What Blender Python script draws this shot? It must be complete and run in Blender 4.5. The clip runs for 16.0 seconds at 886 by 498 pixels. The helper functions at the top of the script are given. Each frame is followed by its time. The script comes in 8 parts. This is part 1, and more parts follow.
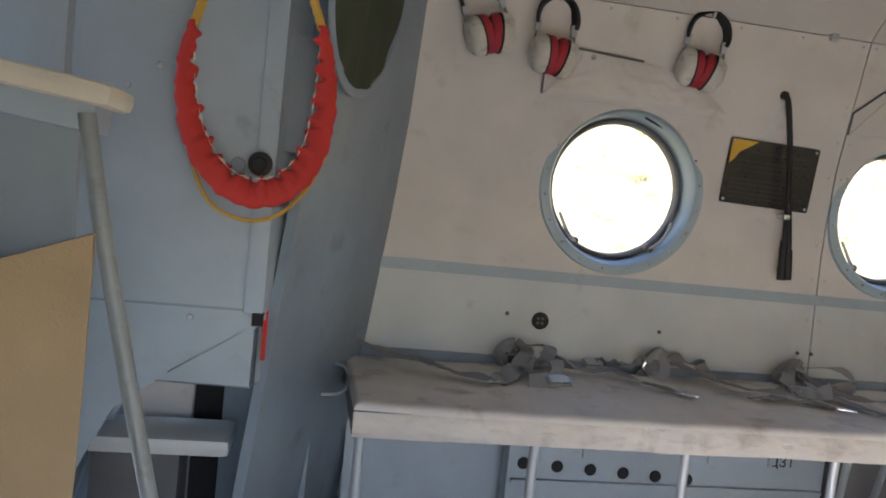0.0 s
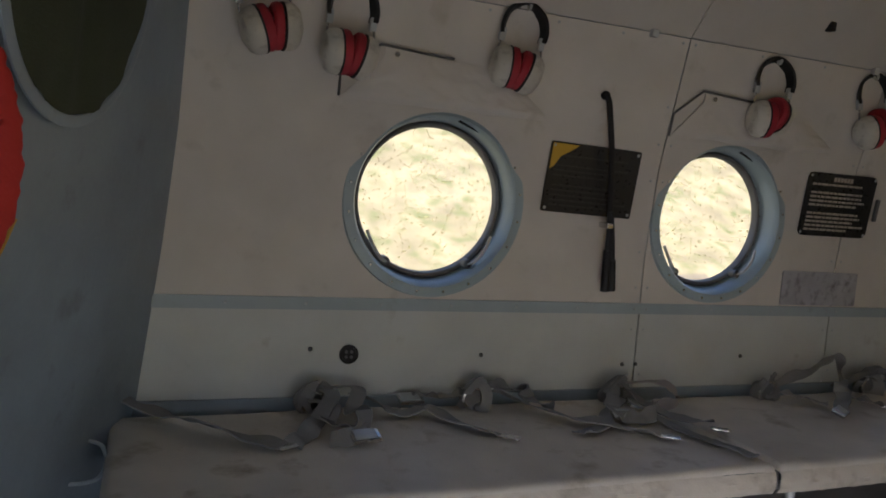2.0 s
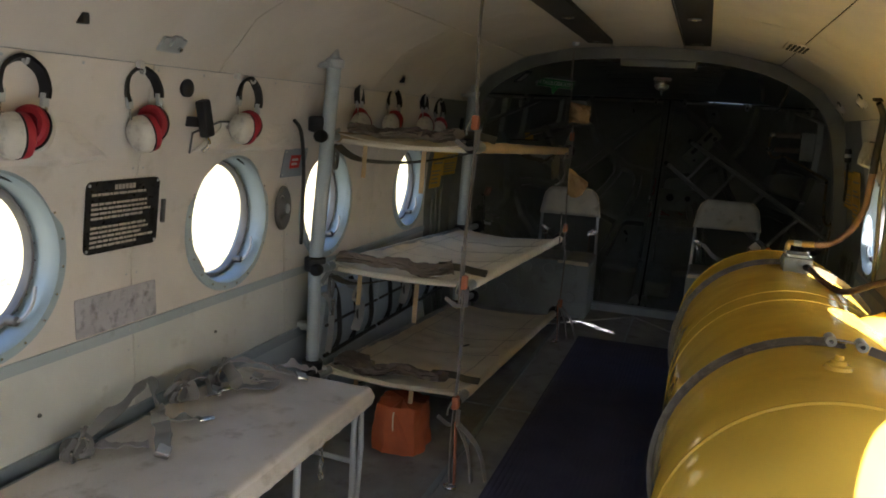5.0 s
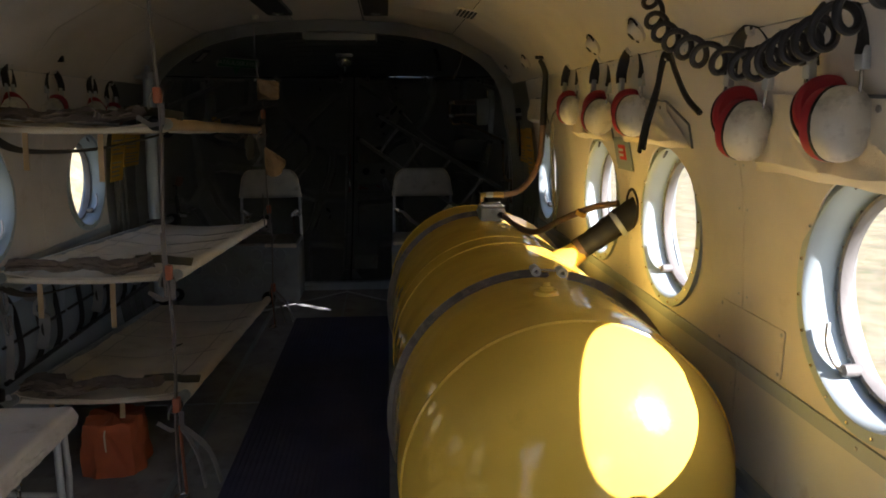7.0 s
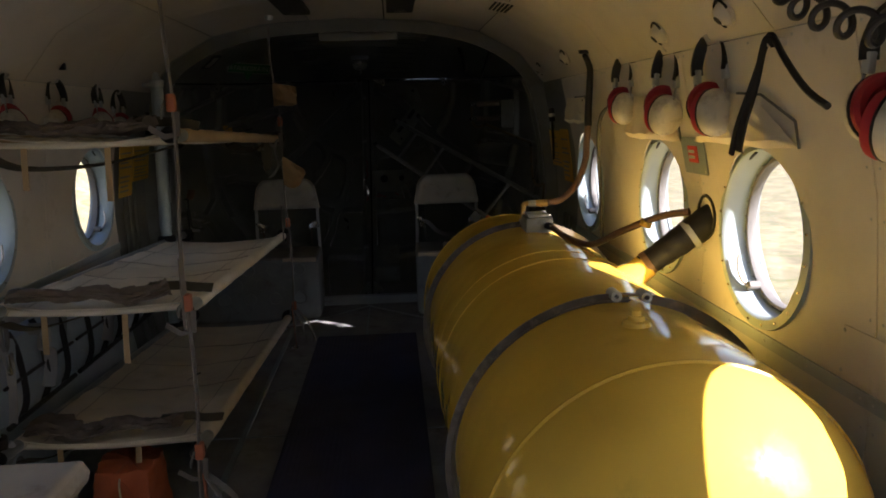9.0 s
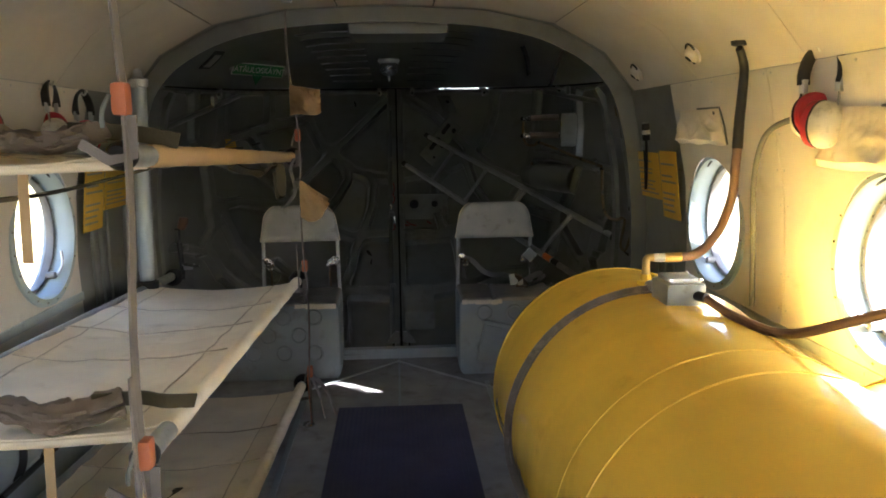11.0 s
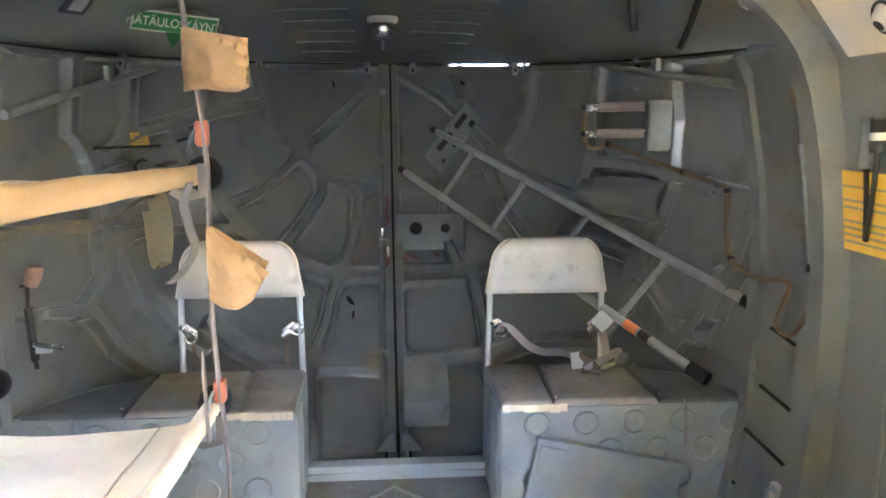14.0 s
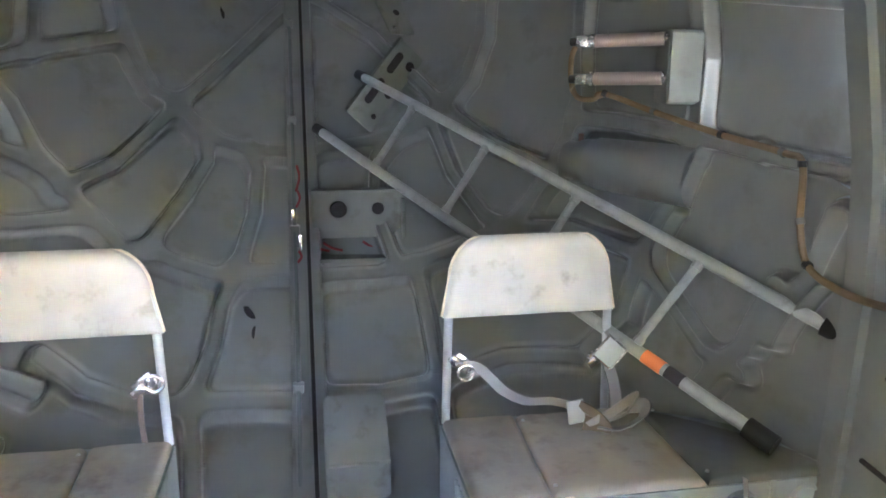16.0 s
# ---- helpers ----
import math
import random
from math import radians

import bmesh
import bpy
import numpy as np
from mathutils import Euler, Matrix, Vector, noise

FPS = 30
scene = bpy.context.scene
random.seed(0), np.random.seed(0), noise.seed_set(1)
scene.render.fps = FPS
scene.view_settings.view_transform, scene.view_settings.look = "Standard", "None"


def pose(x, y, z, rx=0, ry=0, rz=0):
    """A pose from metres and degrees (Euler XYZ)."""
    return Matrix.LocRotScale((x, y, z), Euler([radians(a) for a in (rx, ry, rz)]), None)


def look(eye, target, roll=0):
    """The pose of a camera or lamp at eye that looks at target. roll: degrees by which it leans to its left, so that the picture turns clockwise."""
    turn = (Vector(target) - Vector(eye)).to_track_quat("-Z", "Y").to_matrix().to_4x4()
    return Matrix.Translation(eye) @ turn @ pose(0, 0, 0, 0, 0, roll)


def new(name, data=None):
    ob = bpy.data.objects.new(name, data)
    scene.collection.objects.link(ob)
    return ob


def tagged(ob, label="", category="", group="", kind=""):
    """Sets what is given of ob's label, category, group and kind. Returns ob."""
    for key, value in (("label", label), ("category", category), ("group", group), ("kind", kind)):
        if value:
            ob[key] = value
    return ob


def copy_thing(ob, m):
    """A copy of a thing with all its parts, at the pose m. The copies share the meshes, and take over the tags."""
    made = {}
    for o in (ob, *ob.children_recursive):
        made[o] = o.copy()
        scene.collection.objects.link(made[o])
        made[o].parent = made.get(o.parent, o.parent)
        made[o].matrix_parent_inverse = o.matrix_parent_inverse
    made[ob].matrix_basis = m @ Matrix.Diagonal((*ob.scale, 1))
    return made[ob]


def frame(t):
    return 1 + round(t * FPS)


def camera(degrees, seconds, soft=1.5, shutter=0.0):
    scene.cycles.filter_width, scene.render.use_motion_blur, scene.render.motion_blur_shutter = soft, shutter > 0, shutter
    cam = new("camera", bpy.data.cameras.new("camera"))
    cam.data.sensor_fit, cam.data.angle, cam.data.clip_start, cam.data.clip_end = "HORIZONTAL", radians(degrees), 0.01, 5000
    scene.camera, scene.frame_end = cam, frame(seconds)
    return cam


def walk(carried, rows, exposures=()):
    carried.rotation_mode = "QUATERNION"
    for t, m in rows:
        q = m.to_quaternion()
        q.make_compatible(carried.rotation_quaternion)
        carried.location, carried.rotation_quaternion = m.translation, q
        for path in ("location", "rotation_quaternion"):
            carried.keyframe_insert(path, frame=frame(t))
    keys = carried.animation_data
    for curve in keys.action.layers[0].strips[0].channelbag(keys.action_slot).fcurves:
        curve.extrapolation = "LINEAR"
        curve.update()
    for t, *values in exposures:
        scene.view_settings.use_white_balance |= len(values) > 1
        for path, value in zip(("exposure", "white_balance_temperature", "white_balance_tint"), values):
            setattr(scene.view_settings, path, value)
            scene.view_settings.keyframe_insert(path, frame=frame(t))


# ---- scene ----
cam = camera(60.0, 16.0, soft=1.8)
PATH = [
    (0, (-0.137, -0.906, 0.856), (0.201, 1.06, 0.713), 6.1),
    (0.5, (-0.109, -0.844, 0.915), (0.266, 1.118, 0.816), 5.8),
    (1, (-0.070, -0.800, 1.000), (0.309, 1.15, 0.821), 5.5),
    (1.5, (-0.035, -0.748, 1.045), (0.457, 1.168, 0.801), 5.7),
    (2, (0.026, -0.655, 1.027), (0.754, 1.194, 0.796), 5.2),
    (2.5, (0.109, -0.584, 1.115), (1.024, 1.165, 0.793), 5.4),
    (3, (0.203, -0.526, 1.179), (1.332, 1.085, 0.812), 5.8),
    (3.5, (0.254, -0.533, 1.255), (1.616, 0.883, 0.879), 6.6),
    (4, (0.289, -0.515, 1.246), (1.888, 0.651, 0.954), 5.5),
    (4.5, (0.311, -0.477, 1.255), (2.062, 0.444, 0.963), 3.9),
    (5, (0.32, -0.362, 1.315), (2.191, 0.253, 0.969), 3.4),
    (5.2, (0.299, -0.399, 1.314), (2.19, 0.144, 0.955), 2.0),
    (7.3, (0.407, -0.312, 1.221), (2.371, -0.487, 0.881), -0.1),
    (7.5, (0.416, -0.308, 1.21), (2.38, -0.483, 0.875), -0.1),
    (8, (0.454, -0.29, 1.202), (2.419, -0.456, 0.868), -0.5),
    (8.5, (0.534, -0.258, 1.219), (2.499, -0.409, 0.879), -1.5),
    (9, (0.684, -0.214, 1.24), (2.651, -0.336, 0.896), -1.7),
    (9.5, (0.876, -0.117, 1.238), (2.843, -0.262, 0.911), -1.5),
    (10, (1.115, -0.064, 1.244), (3.082, -0.222, 0.923), -1.2),
    (10.2, (1.207, -0.066, 1.242), (3.178, -0.206, 0.931), -1.3),
    (12.3, (2.364, 0.032, 1.24), (4.338, -0.073, 0.935), -0.5),
    (12.5, (2.467, 0.024, 1.252), (4.439, -0.103, 0.939), -0.3),
    (13, (2.732, 0.014, 1.255), (4.699, -0.163, 0.941), 0.0),
    (13.5, (2.959, -0.009, 1.263), (4.926, -0.175, 0.942), 0.1),
    (14, (3.185, 0.012, 1.256), (5.151, -0.146, 0.926), 0.1),
    (14.5, (3.395, 0.006, 1.256), (5.357, -0.121, 0.891), -0.1),
    (15, (3.591, -0.02, 1.281), (5.542, -0.124, 0.853), -0.5),
    (15.5, (3.825, -0.021, 1.258), (5.765, -0.199, 0.806), -0.3),
    (16, (4.083, -0.05, 1.232), (6.001, -0.387, 0.776), 0.1),
]
EXPOSURES = [(0.0, 3.05, 5950, 20), (0.6, 2.64, 5950, 20), (1.5, 2.22, 5950, 20), (2.5, 1.85, 6050, 18), (3.5, 1.98, 6400, 20), (4.0, 2.33, 6350, 19), (5.2, 3.4, 6150, 16), (7.3, 2.4, 6200, 22), (9.5, 2.45, 6350, 22), (10.2, 3.5, 6450, 20),
             (12.3, 5.7, 5500, 18), (12.8, 5.98, 5550, 20), (13.5, 6.98, 5550, 22), (14.0, 7.52, 5600, 24), (14.5, 7.9, 5600, 24), (15.0, 8.12, 5450, 24), (15.5, 8.05, 5400, 24), (16.0, 8.03, 5400, 24)]
walk(cam, [(t, look(eye, target, roll)) for t, eye, target, roll in PATH], EXPOSURES)

# ---- world, sun, large lights ----
SUN_DIR = Vector((0.484, 0.718, -0.50)).normalized()
world = bpy.data.worlds.new("sky")
scene.world = world
world.use_nodes = True
sky = world.node_tree.nodes.new("ShaderNodeTexSky")
sky.sky_type, sky.sun_disc = "NISHITA", False
sky.sun_elevation = math.asin(-SUN_DIR.z)
sky.sun_rotation = math.atan2(-SUN_DIR.x, -SUN_DIR.y)
world.node_tree.nodes["Background"].inputs["Strength"].default_value = 0.08
world.node_tree.links.new(sky.outputs[0], world.node_tree.nodes["Background"].inputs["Color"])
sun = new("sun", bpy.data.lights.new("sun", "SUN"))
sun.data.energy, sun.data.angle, sun.data.color = 5.0, radians(0.5), (1.0, 0.95, 0.86)
sun.matrix_world = look((0, 0, 8), Vector((0, 0, 8)) + SUN_DIR)


# ---- materials ----
def material(name, colour, rough=0.6, metal=0.0, vary=0.12, scale=6.0, bump=0.15, fine=90.0, stain=None, stain_at=0.62, spec=0.5):
    """A painted or woven surface: base colour with broad stains and fine grain, and a little relief."""
    m = bpy.data.materials.new(name)
    m.use_nodes = True
    n, l = m.node_tree.nodes, m.node_tree.links
    b = n["Principled BSDF"]
    b.inputs["Roughness"].default_value, b.inputs["Metallic"].default_value = rough, metal
    b.inputs["Specular IOR Level"].default_value = spec
    co = n.new("ShaderNodeTexCoord")
    broad = n.new("ShaderNodeTexNoise")
    broad.inputs["Scale"].default_value, broad.inputs["Detail"].default_value = scale, 6
    grain = n.new("ShaderNodeTexNoise")
    grain.inputs["Scale"].default_value, grain.inputs["Detail"].default_value = fine, 3
    for t in (broad, grain):
        l.new(co.outputs["Object"], t.inputs["Vector"])
    ramp = n.new("ShaderNodeValToRGB")
    ramp.color_ramp.elements[0].position, ramp.color_ramp.elements[1].position = 0.32, 0.68
    ramp.color_ramp.elements[0].color = (*[c * (1 - vary) for c in colour], 1)
    ramp.color_ramp.elements[1].color = (*[min(1, c * (1 + vary)) for c in colour], 1)
    l.new(broad.outputs["Fac"], ramp.inputs["Fac"])
    last = ramp.outputs["Color"]
    if stain:
        spots = n.new("ShaderNodeTexNoise")
        spots.inputs["Scale"].default_value, spots.inputs["Detail"].default_value = scale * 1.7, 7
        spots.inputs["Roughness"].default_value = 0.58
        l.new(co.outputs["Object"], spots.inputs["Vector"])
        mask = n.new("ShaderNodeValToRGB")
        mask.color_ramp.elements[0].position, mask.color_ramp.elements[1].position = stain_at - 0.06, min(1, stain_at + 0.14)
        l.new(spots.outputs["Fac"], mask.inputs["Fac"])
        mix = n.new("ShaderNodeMix")
        mix.data_type = "RGBA"
        l.new(mask.outputs["Color"], mix.inputs["Factor"])
        l.new(last, mix.inputs["A"])
        mix.inputs["B"].default_value = (*stain, 1)
        last = mix.outputs["Result"]
    l.new(last, b.inputs["Base Color"])
    rr = n.new("ShaderNodeMapRange")
    rr.inputs["To Min"].default_value, rr.inputs["To Max"].default_value = max(0.03, rough - 0.1), min(1, rough + 0.1)
    l.new(grain.outputs["Fac"], rr.inputs["Value"])
    l.new(rr.outputs["Result"], b.inputs["Roughness"])
    if bump:
        bm = n.new("ShaderNodeBump")
        bm.inputs["Strength"].default_value, bm.inputs["Distance"].default_value = bump, 0.004
        l.new(grain.outputs["Fac"], bm.inputs["Height"])
        l.new(bm.outputs["Normal"], b.inputs["Normal"])
    return m



def dented(m, scale, strength, distance):
    """Adds shallow hand-sized dents to a material's relief, stretched by a scale for each axis."""
    n, l = m.node_tree.nodes, m.node_tree.links
    co, ma, tx, bu = n.new("ShaderNodeTexCoord"), n.new("ShaderNodeMapping"), n.new("ShaderNodeTexNoise"), n.new("ShaderNodeBump")
    ma.inputs["Scale"].default_value = scale
    tx.inputs["Scale"].default_value, tx.inputs["Detail"].default_value = 1.0, 2
    bu.inputs["Strength"].default_value, bu.inputs["Distance"].default_value = strength, distance
    l.new(co.outputs["Object"], ma.inputs["Vector"])
    l.new(ma.outputs["Vector"], tx.inputs["Vector"])
    l.new(tx.outputs["Fac"], bu.inputs["Height"])
    normal = n["Principled BSDF"].inputs["Normal"]
    if normal.is_linked:
        l.new(normal.links[0].from_socket, bu.inputs["Normal"])
    l.new(bu.outputs["Normal"], normal)



M_LINING = material("cream_lining", (0.64, 0.60, 0.55), 0.55, vary=0.06, stain=(0.50, 0.46, 0.40), stain_at=0.66, bump=0.06)
# Same cream paint as the lining, darkened to put in the dimmer light overhead.
M_LINING_SHADE = material("cream_lining_shade", (0.56, 0.525, 0.475), 0.6, vary=0.05, bump=0.06)
M_LOWER = material("grey_lower_panel", (0.57, 0.585, 0.56), 0.45, vary=0.06, bump=0.05, stain=(0.38, 0.36, 0.32), stain_at=0.68)
M_BLUE = material("blue_grey_paint", (0.24, 0.29, 0.33), 0.42, vary=0.10, stain=(0.16, 0.18, 0.19), stain_at=0.66, bump=0.05)
M_BLUEL = material("pale_blue_grey_paint", (0.36, 0.42, 0.46), 0.42, vary=0.08, stain=(0.24, 0.26, 0.27), stain_at=0.68, bump=0.05)
M_AFT = material("aft_grey_green_paint", (0.152, 0.162, 0.155), 0.34, vary=0.09, stain=(0.116, 0.113, 0.10), stain_at=0.60, bump=0.015, scale=4)
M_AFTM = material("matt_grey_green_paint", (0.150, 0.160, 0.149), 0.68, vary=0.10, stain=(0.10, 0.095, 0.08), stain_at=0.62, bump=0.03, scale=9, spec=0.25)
M_FLOOR = material("floor_grey_paint", (0.25, 0.26, 0.27), 0.6, vary=0.2, stain=(0.15, 0.145, 0.14), stain_at=0.6)
M_MAT = material("blue_rubber_mat", (0.05, 0.055, 0.11), 0.75, vary=0.15)
M_YELLOW = material("yellow_tank_paint", (0.78, 0.525, 0.075), 0.10, vary=0.08, bump=0.03, stain=(0.50, 0.33, 0.04), stain_at=0.66, scale=3)
dented(M_YELLOW, (6, 5, 5), 0.35, 0.012)
M_CANVAS = material("tan_canvas", (0.42, 0.30, 0.165), 0.9, vary=0.08, fine=260, bump=0.35)
M_LITTER = material("pale_litter_canvas", (0.70, 0.63, 0.50), 0.9, vary=0.08, fine=260, bump=0.3, stain=(0.5, 0.42, 0.3), stain_at=0.66)
M_BENCH = material("beige_vinyl", (0.61, 0.575, 0.53), 0.5, vary=0.1, stain=(0.30, 0.25, 0.19), stain_at=0.63, fine=160, bump=0.2)
M_SEAT = material("brown_grey_seat_pad", (0.25, 0.235, 0.22), 0.42, vary=0.12, stain=(0.20, 0.16, 0.13), stain_at=0.62, bump=0.2)
M_WHITE = material("white_vinyl", (0.55, 0.55, 0.53), 0.5, vary=0.07, stain=(0.38, 0.36, 0.32), stain_at=0.66, scale=9)
M_BELT = material("grey_webbing", (0.225, 0.228, 0.232), 0.85, vary=0.15, fine=300, bump=0.4)
M_STEEL = material("bright_steel", (0.62, 0.62, 0.62), 0.25, metal=1.0, vary=0.05)
M_ALU = material("silver_tube", (0.46, 0.49, 0.51), 0.4, metal=0.35, vary=0.08)
M_BLACK = material("black_plastic", (0.016, 0.016, 0.017), 0.5, vary=0.2, spec=0.35)
M_POCKET = material("amber_canvas", (0.28, 0.185, 0.095), 0.9, vary=0.16, fine=260, bump=0.4, stain=(0.19, 0.12, 0.06), stain_at=0.62, scale=14)
M_WEB = material("dull_grey_brown_webbing", (0.165, 0.150, 0.142), 0.85, vary=0.15, fine=300, bump=0.4)
M_CHAIR = material("worn_white_vinyl", (0.44, 0.44, 0.425), 0.5, vary=0.08, stain=(0.27, 0.25, 0.22), stain_at=0.64, scale=9)
M_LOCKER = material("locker_blue_grey_paint", (0.265, 0.305, 0.325), 0.45, vary=0.10, stain=(0.18, 0.185, 0.18), stain_at=0.64, bump=0.04)
M_PAD = material("grey_beige_vinyl_pad", (0.30, 0.28, 0.255), 0.42, vary=0.14, stain=(0.19, 0.17, 0.15), stain_at=0.60, bump=0.15, scale=8)
M_NOTICE = material("scribbled_grey_paper", (0.40, 0.395, 0.43), 0.8, vary=0.12, stain=(0.20, 0.19, 0.20), stain_at=0.56, scale=17, bump=0.05)
M_BRASS = material("dull_brass", (0.46, 0.31, 0.11), 0.4, metal=0.55, vary=0.12)
M_NAVY = material("dark_blue_frame", (0.018, 0.019, 0.04), 0.5, vary=0.15)
M_KNOB = material("black_rubber_knob", (0.008, 0.008, 0.009), 0.6, vary=0.2, spec=0.25)
M_DARK = material("dark_gap", (0.012, 0.012, 0.013), 0.8, vary=0.2)
M_RUBBER = material("grey_rubber", (0.12, 0.12, 0.12), 0.6, vary=0.2)
M_RED = material("red_fabric", (0.50, 0.030, 0.022), 0.75, vary=0.12, fine=220, bump=0.3)
M_CUSHION = material("dark_red_cushion", (0.33, 0.017, 0.03), 0.6, vary=0.15)
M_ORANGE = material("orange_plastic", (0.70, 0.19, 0.05), 0.5, vary=0.1)
M_ROPE = material("ochre_rope", (0.55, 0.34, 0.06), 0.85, vary=0.15, fine=300, bump=0.5)
M_RING = material("window_ring_paint", (0.36, 0.44, 0.475), 0.35, vary=0.06, bump=0.04)
M_PLACARD = material("black_placard", (0.02, 0.02, 0.022), 0.3, vary=0.2)
M_LETTER = material("pale_lettering", (0.46, 0.42, 0.36), 0.5)
M_YPLAC = material("yellow_placard", (0.66, 0.40, 0.04), 0.5, vary=0.06)
M_GREEN = material("green_paint", (0.02, 0.16, 0.06), 0.5)
M_OLIVE = material("olive_curtain", (0.045, 0.055, 0.03), 0.9, vary=0.2, fine=200, bump=0.3)
M_GRASS = material("dry_grass", (0.20, 0.17, 0.10), 0.95, vary=0.30, scale=2.4, fine=14, stain=(0.105, 0.115, 0.045), stain_at=0.56)
M_LADDER = material("pale_grey_green_tube", (0.25, 0.27, 0.265), 0.32, vary=0.10, scale=20, stain=(0.17, 0.17, 0.155), stain_at=0.62)
M_SEAL = material("dark_grey_seal", (0.15, 0.145, 0.14), 0.55, vary=0.15, scale=14)
M_STITCH = material("dull_stitching", (0.47, 0.41, 0.32), 0.9, vary=0.15)
M_LEAF = material("leaf", (0.32, 0.35, 0.13), 0.8, vary=0.3)
M_TRACK = material("dirt_track", (0.140, 0.118, 0.080), 0.95, vary=0.2)
M_CYL = material("brushed_brown_metal", (0.25, 0.21, 0.185), 0.42, metal=0.3, vary=0.10, bump=0.0)
M_WRAP = material("ochre_wrapped_cable", (0.165, 0.115, 0.06), 0.7, vary=0.25, fine=320, bump=0.6)
M_AFTD = material("dark_grey_green_paint", (0.115, 0.125, 0.13), 0.4, vary=0.12, bump=0.05)
M_KHAKI = material("khaki_webbing", (0.046, 0.040, 0.022), 0.85, vary=0.15, fine=300, bump=0.4)
M_RUST = material("faded_orange_plastic", (0.37, 0.11, 0.05), 0.5, vary=0.15)
M_BELTL = material("pale_grey_webbing", (0.34, 0.32, 0.32), 0.85, vary=0.15, fine=300, bump=0.4)
M_BLACKL = material("worn_black_print", (0.045, 0.045, 0.045), 0.5)
M_SHELL = material("scuffed_white_shell", (0.60, 0.57, 0.50), 0.42, vary=0.10, scale=18, stain=(0.36, 0.33, 0.28), stain_at=0.58, bump=0.08)
M_BENCHE = material("beige_vinyl_edge", (0.58, 0.54, 0.48), 0.5, vary=0.1, stain=(0.33, 0.29, 0.24), stain_at=0.58, fine=160, bump=0.25)
M_BAG = material("red_orange_fabric", (0.44, 0.11, 0.04), 0.8, vary=0.2, fine=200, bump=0.3)
M_FLAP = material("dark_brown_canvas", (0.145, 0.115, 0.09), 0.9, vary=0.35, fine=240, bump=0.35)
M_TUFT = material("grass_blade", (0.38, 0.35, 0.16), 0.9, vary=0.4, scale=0.9)
M_SEALRED = material("dull_red_paint", (0.22, 0.03, 0.035), 0.6, vary=0.2)
M_STRAP = material("worn_steel_band", (0.16, 0.145, 0.13), 0.42, metal=0.5, vary=0.25, scale=14, stain=(0.30, 0.27, 0.22), stain_at=0.6)
M_COPPER = material("braided_hose", (0.175, 0.105, 0.075), 0.5, metal=0.3, vary=0.2, fine=320, bump=0.6)

glass = bpy.data.materials.new("window_glass")
glass.use_nodes = True
nt = glass.node_tree
nt.nodes.remove(nt.nodes["Principled BSDF"])
g1, g2, g3 = nt.nodes.new("ShaderNodeBsdfTransparent"), nt.nodes.new("ShaderNodeBsdfGlossy"), nt.nodes.new("ShaderNodeMixShader")
g1.inputs["Color"].default_value, g2.inputs["Roughness"].default_value, g3.inputs["Fac"].default_value = (0.93, 0.94, 0.92, 1), 0.05, 0.05
nt.links.new(g1.outputs[0], g3.inputs[1]), nt.links.new(g2.outputs[0], g3.inputs[2])
nt.links.new(g3.outputs[0], nt.nodes["Material Output"].inputs["Surface"])
M_GLASS = glass


# ---- mesh helpers ----
def mesh_of(name, bm, mat, smooth=True):
    me = bpy.data.meshes.new(name)
    bmesh.ops.recalc_face_normals(bm, faces=bm.faces)
    bm.to_mesh(me)
    bm.free()
    me.materials.append(mat)
    if smooth:
        me.polygons.foreach_set("use_smooth", [True] * len(me.polygons))
        me.set_sharp_from_angle(angle=radians(35))
    return me


def part(name, bm, mat, parent, label="", smooth=True):
    ob = new(name, mesh_of(name, bm, mat, smooth))
    ob.parent = parent
    return tagged(ob, label)


def thing(name, label, category, group="", at=(0, 0, 0), kind=""):
    ob = new(name)
    ob.empty_display_size = 0.05
    ob.location = at
    return tagged(ob, label, category, group, kind)


def solo(name, bm, mat, label, category, group="", kind="", smooth=True):
    return tagged(new(name, mesh_of(name, bm, mat, smooth)), label, category, group, kind)


def box(bm, lo, hi, bevel=0.0, m=None):
    lo, hi = Vector(lo), Vector(hi)
    r = bmesh.ops.create_cube(bm, size=1.0)
    vs = r["verts"]
    bmesh.ops.transform(bm, matrix=Matrix.Translation((lo + hi) / 2) @ Matrix.Diagonal((*(hi - lo), 1)), verts=vs)
    if bevel:
        es = list({e for v in vs for e in v.link_edges})
        r = bmesh.ops.bevel(bm, geom=es, offset=bevel, segments=2, profile=0.6, affect="EDGES")
        vs = list({v for f in r["faces"] for v in f.verts} | {v for v in vs if v.is_valid})
    if m is not None:
        bmesh.ops.transform(bm, matrix=m, verts=[v for v in vs if v.is_valid])
    return bm


def B(lo, hi, bevel=0.004, m=None):
    return box(bmesh.new(), lo, hi, bevel, m)


def smooth_path(pts, per=6):
    """A rounded path through the points."""
    pts = [Vector(p) for p in pts]
    if len(pts) < 3:
        return pts
    out = []
    for i in range(len(pts) - 1):
        a, b, c, d = pts[max(i - 1, 0)], pts[i], pts[i + 1], pts[min(i + 2, len(pts) - 1)]
        for k in range(per):
            t = k / per
            out.append(0.5 * ((2 * b) + (c - a) * t + (2 * a - 5 * b + 4 * c - d) * t * t + (3 * b - a - 3 * c + d) * t ** 3))
    return out + [pts[-1]]


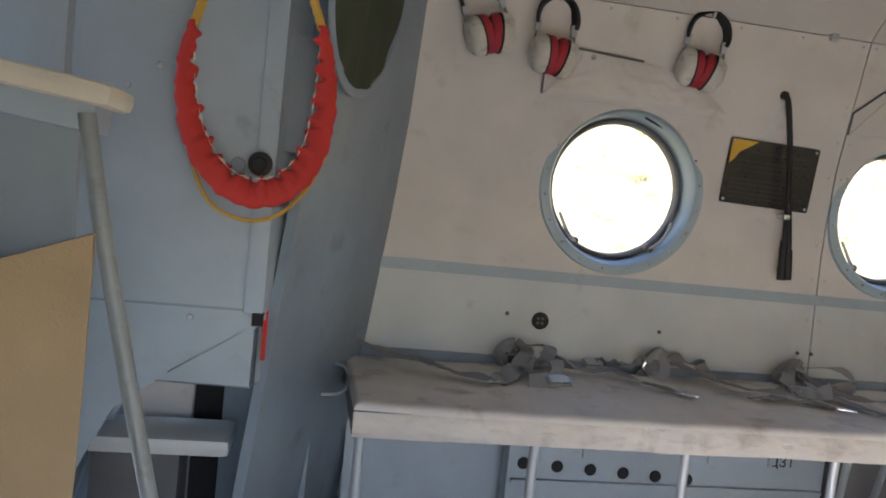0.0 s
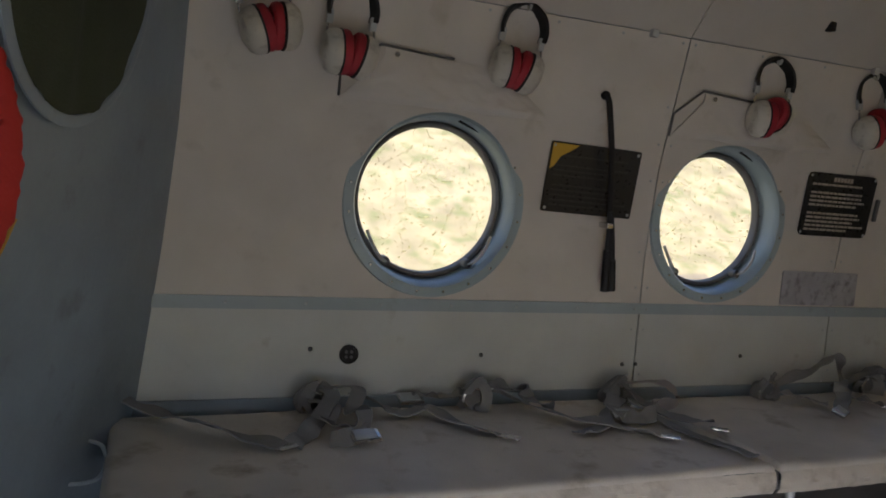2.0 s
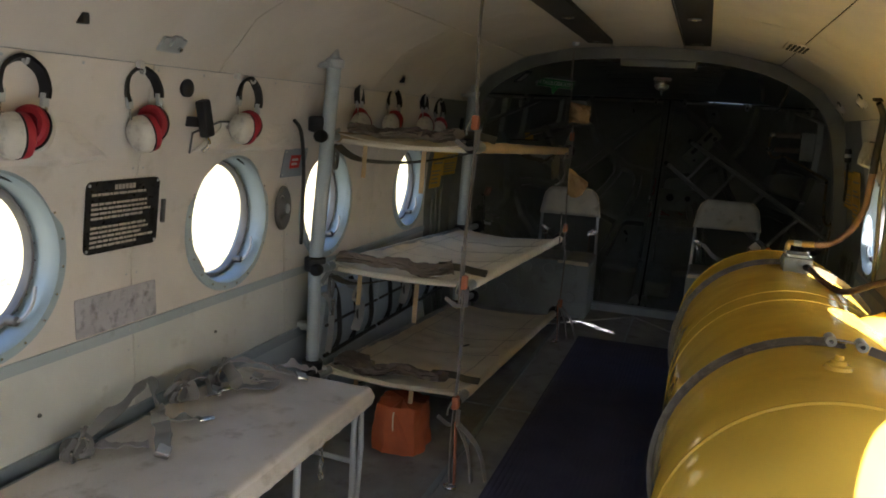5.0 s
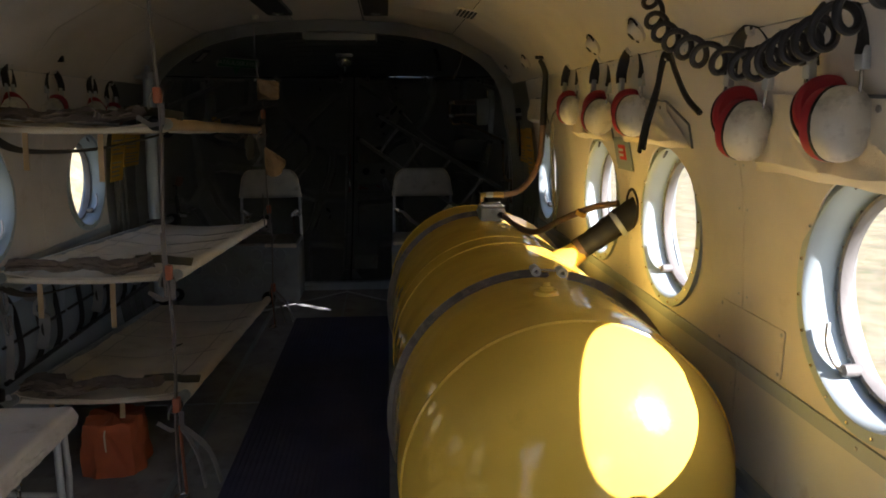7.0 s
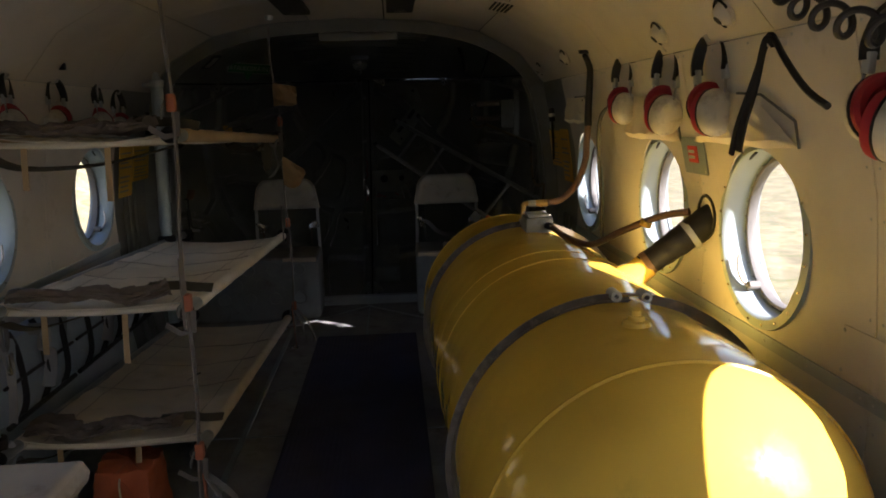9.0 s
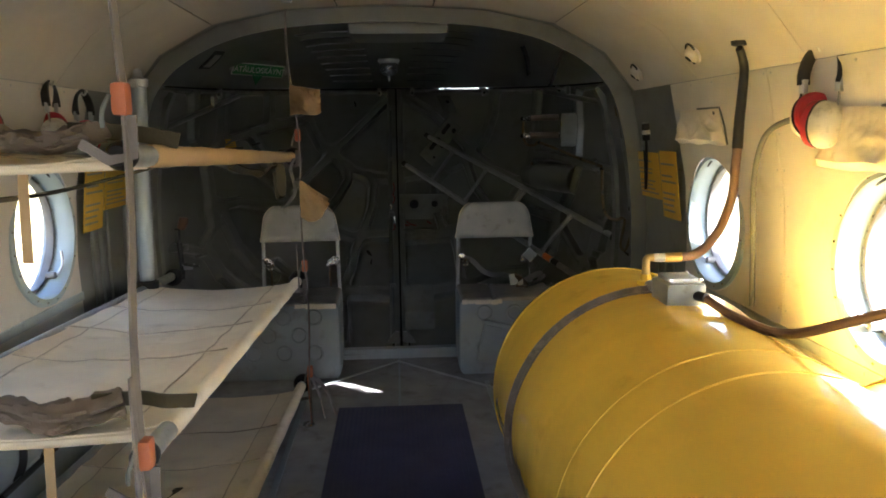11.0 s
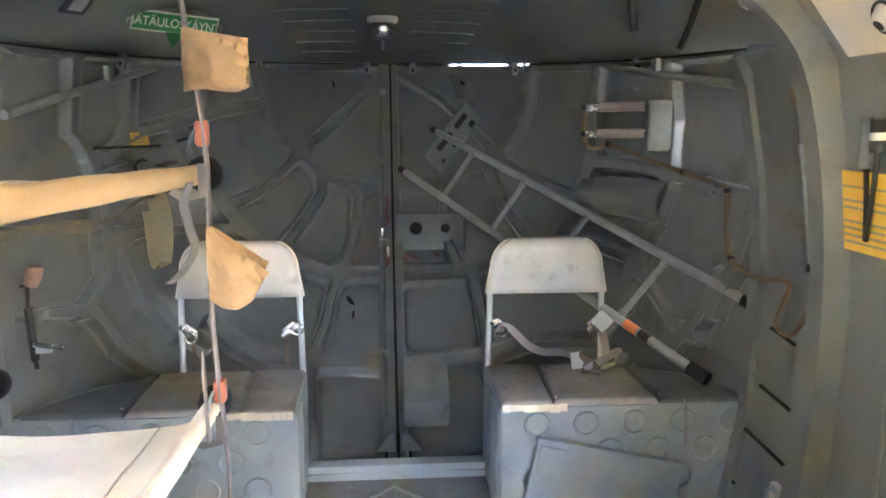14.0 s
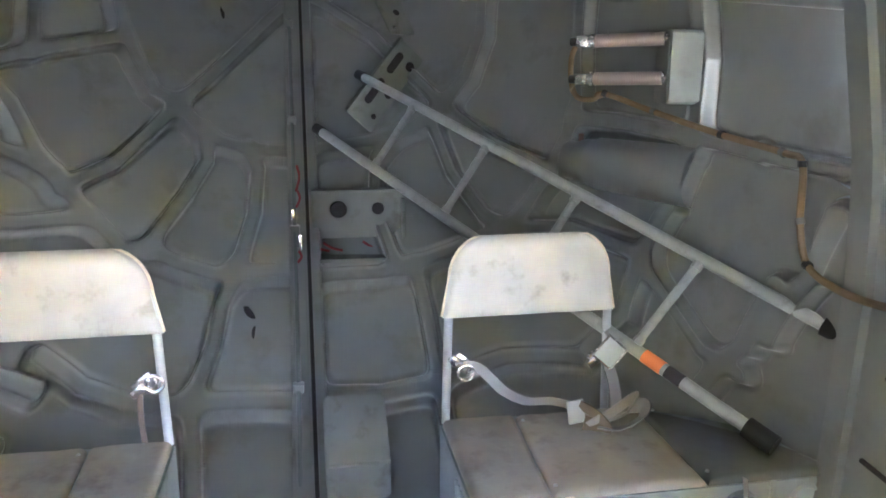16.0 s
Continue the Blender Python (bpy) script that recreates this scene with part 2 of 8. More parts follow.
def sweep(bm, path, ring, closed=False, caps=True, up=(0, 0, 1)):
    """Sweep a closed ring of (side, up) offsets along a path; ring may be a function of the step's fraction."""
    path = [Vector(p) for p in path]
    n, rows, side = len(path), [], None
    for i, p in enumerate(path):
        a = path[(i - 1) % n] if closed or i else p
        b = path[(i + 1) % n] if closed or i < n - 1 else p
        d = (b - a).normalized()
        if side is None:
            side = d.cross(Vector(up))
            if side.length < 1e-3:
                side = d.cross(Vector((1, 0, 0)))
        side = (side - d * side.dot(d)).normalized()
        top = side.cross(d)
        r = ring(i / max(1, n - 1)) if callable(ring) else ring
        rows.append([bm.verts.new(p + side * u + top * v) for u, v in r])
    m = len(rows[0])
    for i in range(n if closed else n - 1):
        for k in range(m):
            bm.faces.new((rows[i][k], rows[i][(k + 1) % m], rows[(i + 1) % n][(k + 1) % m], rows[(i + 1) % n][k]))
    if caps and not closed:
        bm.faces.new(rows[0]), bm.faces.new(rows[-1])
    return bm


def circle(r, n=12):
    return [(r * math.cos(2 * math.pi * k / n), r * math.sin(2 * math.pi * k / n)) for k in range(n)]


def tube(path, r, n=12, bm=None, closed=False):
    return sweep(bm or bmesh.new(), path, circle(r, n), closed)


def strap(path, w, th=0.003, up=(0, 0, 1), bm=None):
    return sweep(bm or bmesh.new(), path, [(-w / 2, -th / 2), (w / 2, -th / 2), (w / 2, th / 2), (-w / 2, th / 2)], up=up)


def lathe(profile, m=None, n=32, bm=None, closed=False):
    """Turn (radius, height) pairs round z, then place by m."""
    bm = bm or bmesh.new()
    rows = []
    for r, z in profile:
        rows.append([bm.verts.new((r * math.cos(2 * math.pi * k / n), r * math.sin(2 * math.pi * k / n), z)) for k in range(n)] if r > 1e-6 else [bm.verts.new((0, 0, z))])
    pairs = list(zip(rows, rows[1:])) + ([(rows[-1], rows[0])] if closed else [])
    for a, b in pairs:
        for k in range(n):
            q = [a[k % len(a)], a[(k + 1) % len(a)], b[(k + 1) % len(b)], b[k % len(b)]]
            q = [v for i, v in enumerate(q) if v not in q[:i]]
            if len(q) > 2:
                bm.faces.new(q)
    if m is not None:
        bmesh.ops.transform(bm, matrix=m, verts=[v for row in rows for v in row])
    return bm


def sheet(fn, us, vs, th=0.0, bm=None):
    """A grid surface fn(u, v); with th a slab, thickened along fn's normal."""
    bm = bm or bmesh.new()
    g = [[bm.verts.new(fn(u, v)) for v in vs] for u in us]
    fs = [bm.faces.new((g[i][j], g[i + 1][j], g[i + 1][j + 1], g[i][j + 1])) for i in range(len(us) - 1) for j in range(len(vs) - 1)]
    if th:
        bmesh.ops.recalc_face_normals(bm, faces=fs)
        bmesh.ops.solidify(bm, geom=fs, thickness=th)
    return bm


def steps(a, b, n):
    return [a + (b - a) * k / n for k in range(n + 1)]


# ---- cabin section ----
SECTION = [(0.0, 1.06), (0.35, 1.12), (0.8, 1.135), (1.05, 1.12), (1.40, 1.05), (1.56, 0.92), (1.68, 0.70), (1.74, 0.42), (1.76, 0.0)]
X_FRONT, X_AFT = -0.22, 4.90
WINDOWS = (0.70, 1.58, 2.53, 3.24, 4.21)
WZ, RING = 0.92, 0.24


def wall_y(z):
    """Half width of the lining at height z."""
    for (z0, y0), (z1, y1) in zip(SECTION, SECTION[1:]):
        if z <= z1:
            t = (z - z0) / (z1 - z0)
            return y0 + (y1 - y0) * t
    return 0.0


def arch(t, grow=0.0):
    """A point of the section's upper part: t from 0 (lower port edge) over the top to 1."""
    upper = [(y, z) for z, y in SECTION if z >= 1.40]
    pts = [(-y, z) for y, z in upper] + [(y, z) for y, z in upper[-2::-1]]
    k = t * (len(pts) - 1)
    i = min(int(k), len(pts) - 2)
    (y0, z0), (y1, z1) = pts[i], pts[i + 1]
    y, z = y0 + (y1 - y0) * (k - i), z0 + (z1 - z0) * (k - i)
    c = Vector((y, z - 0.9))
    c *= 1 + grow / c.length
    return c.x, c.y + 0.9


def hole_panel(x0, x1, z0, z1, cx, cz, r, side, out=0.0, th=0.004):
    """A lining panel that follows the section, with a round hole."""
    bm = bmesh.new()
    angles = [2 * math.pi * k / 64 for k in range(64)]
    angles += [math.atan2(z - cz, x - cx) % (2 * math.pi) for x in (x0, x1) for z in (z0, z1)]
    rows = []
    for a in sorted(set(angles)):
        c, s = math.cos(a), math.sin(a)
        far = min([(x1 - cx) / c if c > 1e-6 else (x0 - cx) / c if c < -1e-6 else 9, (z1 - cz) / s if s > 1e-6 else (z0 - cz) / s if s < -1e-6 else 9])
        row = []
        for f in (0, 0.25, 0.6, 1):
            d = r + (far - r) * f
            x, z = cx + c * d, cz + s * d
            row.append(bm.verts.new((x, side * (wall_y(z) + out), z)))
        rows.append(row)
    for a, b in zip(rows, rows[1:] + rows[:1]):
        for k in range(3):
            bm.faces.new((a[k], b[k], b[k + 1], a[k + 1]))
    bmesh.ops.recalc_face_normals(bm, faces=bm.faces)
    for f in bm.faces:
        if f.normal.y * side > 0:
            f.normal_flip()
    bmesh.ops.solidify(bm, geom=bm.faces, thickness=th)
    return bm


def plain_panel(x0, x1, z0, z1, side, out=0.0, th=0.004):
    zs = sorted({z0, z1, *[z for z, _ in SECTION if z0 < z < z1]})
    bm = sheet(lambda x, z: (x, side * (wall_y(z) + out), z), steps(x0, x1, 4), zs)
    bmesh.ops.recalc_face_normals(bm, faces=bm.faces)
    for f in bm.faces:
        if f.normal.y * side > 0:
            f.normal_flip()
    bmesh.ops.solidify(bm, geom=bm.faces, thickness=th)
    return bm


# ---- cabin shell ----
X_LINE = 4.47


def shell_side(side, tag):
    wall = thing(f"wall_{tag}", "cream painted cabin side wall lined with riveted panels", "wall", kind="structure")
    seams = [0.0 if side > 0 else 0.62, 1.34, 2.06, 2.90, 3.72, X_LINE]
    g = 0.002
    for k, (a, b) in enumerate(zip(seams, seams[1:])):
        if side < 0 and k == 0:
            part("panel", plain_panel(a + g, b - g, 0.672, 1.398, side), M_LINING, wall)
            part("skin_panel", plain_panel(a, b, 0.60, 1.45, side, out=0.085, th=0.01), M_BLUE, wall)
        else:
            part("panel", hole_panel(a + g, b - g, 0.672, 1.398, WINDOWS[k], WZ, RING - 0.02, side), M_LINING, wall)
            part("skin_panel", hole_panel(a, b, 0.60, 1.45, WINDOWS[k], WZ, 0.205, side, out=0.085, th=0.01), M_BLUE, wall)
        part("lower_panel", plain_panel(a + g, b - g, 0.40, 0.648, side), M_LOWER, wall)
        bm = bmesh.new()
        n = max(3, round((b - a) / 0.16))
        for i in range(n):
            x = a + 0.02 + (b - a - 0.04) * i / (n - 1)
            for z, o in ((0.66, -0.006), (1.385, 0.0)):
                lathe([(0, 0.0025), (0.003, 0.002), (0.0042, 0)], Matrix.Translation((x, side * (wall_y(z) + o), z)) @ Matrix.Rotation(radians(90 * side), 4, "X"), 6, bm)
        for x in (a + 0.02, b - 0.02):
            for z in (0.47, 0.6, 0.72, 0.82, 1.02, 1.12, 1.22):
                if abs(z - WZ) > 0.01:
                    lathe([(0, 0.002), (0.0026, 0.0015), (0.0036, 0)], Matrix.Translation((x, side * wall_y(z), z)) @ Matrix.Rotation(radians(90 * side), 4, "X"), 6, bm)
        tagged(part("rivets", bm, M_ALU, wall), kind="stuff")
    part("rail_strip", plain_panel(seams[0], X_LINE, 0.645, 0.675, side, out=-0.006, th=0.006), M_BLUEL, wall)
    part("seat_rail", plain_panel(seams[0], X_LINE, 0.395, 0.432, side, out=-0.012, th=0.012), M_BLUE, wall)
    part("sill_panel", plain_panel(seams[0], X_LINE, 0.0, 0.396, side, out=0.01), M_BLUEL, wall)
    part("lower_skin", plain_panel(seams[0], X_LINE, -0.1, 0.62, side, out=0.085, th=0.01), M_BLUE, wall)
    return wall


wall_s = shell_side(1, "starboard")
wall_p = shell_side(-1, "port")

bm = bmesh.new()
xs = [-1.1, 0.4, 1.34, 2.35, 3.5, 4.2, 4.90]
for a, b in zip(xs, xs[1:]):
    for t0, t1 in ((0, 0.247), (0.249, 0.44), (0.442, 0.557), (0.559, 0.751), (0.753, 1)):
        sheet(lambda x, t: (x, *arch(t)), [a + 0.0015, b - 0.0015], steps(t0, t1, 8), bm=bm)
bmesh.ops.recalc_face_normals(bm, faces=bm.faces)
for f in bm.faces:
    if f.normal.z > 0:
        f.normal_flip()
bmesh.ops.solidify(bm, geom=bm.faces, thickness=0.004)
ceiling = solo("ceiling", bm, M_LINING_SHADE, "cream painted curved cabin ceiling in seamed panels", "ceiling", kind="structure")
solo("roof_lining", sheet(lambda x, t: (x, *arch(t, 0.03)), steps(-1.1, 4.93, 4), steps(0, 1, 24), 0.006), M_DARK, "dark insulation above the ceiling panels", "roof", kind="structure")
solo("roof_skin", sheet(lambda x, t: (x, *arch(t, 0.10)), steps(-1.1, 5.4, 4), steps(-0.0, 1, 24), 0.01), M_BLUE, "painted metal outer roof of the fuselage", "roof", kind="structure")
for side, tag in ((1, "starboard"), (-1, "port")):
    solo(f"wall_upper_skin_{tag}", B((-1.1, min(side * 1.05, side * 1.24), 1.41), (5.4, max(side * 1.05, side * 1.24), 1.47), 0), M_BLUE, "painted metal outer skin above the windows", "wall", kind="structure")
floor = solo("floor", B((-1.4, -1.25, -0.12), (5.85, 1.25, 0.0), 0), M_FLOOR, "worn grey painted metal cabin floor", "floor", kind="structure")
bm = bmesh.new()
box(bm, (5.0, -0.03, 0.0), (5.74, -0.02, 0.003), 0)
for y in (-0.46, 0.42):
    box(bm, (0.3, y - 0.012, 0.0), (5.3, y + 0.012, 0.006), 0.002)
part("floor_rail", bm, M_BLUE, floor)
for x in (1.2, 2.4, 3.6):
    part("floor_joint", B((x, -1.0, 0.0), (x + 0.012, 1.0, 0.004), 0.001), M_BLUE, floor)
for sx in (1, -1):
    part("door_track_bead", tube([(5.676, -0.02, 0.003), (4.95, sx * 0.72, 0.003)], 0.006, 8), M_ALU, floor)

# two dark perforated strips with small lamps along the ceiling
for y in (-0.275, 0.205):
    strip = thing("ceiling_strip", "dark grey ceiling service strip with small round lamps", "ceiling strip", "ceiling strips")
    zc = 1.735
    part("channel", B((1.6, y - 0.062, zc - 0.014), (4.45, y + 0.062, zc + 0.006), 0.003), M_DARK, strip)
    for x in (2.2, 3.45, 4.36):
        lp = part("lamp", lathe([(0.026, 0), (0.024, -0.008), (0.014, -0.006), (0, -0.004)], Matrix.Translation((x, y, zc - 0.012)), 20), M_RUBBER, strip)
        part("lens", lathe([(0.012, -0.0055), (0.008, -0.010), (0, -0.011)], Matrix.Translation((x, y, zc - 0.012)), 14), M_STEEL, lp)

# ---- front end ----
bulk = thing("wall_front", "blue-grey painted front bulkhead beside the cockpit opening", "wall", kind="structure")


def bulk_x(y, z=0.75):
    return 0.035 - (1.12 - y) * 0.36 + (z - 0.75) * 0.10


part("bulkhead_panel", sheet(lambda y, z: (bulk_x(y, z), y, z), steps(0.50, 1.20, 4), steps(0, 1.80, 6), 0.02), M_BLUE, bulk)
part("bulkhead_panel", B((-1.1, -1.25, 0.0), (-1.06, 0.16, 1.8), 0), M_BLUE, bulk)
part("bulkhead_panel", B((-1.1, 0.82, 0.0), (-0.10, 0.85, 1.8), 0), M_BLUE, bulk)
part("bulkhead_panel", B((-1.1, 0.82, -0.02), (0.10, 1.24, 0.0), 0), M_BLUE, bulk)
bm = bmesh.new()
for y, z in ((0.86, 1.05), (0.80, 0.98), (0.9, 0.5), (0.72, 0.34), (1.0, 1.3), (0.82, 0.83), (1.05, 0.9)):
    lathe([(0, 0.003), (0.004, 0.002), (0.005, 0)], Matrix.Translation((bulk_x(y, z), y, z)) @ Matrix.Rotation(radians(90), 4, "Y"), 8, bm)
part("rivets", bm, M_ALU, bulk)
part("latch", tube(smooth_path([(-0.055, 0.90, 0.43), (-0.030, 0.88, 0.425), (-0.022, 0.85, 0.40), (-0.04, 0.84, 0.375), (-0.09, 0.84, 0.37)]), 0.004, 8), M_BLUEL, bulk)
# Out of view; hung lower than a real door head to block sun.
solo("wall_door_light_stop", B((-1.1, -1.22, 0.95), (0.62, -1.12, 1.80), 0), M_BLUE, "unseen blue-grey lintel lowered over the entrance opening to cut sunlight", "wall", kind="structure")
solo("wall_door_post", B((-1.1, -1.22, -0.1), (-0.34, -1.12, 0.95), 0), M_BLUE, "blue-grey post beside the entrance door opening", "wall", kind="structure")

port_hole = thing("curtain_opening", "round bulkhead opening closed by an olive cloth curtain", "curtain")


def on_bulkhead(bm):
    """Lay a flat round piece onto the leaning bulkhead round the opening's middle."""
    for v in bm.verts:
        y, z = 0.622 + v.co.x, 1.247 + v.co.y
        v.co = (bulk_x(y, z) + 0.030 + v.co.z, y, z)
    return bm


part("rim", on_bulkhead(lathe([(0.222, 0.0), (0.223, 0.004), (0.214, 0.007), (0.205, 0.005), (0.204, -0.004)], None, 64)), M_BLUE, port_hole)
bm = on_bulkhead(lathe([(0.206, 0.003), (0.16, 0.002), (0.12, 0.003), (0.08, 0.003), (0.04, 0.003), (0, 0.003)], None, 64))
for v in bm.verts:
    v.co.x += 0.0035 * math.sin(75 * v.co.y + 6 * v.co.z) + 0.002 * math.sin(38 * v.co.y)
part("curtain", bm, M_OLIVE, port_hole, "olive green cloth")
cock = thing("cockpit_doorway", "cream door post with dark gap beside the equipment box", "door post", kind="structure")
part("post", B((-0.47, 0.70, 0.0), (-0.345, 0.745, 1.74), 0.006), M_LINING, cock)
part("gap", B((-0.345, 0.72, 0.0), (-0.285, 0.735, 1.74), 0.0), M_DARK, cock)
part("side_post", B((-0.285, 0.69, 0.0), (-0.225, 0.74, 1.74), 0.006), M_BLUE, cock)
part("panel", B((-1.0, 0.62, 1.225), (-0.50, 0.70, 1.74), 0.02), M_BLUEL, cock)

# equipment box beside the cockpit door, with a rescue strop hung in front
EX, EY = -0.212, 0.45
ebox = thing("equipment_box", "pale blue-grey sheet metal equipment box on the bulkhead", "box")
bm = bmesh.new()
prof = [(0.0, 1.19), (0.0, 0.590), (0.055, 0.566), (0.11, 0.533), (0.18, 0.487), (0.232, 0.433), (0.272, 0.375), (0.31, 0.29), (0.34, 0.15), (0.35, 0.0), (0.95, 0.0), (0.95, 1.19)]
lo = [bm.verts.new((EX - u, EY, z)) for u, z in prof]
hi = [bm.verts.new((EX - u + (0.045 if u == 0 else 0.0), EY + 0.17, z)) for u, z in prof]
bm.faces.new(lo), bm.faces.new(hi)
for i in range(len(lo)):
    j = (i + 1) % len(lo)
    bm.faces.new((lo[i], lo[j], hi[j], hi[i]))
bmesh.ops.bevel(bm, geom=[e for e in bm.edges], offset=0.010, segments=2, affect="EDGES")
part("body", bm, M_BLUEL, ebox)
bm = bmesh.new()
v = [bm.verts.new(p) for p in ((EX - 0.004, EY + 0.014, 0.60), (EX - 0.004, EY + 0.014, 0.474), (EX - 0.19, EY + 0.014, 0.478), (EX + 0.036, EY + 0.16, 0.60), (EX + 0.036, EY + 0.16, 0.505), (EX - 0.19, EY + 0.16, 0.505))]
for q in ((0, 1, 2), (3, 4, 5), (0, 1, 4, 3), (1, 2, 5, 4), (0, 2, 5, 3)):
    bm.faces.new([v[i] for i in q])
bmesh.ops.bevel(bm, geom=[e for e in bm.edges], offset=0.006, segments=2, affect="EDGES")
part("lower_hood", bm, M_BLUEL, ebox)
part("corner_strip", B((EX - 0.030, EY - 0.007, 0.615), (EX + 0.004, EY + 0.001, 1.18), 0.003), M_BLUEL, ebox)
TN = Matrix.Rotation(radians(90), 4, "X")
part("knob", lathe([(0.021, 0), (0.020, 0.012), (0.012, 0.013), (0.010, 0.016), (0, 0.016)], Matrix.Translation((-0.235, EY - 0.006, 0.873)) @ TN, 20), M_BLACK, ebox, "black rubber knob")
part("button", lathe([(0.013, 0), (0.012, 0.004), (0, 0.006)], Matrix.Translation((-0.272, EY - 0.001, 0.868)) @ TN, 16), M_BLUE, ebox)
part("notch", B((EX - 0.014, EY - 0.009, 0.594), (EX + 0.005, EY + 0.01, 0.616), 0), M_DARK, ebox)
for y, z, h in ((EY + 0.03, 0.57, 0.045), (EY + 0.085, 0.60, 0.04)):
    part("paint_mark", B((EX - 0.004 + (y - EY) * 0.265, y, z - h), (EX + 0.0035 + (y - EY) * 0.265, y + 0.014, z + h), 0.0005), M_RED, ebox, "faded red paint stroke")
bm = bmesh.new()
for x, z in ((-0.30, 1.15), (-0.55, 1.15), (-0.33, 0.60), (-0.55, 0.63), (-0.5, 0.80), (-0.46, 0.98), (-0.41, 1.02), (-0.62, 0.9)):
    lathe([(0, 0.003), (0.005, 0.002), (0.006, 0)], Matrix.Translation((x, EY - 0.0005, z)) @ TN, 8, bm)
tagged(part("rivets", bm, M_ALU, ebox), kind="stuff")
part("side_panel", B((EX + 0.005, EY + 0.05, 0.90), (EX + 0.055, EY + 0.13, 1.11), 0.006), M_BLUE, ebox)
part("seam", B((-0.75, EY - 0.002, 0.617), (EX - 0.01, EY + 0.002, 0.621), 0), M_BLUE, ebox)

strop = thing("rescue_strop", "red padded rescue strop on an ochre rope loop", "strop")
SY = 0.415
loop = [(-0.357, SY, 1.092), (-0.364, SY - 0.003, 1.03), (-0.357, SY - 0.008, 0.962), (-0.336, SY - 0.012, 0.898), (-0.296, SY - 0.014, 0.846), (-0.246, SY - 0.014, 0.823), (-0.194, SY - 0.012, 0.836), (-0.156, SY - 0.004, 0.882), (-0.139, SY + 0.006, 0.945), (-0.136, SY + 0.012, 1.01), (-0.142, SY + 0.015, 1.065), (-0.152, SY + 0.018, 1.114)]


def pad_w(t):
    """Half width of the padded sleeve along its run."""
    return 0.0065 + 0.0185 * math.sin(math.pi * t) ** 0.75


def pad(t):
    w = pad_w(t)
    ring = []
    for c, q in circle(1.0, 18):
        inner = max(0.0, -q)
        pk = 0.0026 * math.sin(t * 150) + 0.0022 * math.sin(t * 83 + 1) + 0.0012 * math.sin(t * 260 + 2)
        ring.append((0.0155 * c * (0.55 + 0.45 * w / 0.025) + 0.9 * pk * (0.4 + inner), w * q + pk * (0.3 + 0.9 * inner)))
    return ring


strop_path = smooth_path(loop, 26)
part("padded_sleeve", sweep(bmesh.new(), strop_path, pad), M_RED, strop)
mid = Vector((-0.248, SY, 1.0))
frill_in, frill_out = [], []
for i, p in enumerate(strop_path[20:-20]):
    t = (i + 20) / (len(strop_path) - 1)
    inward = (mid - p)
    inward.y = 0
    inward.normalize()
    frill_in.append(p + inward * (pad_w(t) * 0.93) + Vector((0, -0.006, 0)))
    frill_out.append(p + inward * (pad_w(t) + 0.0006 + 0.0014 * math.sin(i * 0.55) + 0.0010 * math.sin(i * 0.31 + 1)) + Vector((0, -0.007 + 0.002 * math.sin(i * 0.55 + 1), 0)))
bm = bmesh.new()
for a, b, c, d in zip(frill_in, frill_out, frill_in[1:], frill_out[1:]):
    lift = Vector((0, 0.0012, 0))
    fr = [bm.verts.new(q) for q in (a, b, d, c)]
    bk = [bm.verts.new(q + lift) for q in (a, b, d, c)]
    bm.faces.new(fr), bm.faces.new(bk[::-1])
    for i in range(4):
        bm.faces.new((fr[i], bk[i], bk[(i + 1) % 4], fr[(i + 1) % 4]))
part("frill", bm, M_LITTER, strop, "frayed cream edging")
for pts in ([(-0.318, SY + 0.012, 1.42), (-0.322, SY + 0.01, 1.225), (-0.340, SY + 0.004, 1.15), (-0.357, SY, 1.085)], [(-0.225, SY + 0.02, 1.42), (-0.207, SY + 0.02, 1.232), (-0.175, SY + 0.019, 1.165), (-0.152, SY + 0.018, 1.108)]):
    cord = smooth_path(pts, 14)
    part("rope", sweep(bmesh.new(), cord, lambda f: [(0.0052 * c * (1 + 0.18 * math.sin(70 * f)), 0.0078 * q * (1 + 0.14 * math.sin(95 * f))) for c, q in circle(1.0, 10)]), M_ROPE, strop, "ochre woven tape")
part("rope", tube(smooth_path([(-0.352, SY + 0.012, 0.885), (-0.322, SY + 0.010, 0.815), (-0.285, SY + 0.008, 0.785), (-0.236, SY + 0.006, 0.777), (-0.19, SY + 0.008, 0.796), (-0.150, SY + 0.014, 0.845), (-0.126, SY + 0.02, 0.905)]), 0.0035, 8), M_ROPE, strop)
part("hanger", tube(smooth_path([(-0.318, SY + 0.012, 1.41), (-0.28, SY + 0.015, 1.47), (-0.225, SY + 0.02, 1.41)]), 0.007, 10), M_ROPE, strop)
part("hanging_cord", tube([(-0.28, SY + 0.015, 1.465), (-0.28, SY + 0.015, 1.742)], 0.004, 8), M_ROPE, strop)

# jump seat by the entrance: padded grey top, tube and tan canvas
fold = thing("jump_seat", "folding jump seat with a tan canvas back on a silver tube", "seat")
PT = Matrix.Translation((-0.376, 0.03, 0.928)) @ Matrix.Rotation(radians(7.0), 4, "Y") @ Matrix.Translation((0.376, -0.03, -0.928))
part("top_pad", B((-0.85, 0.03, 0.912), (-0.376, 0.15, 0.940), 0.012, PT), M_LITTER, fold, "worn grey padded edge")
part("top_rail", B((-0.85, 0.05, 0.88), (-0.395, 0.13, 0.914), 0.004, PT), M_BLUEL, fold)
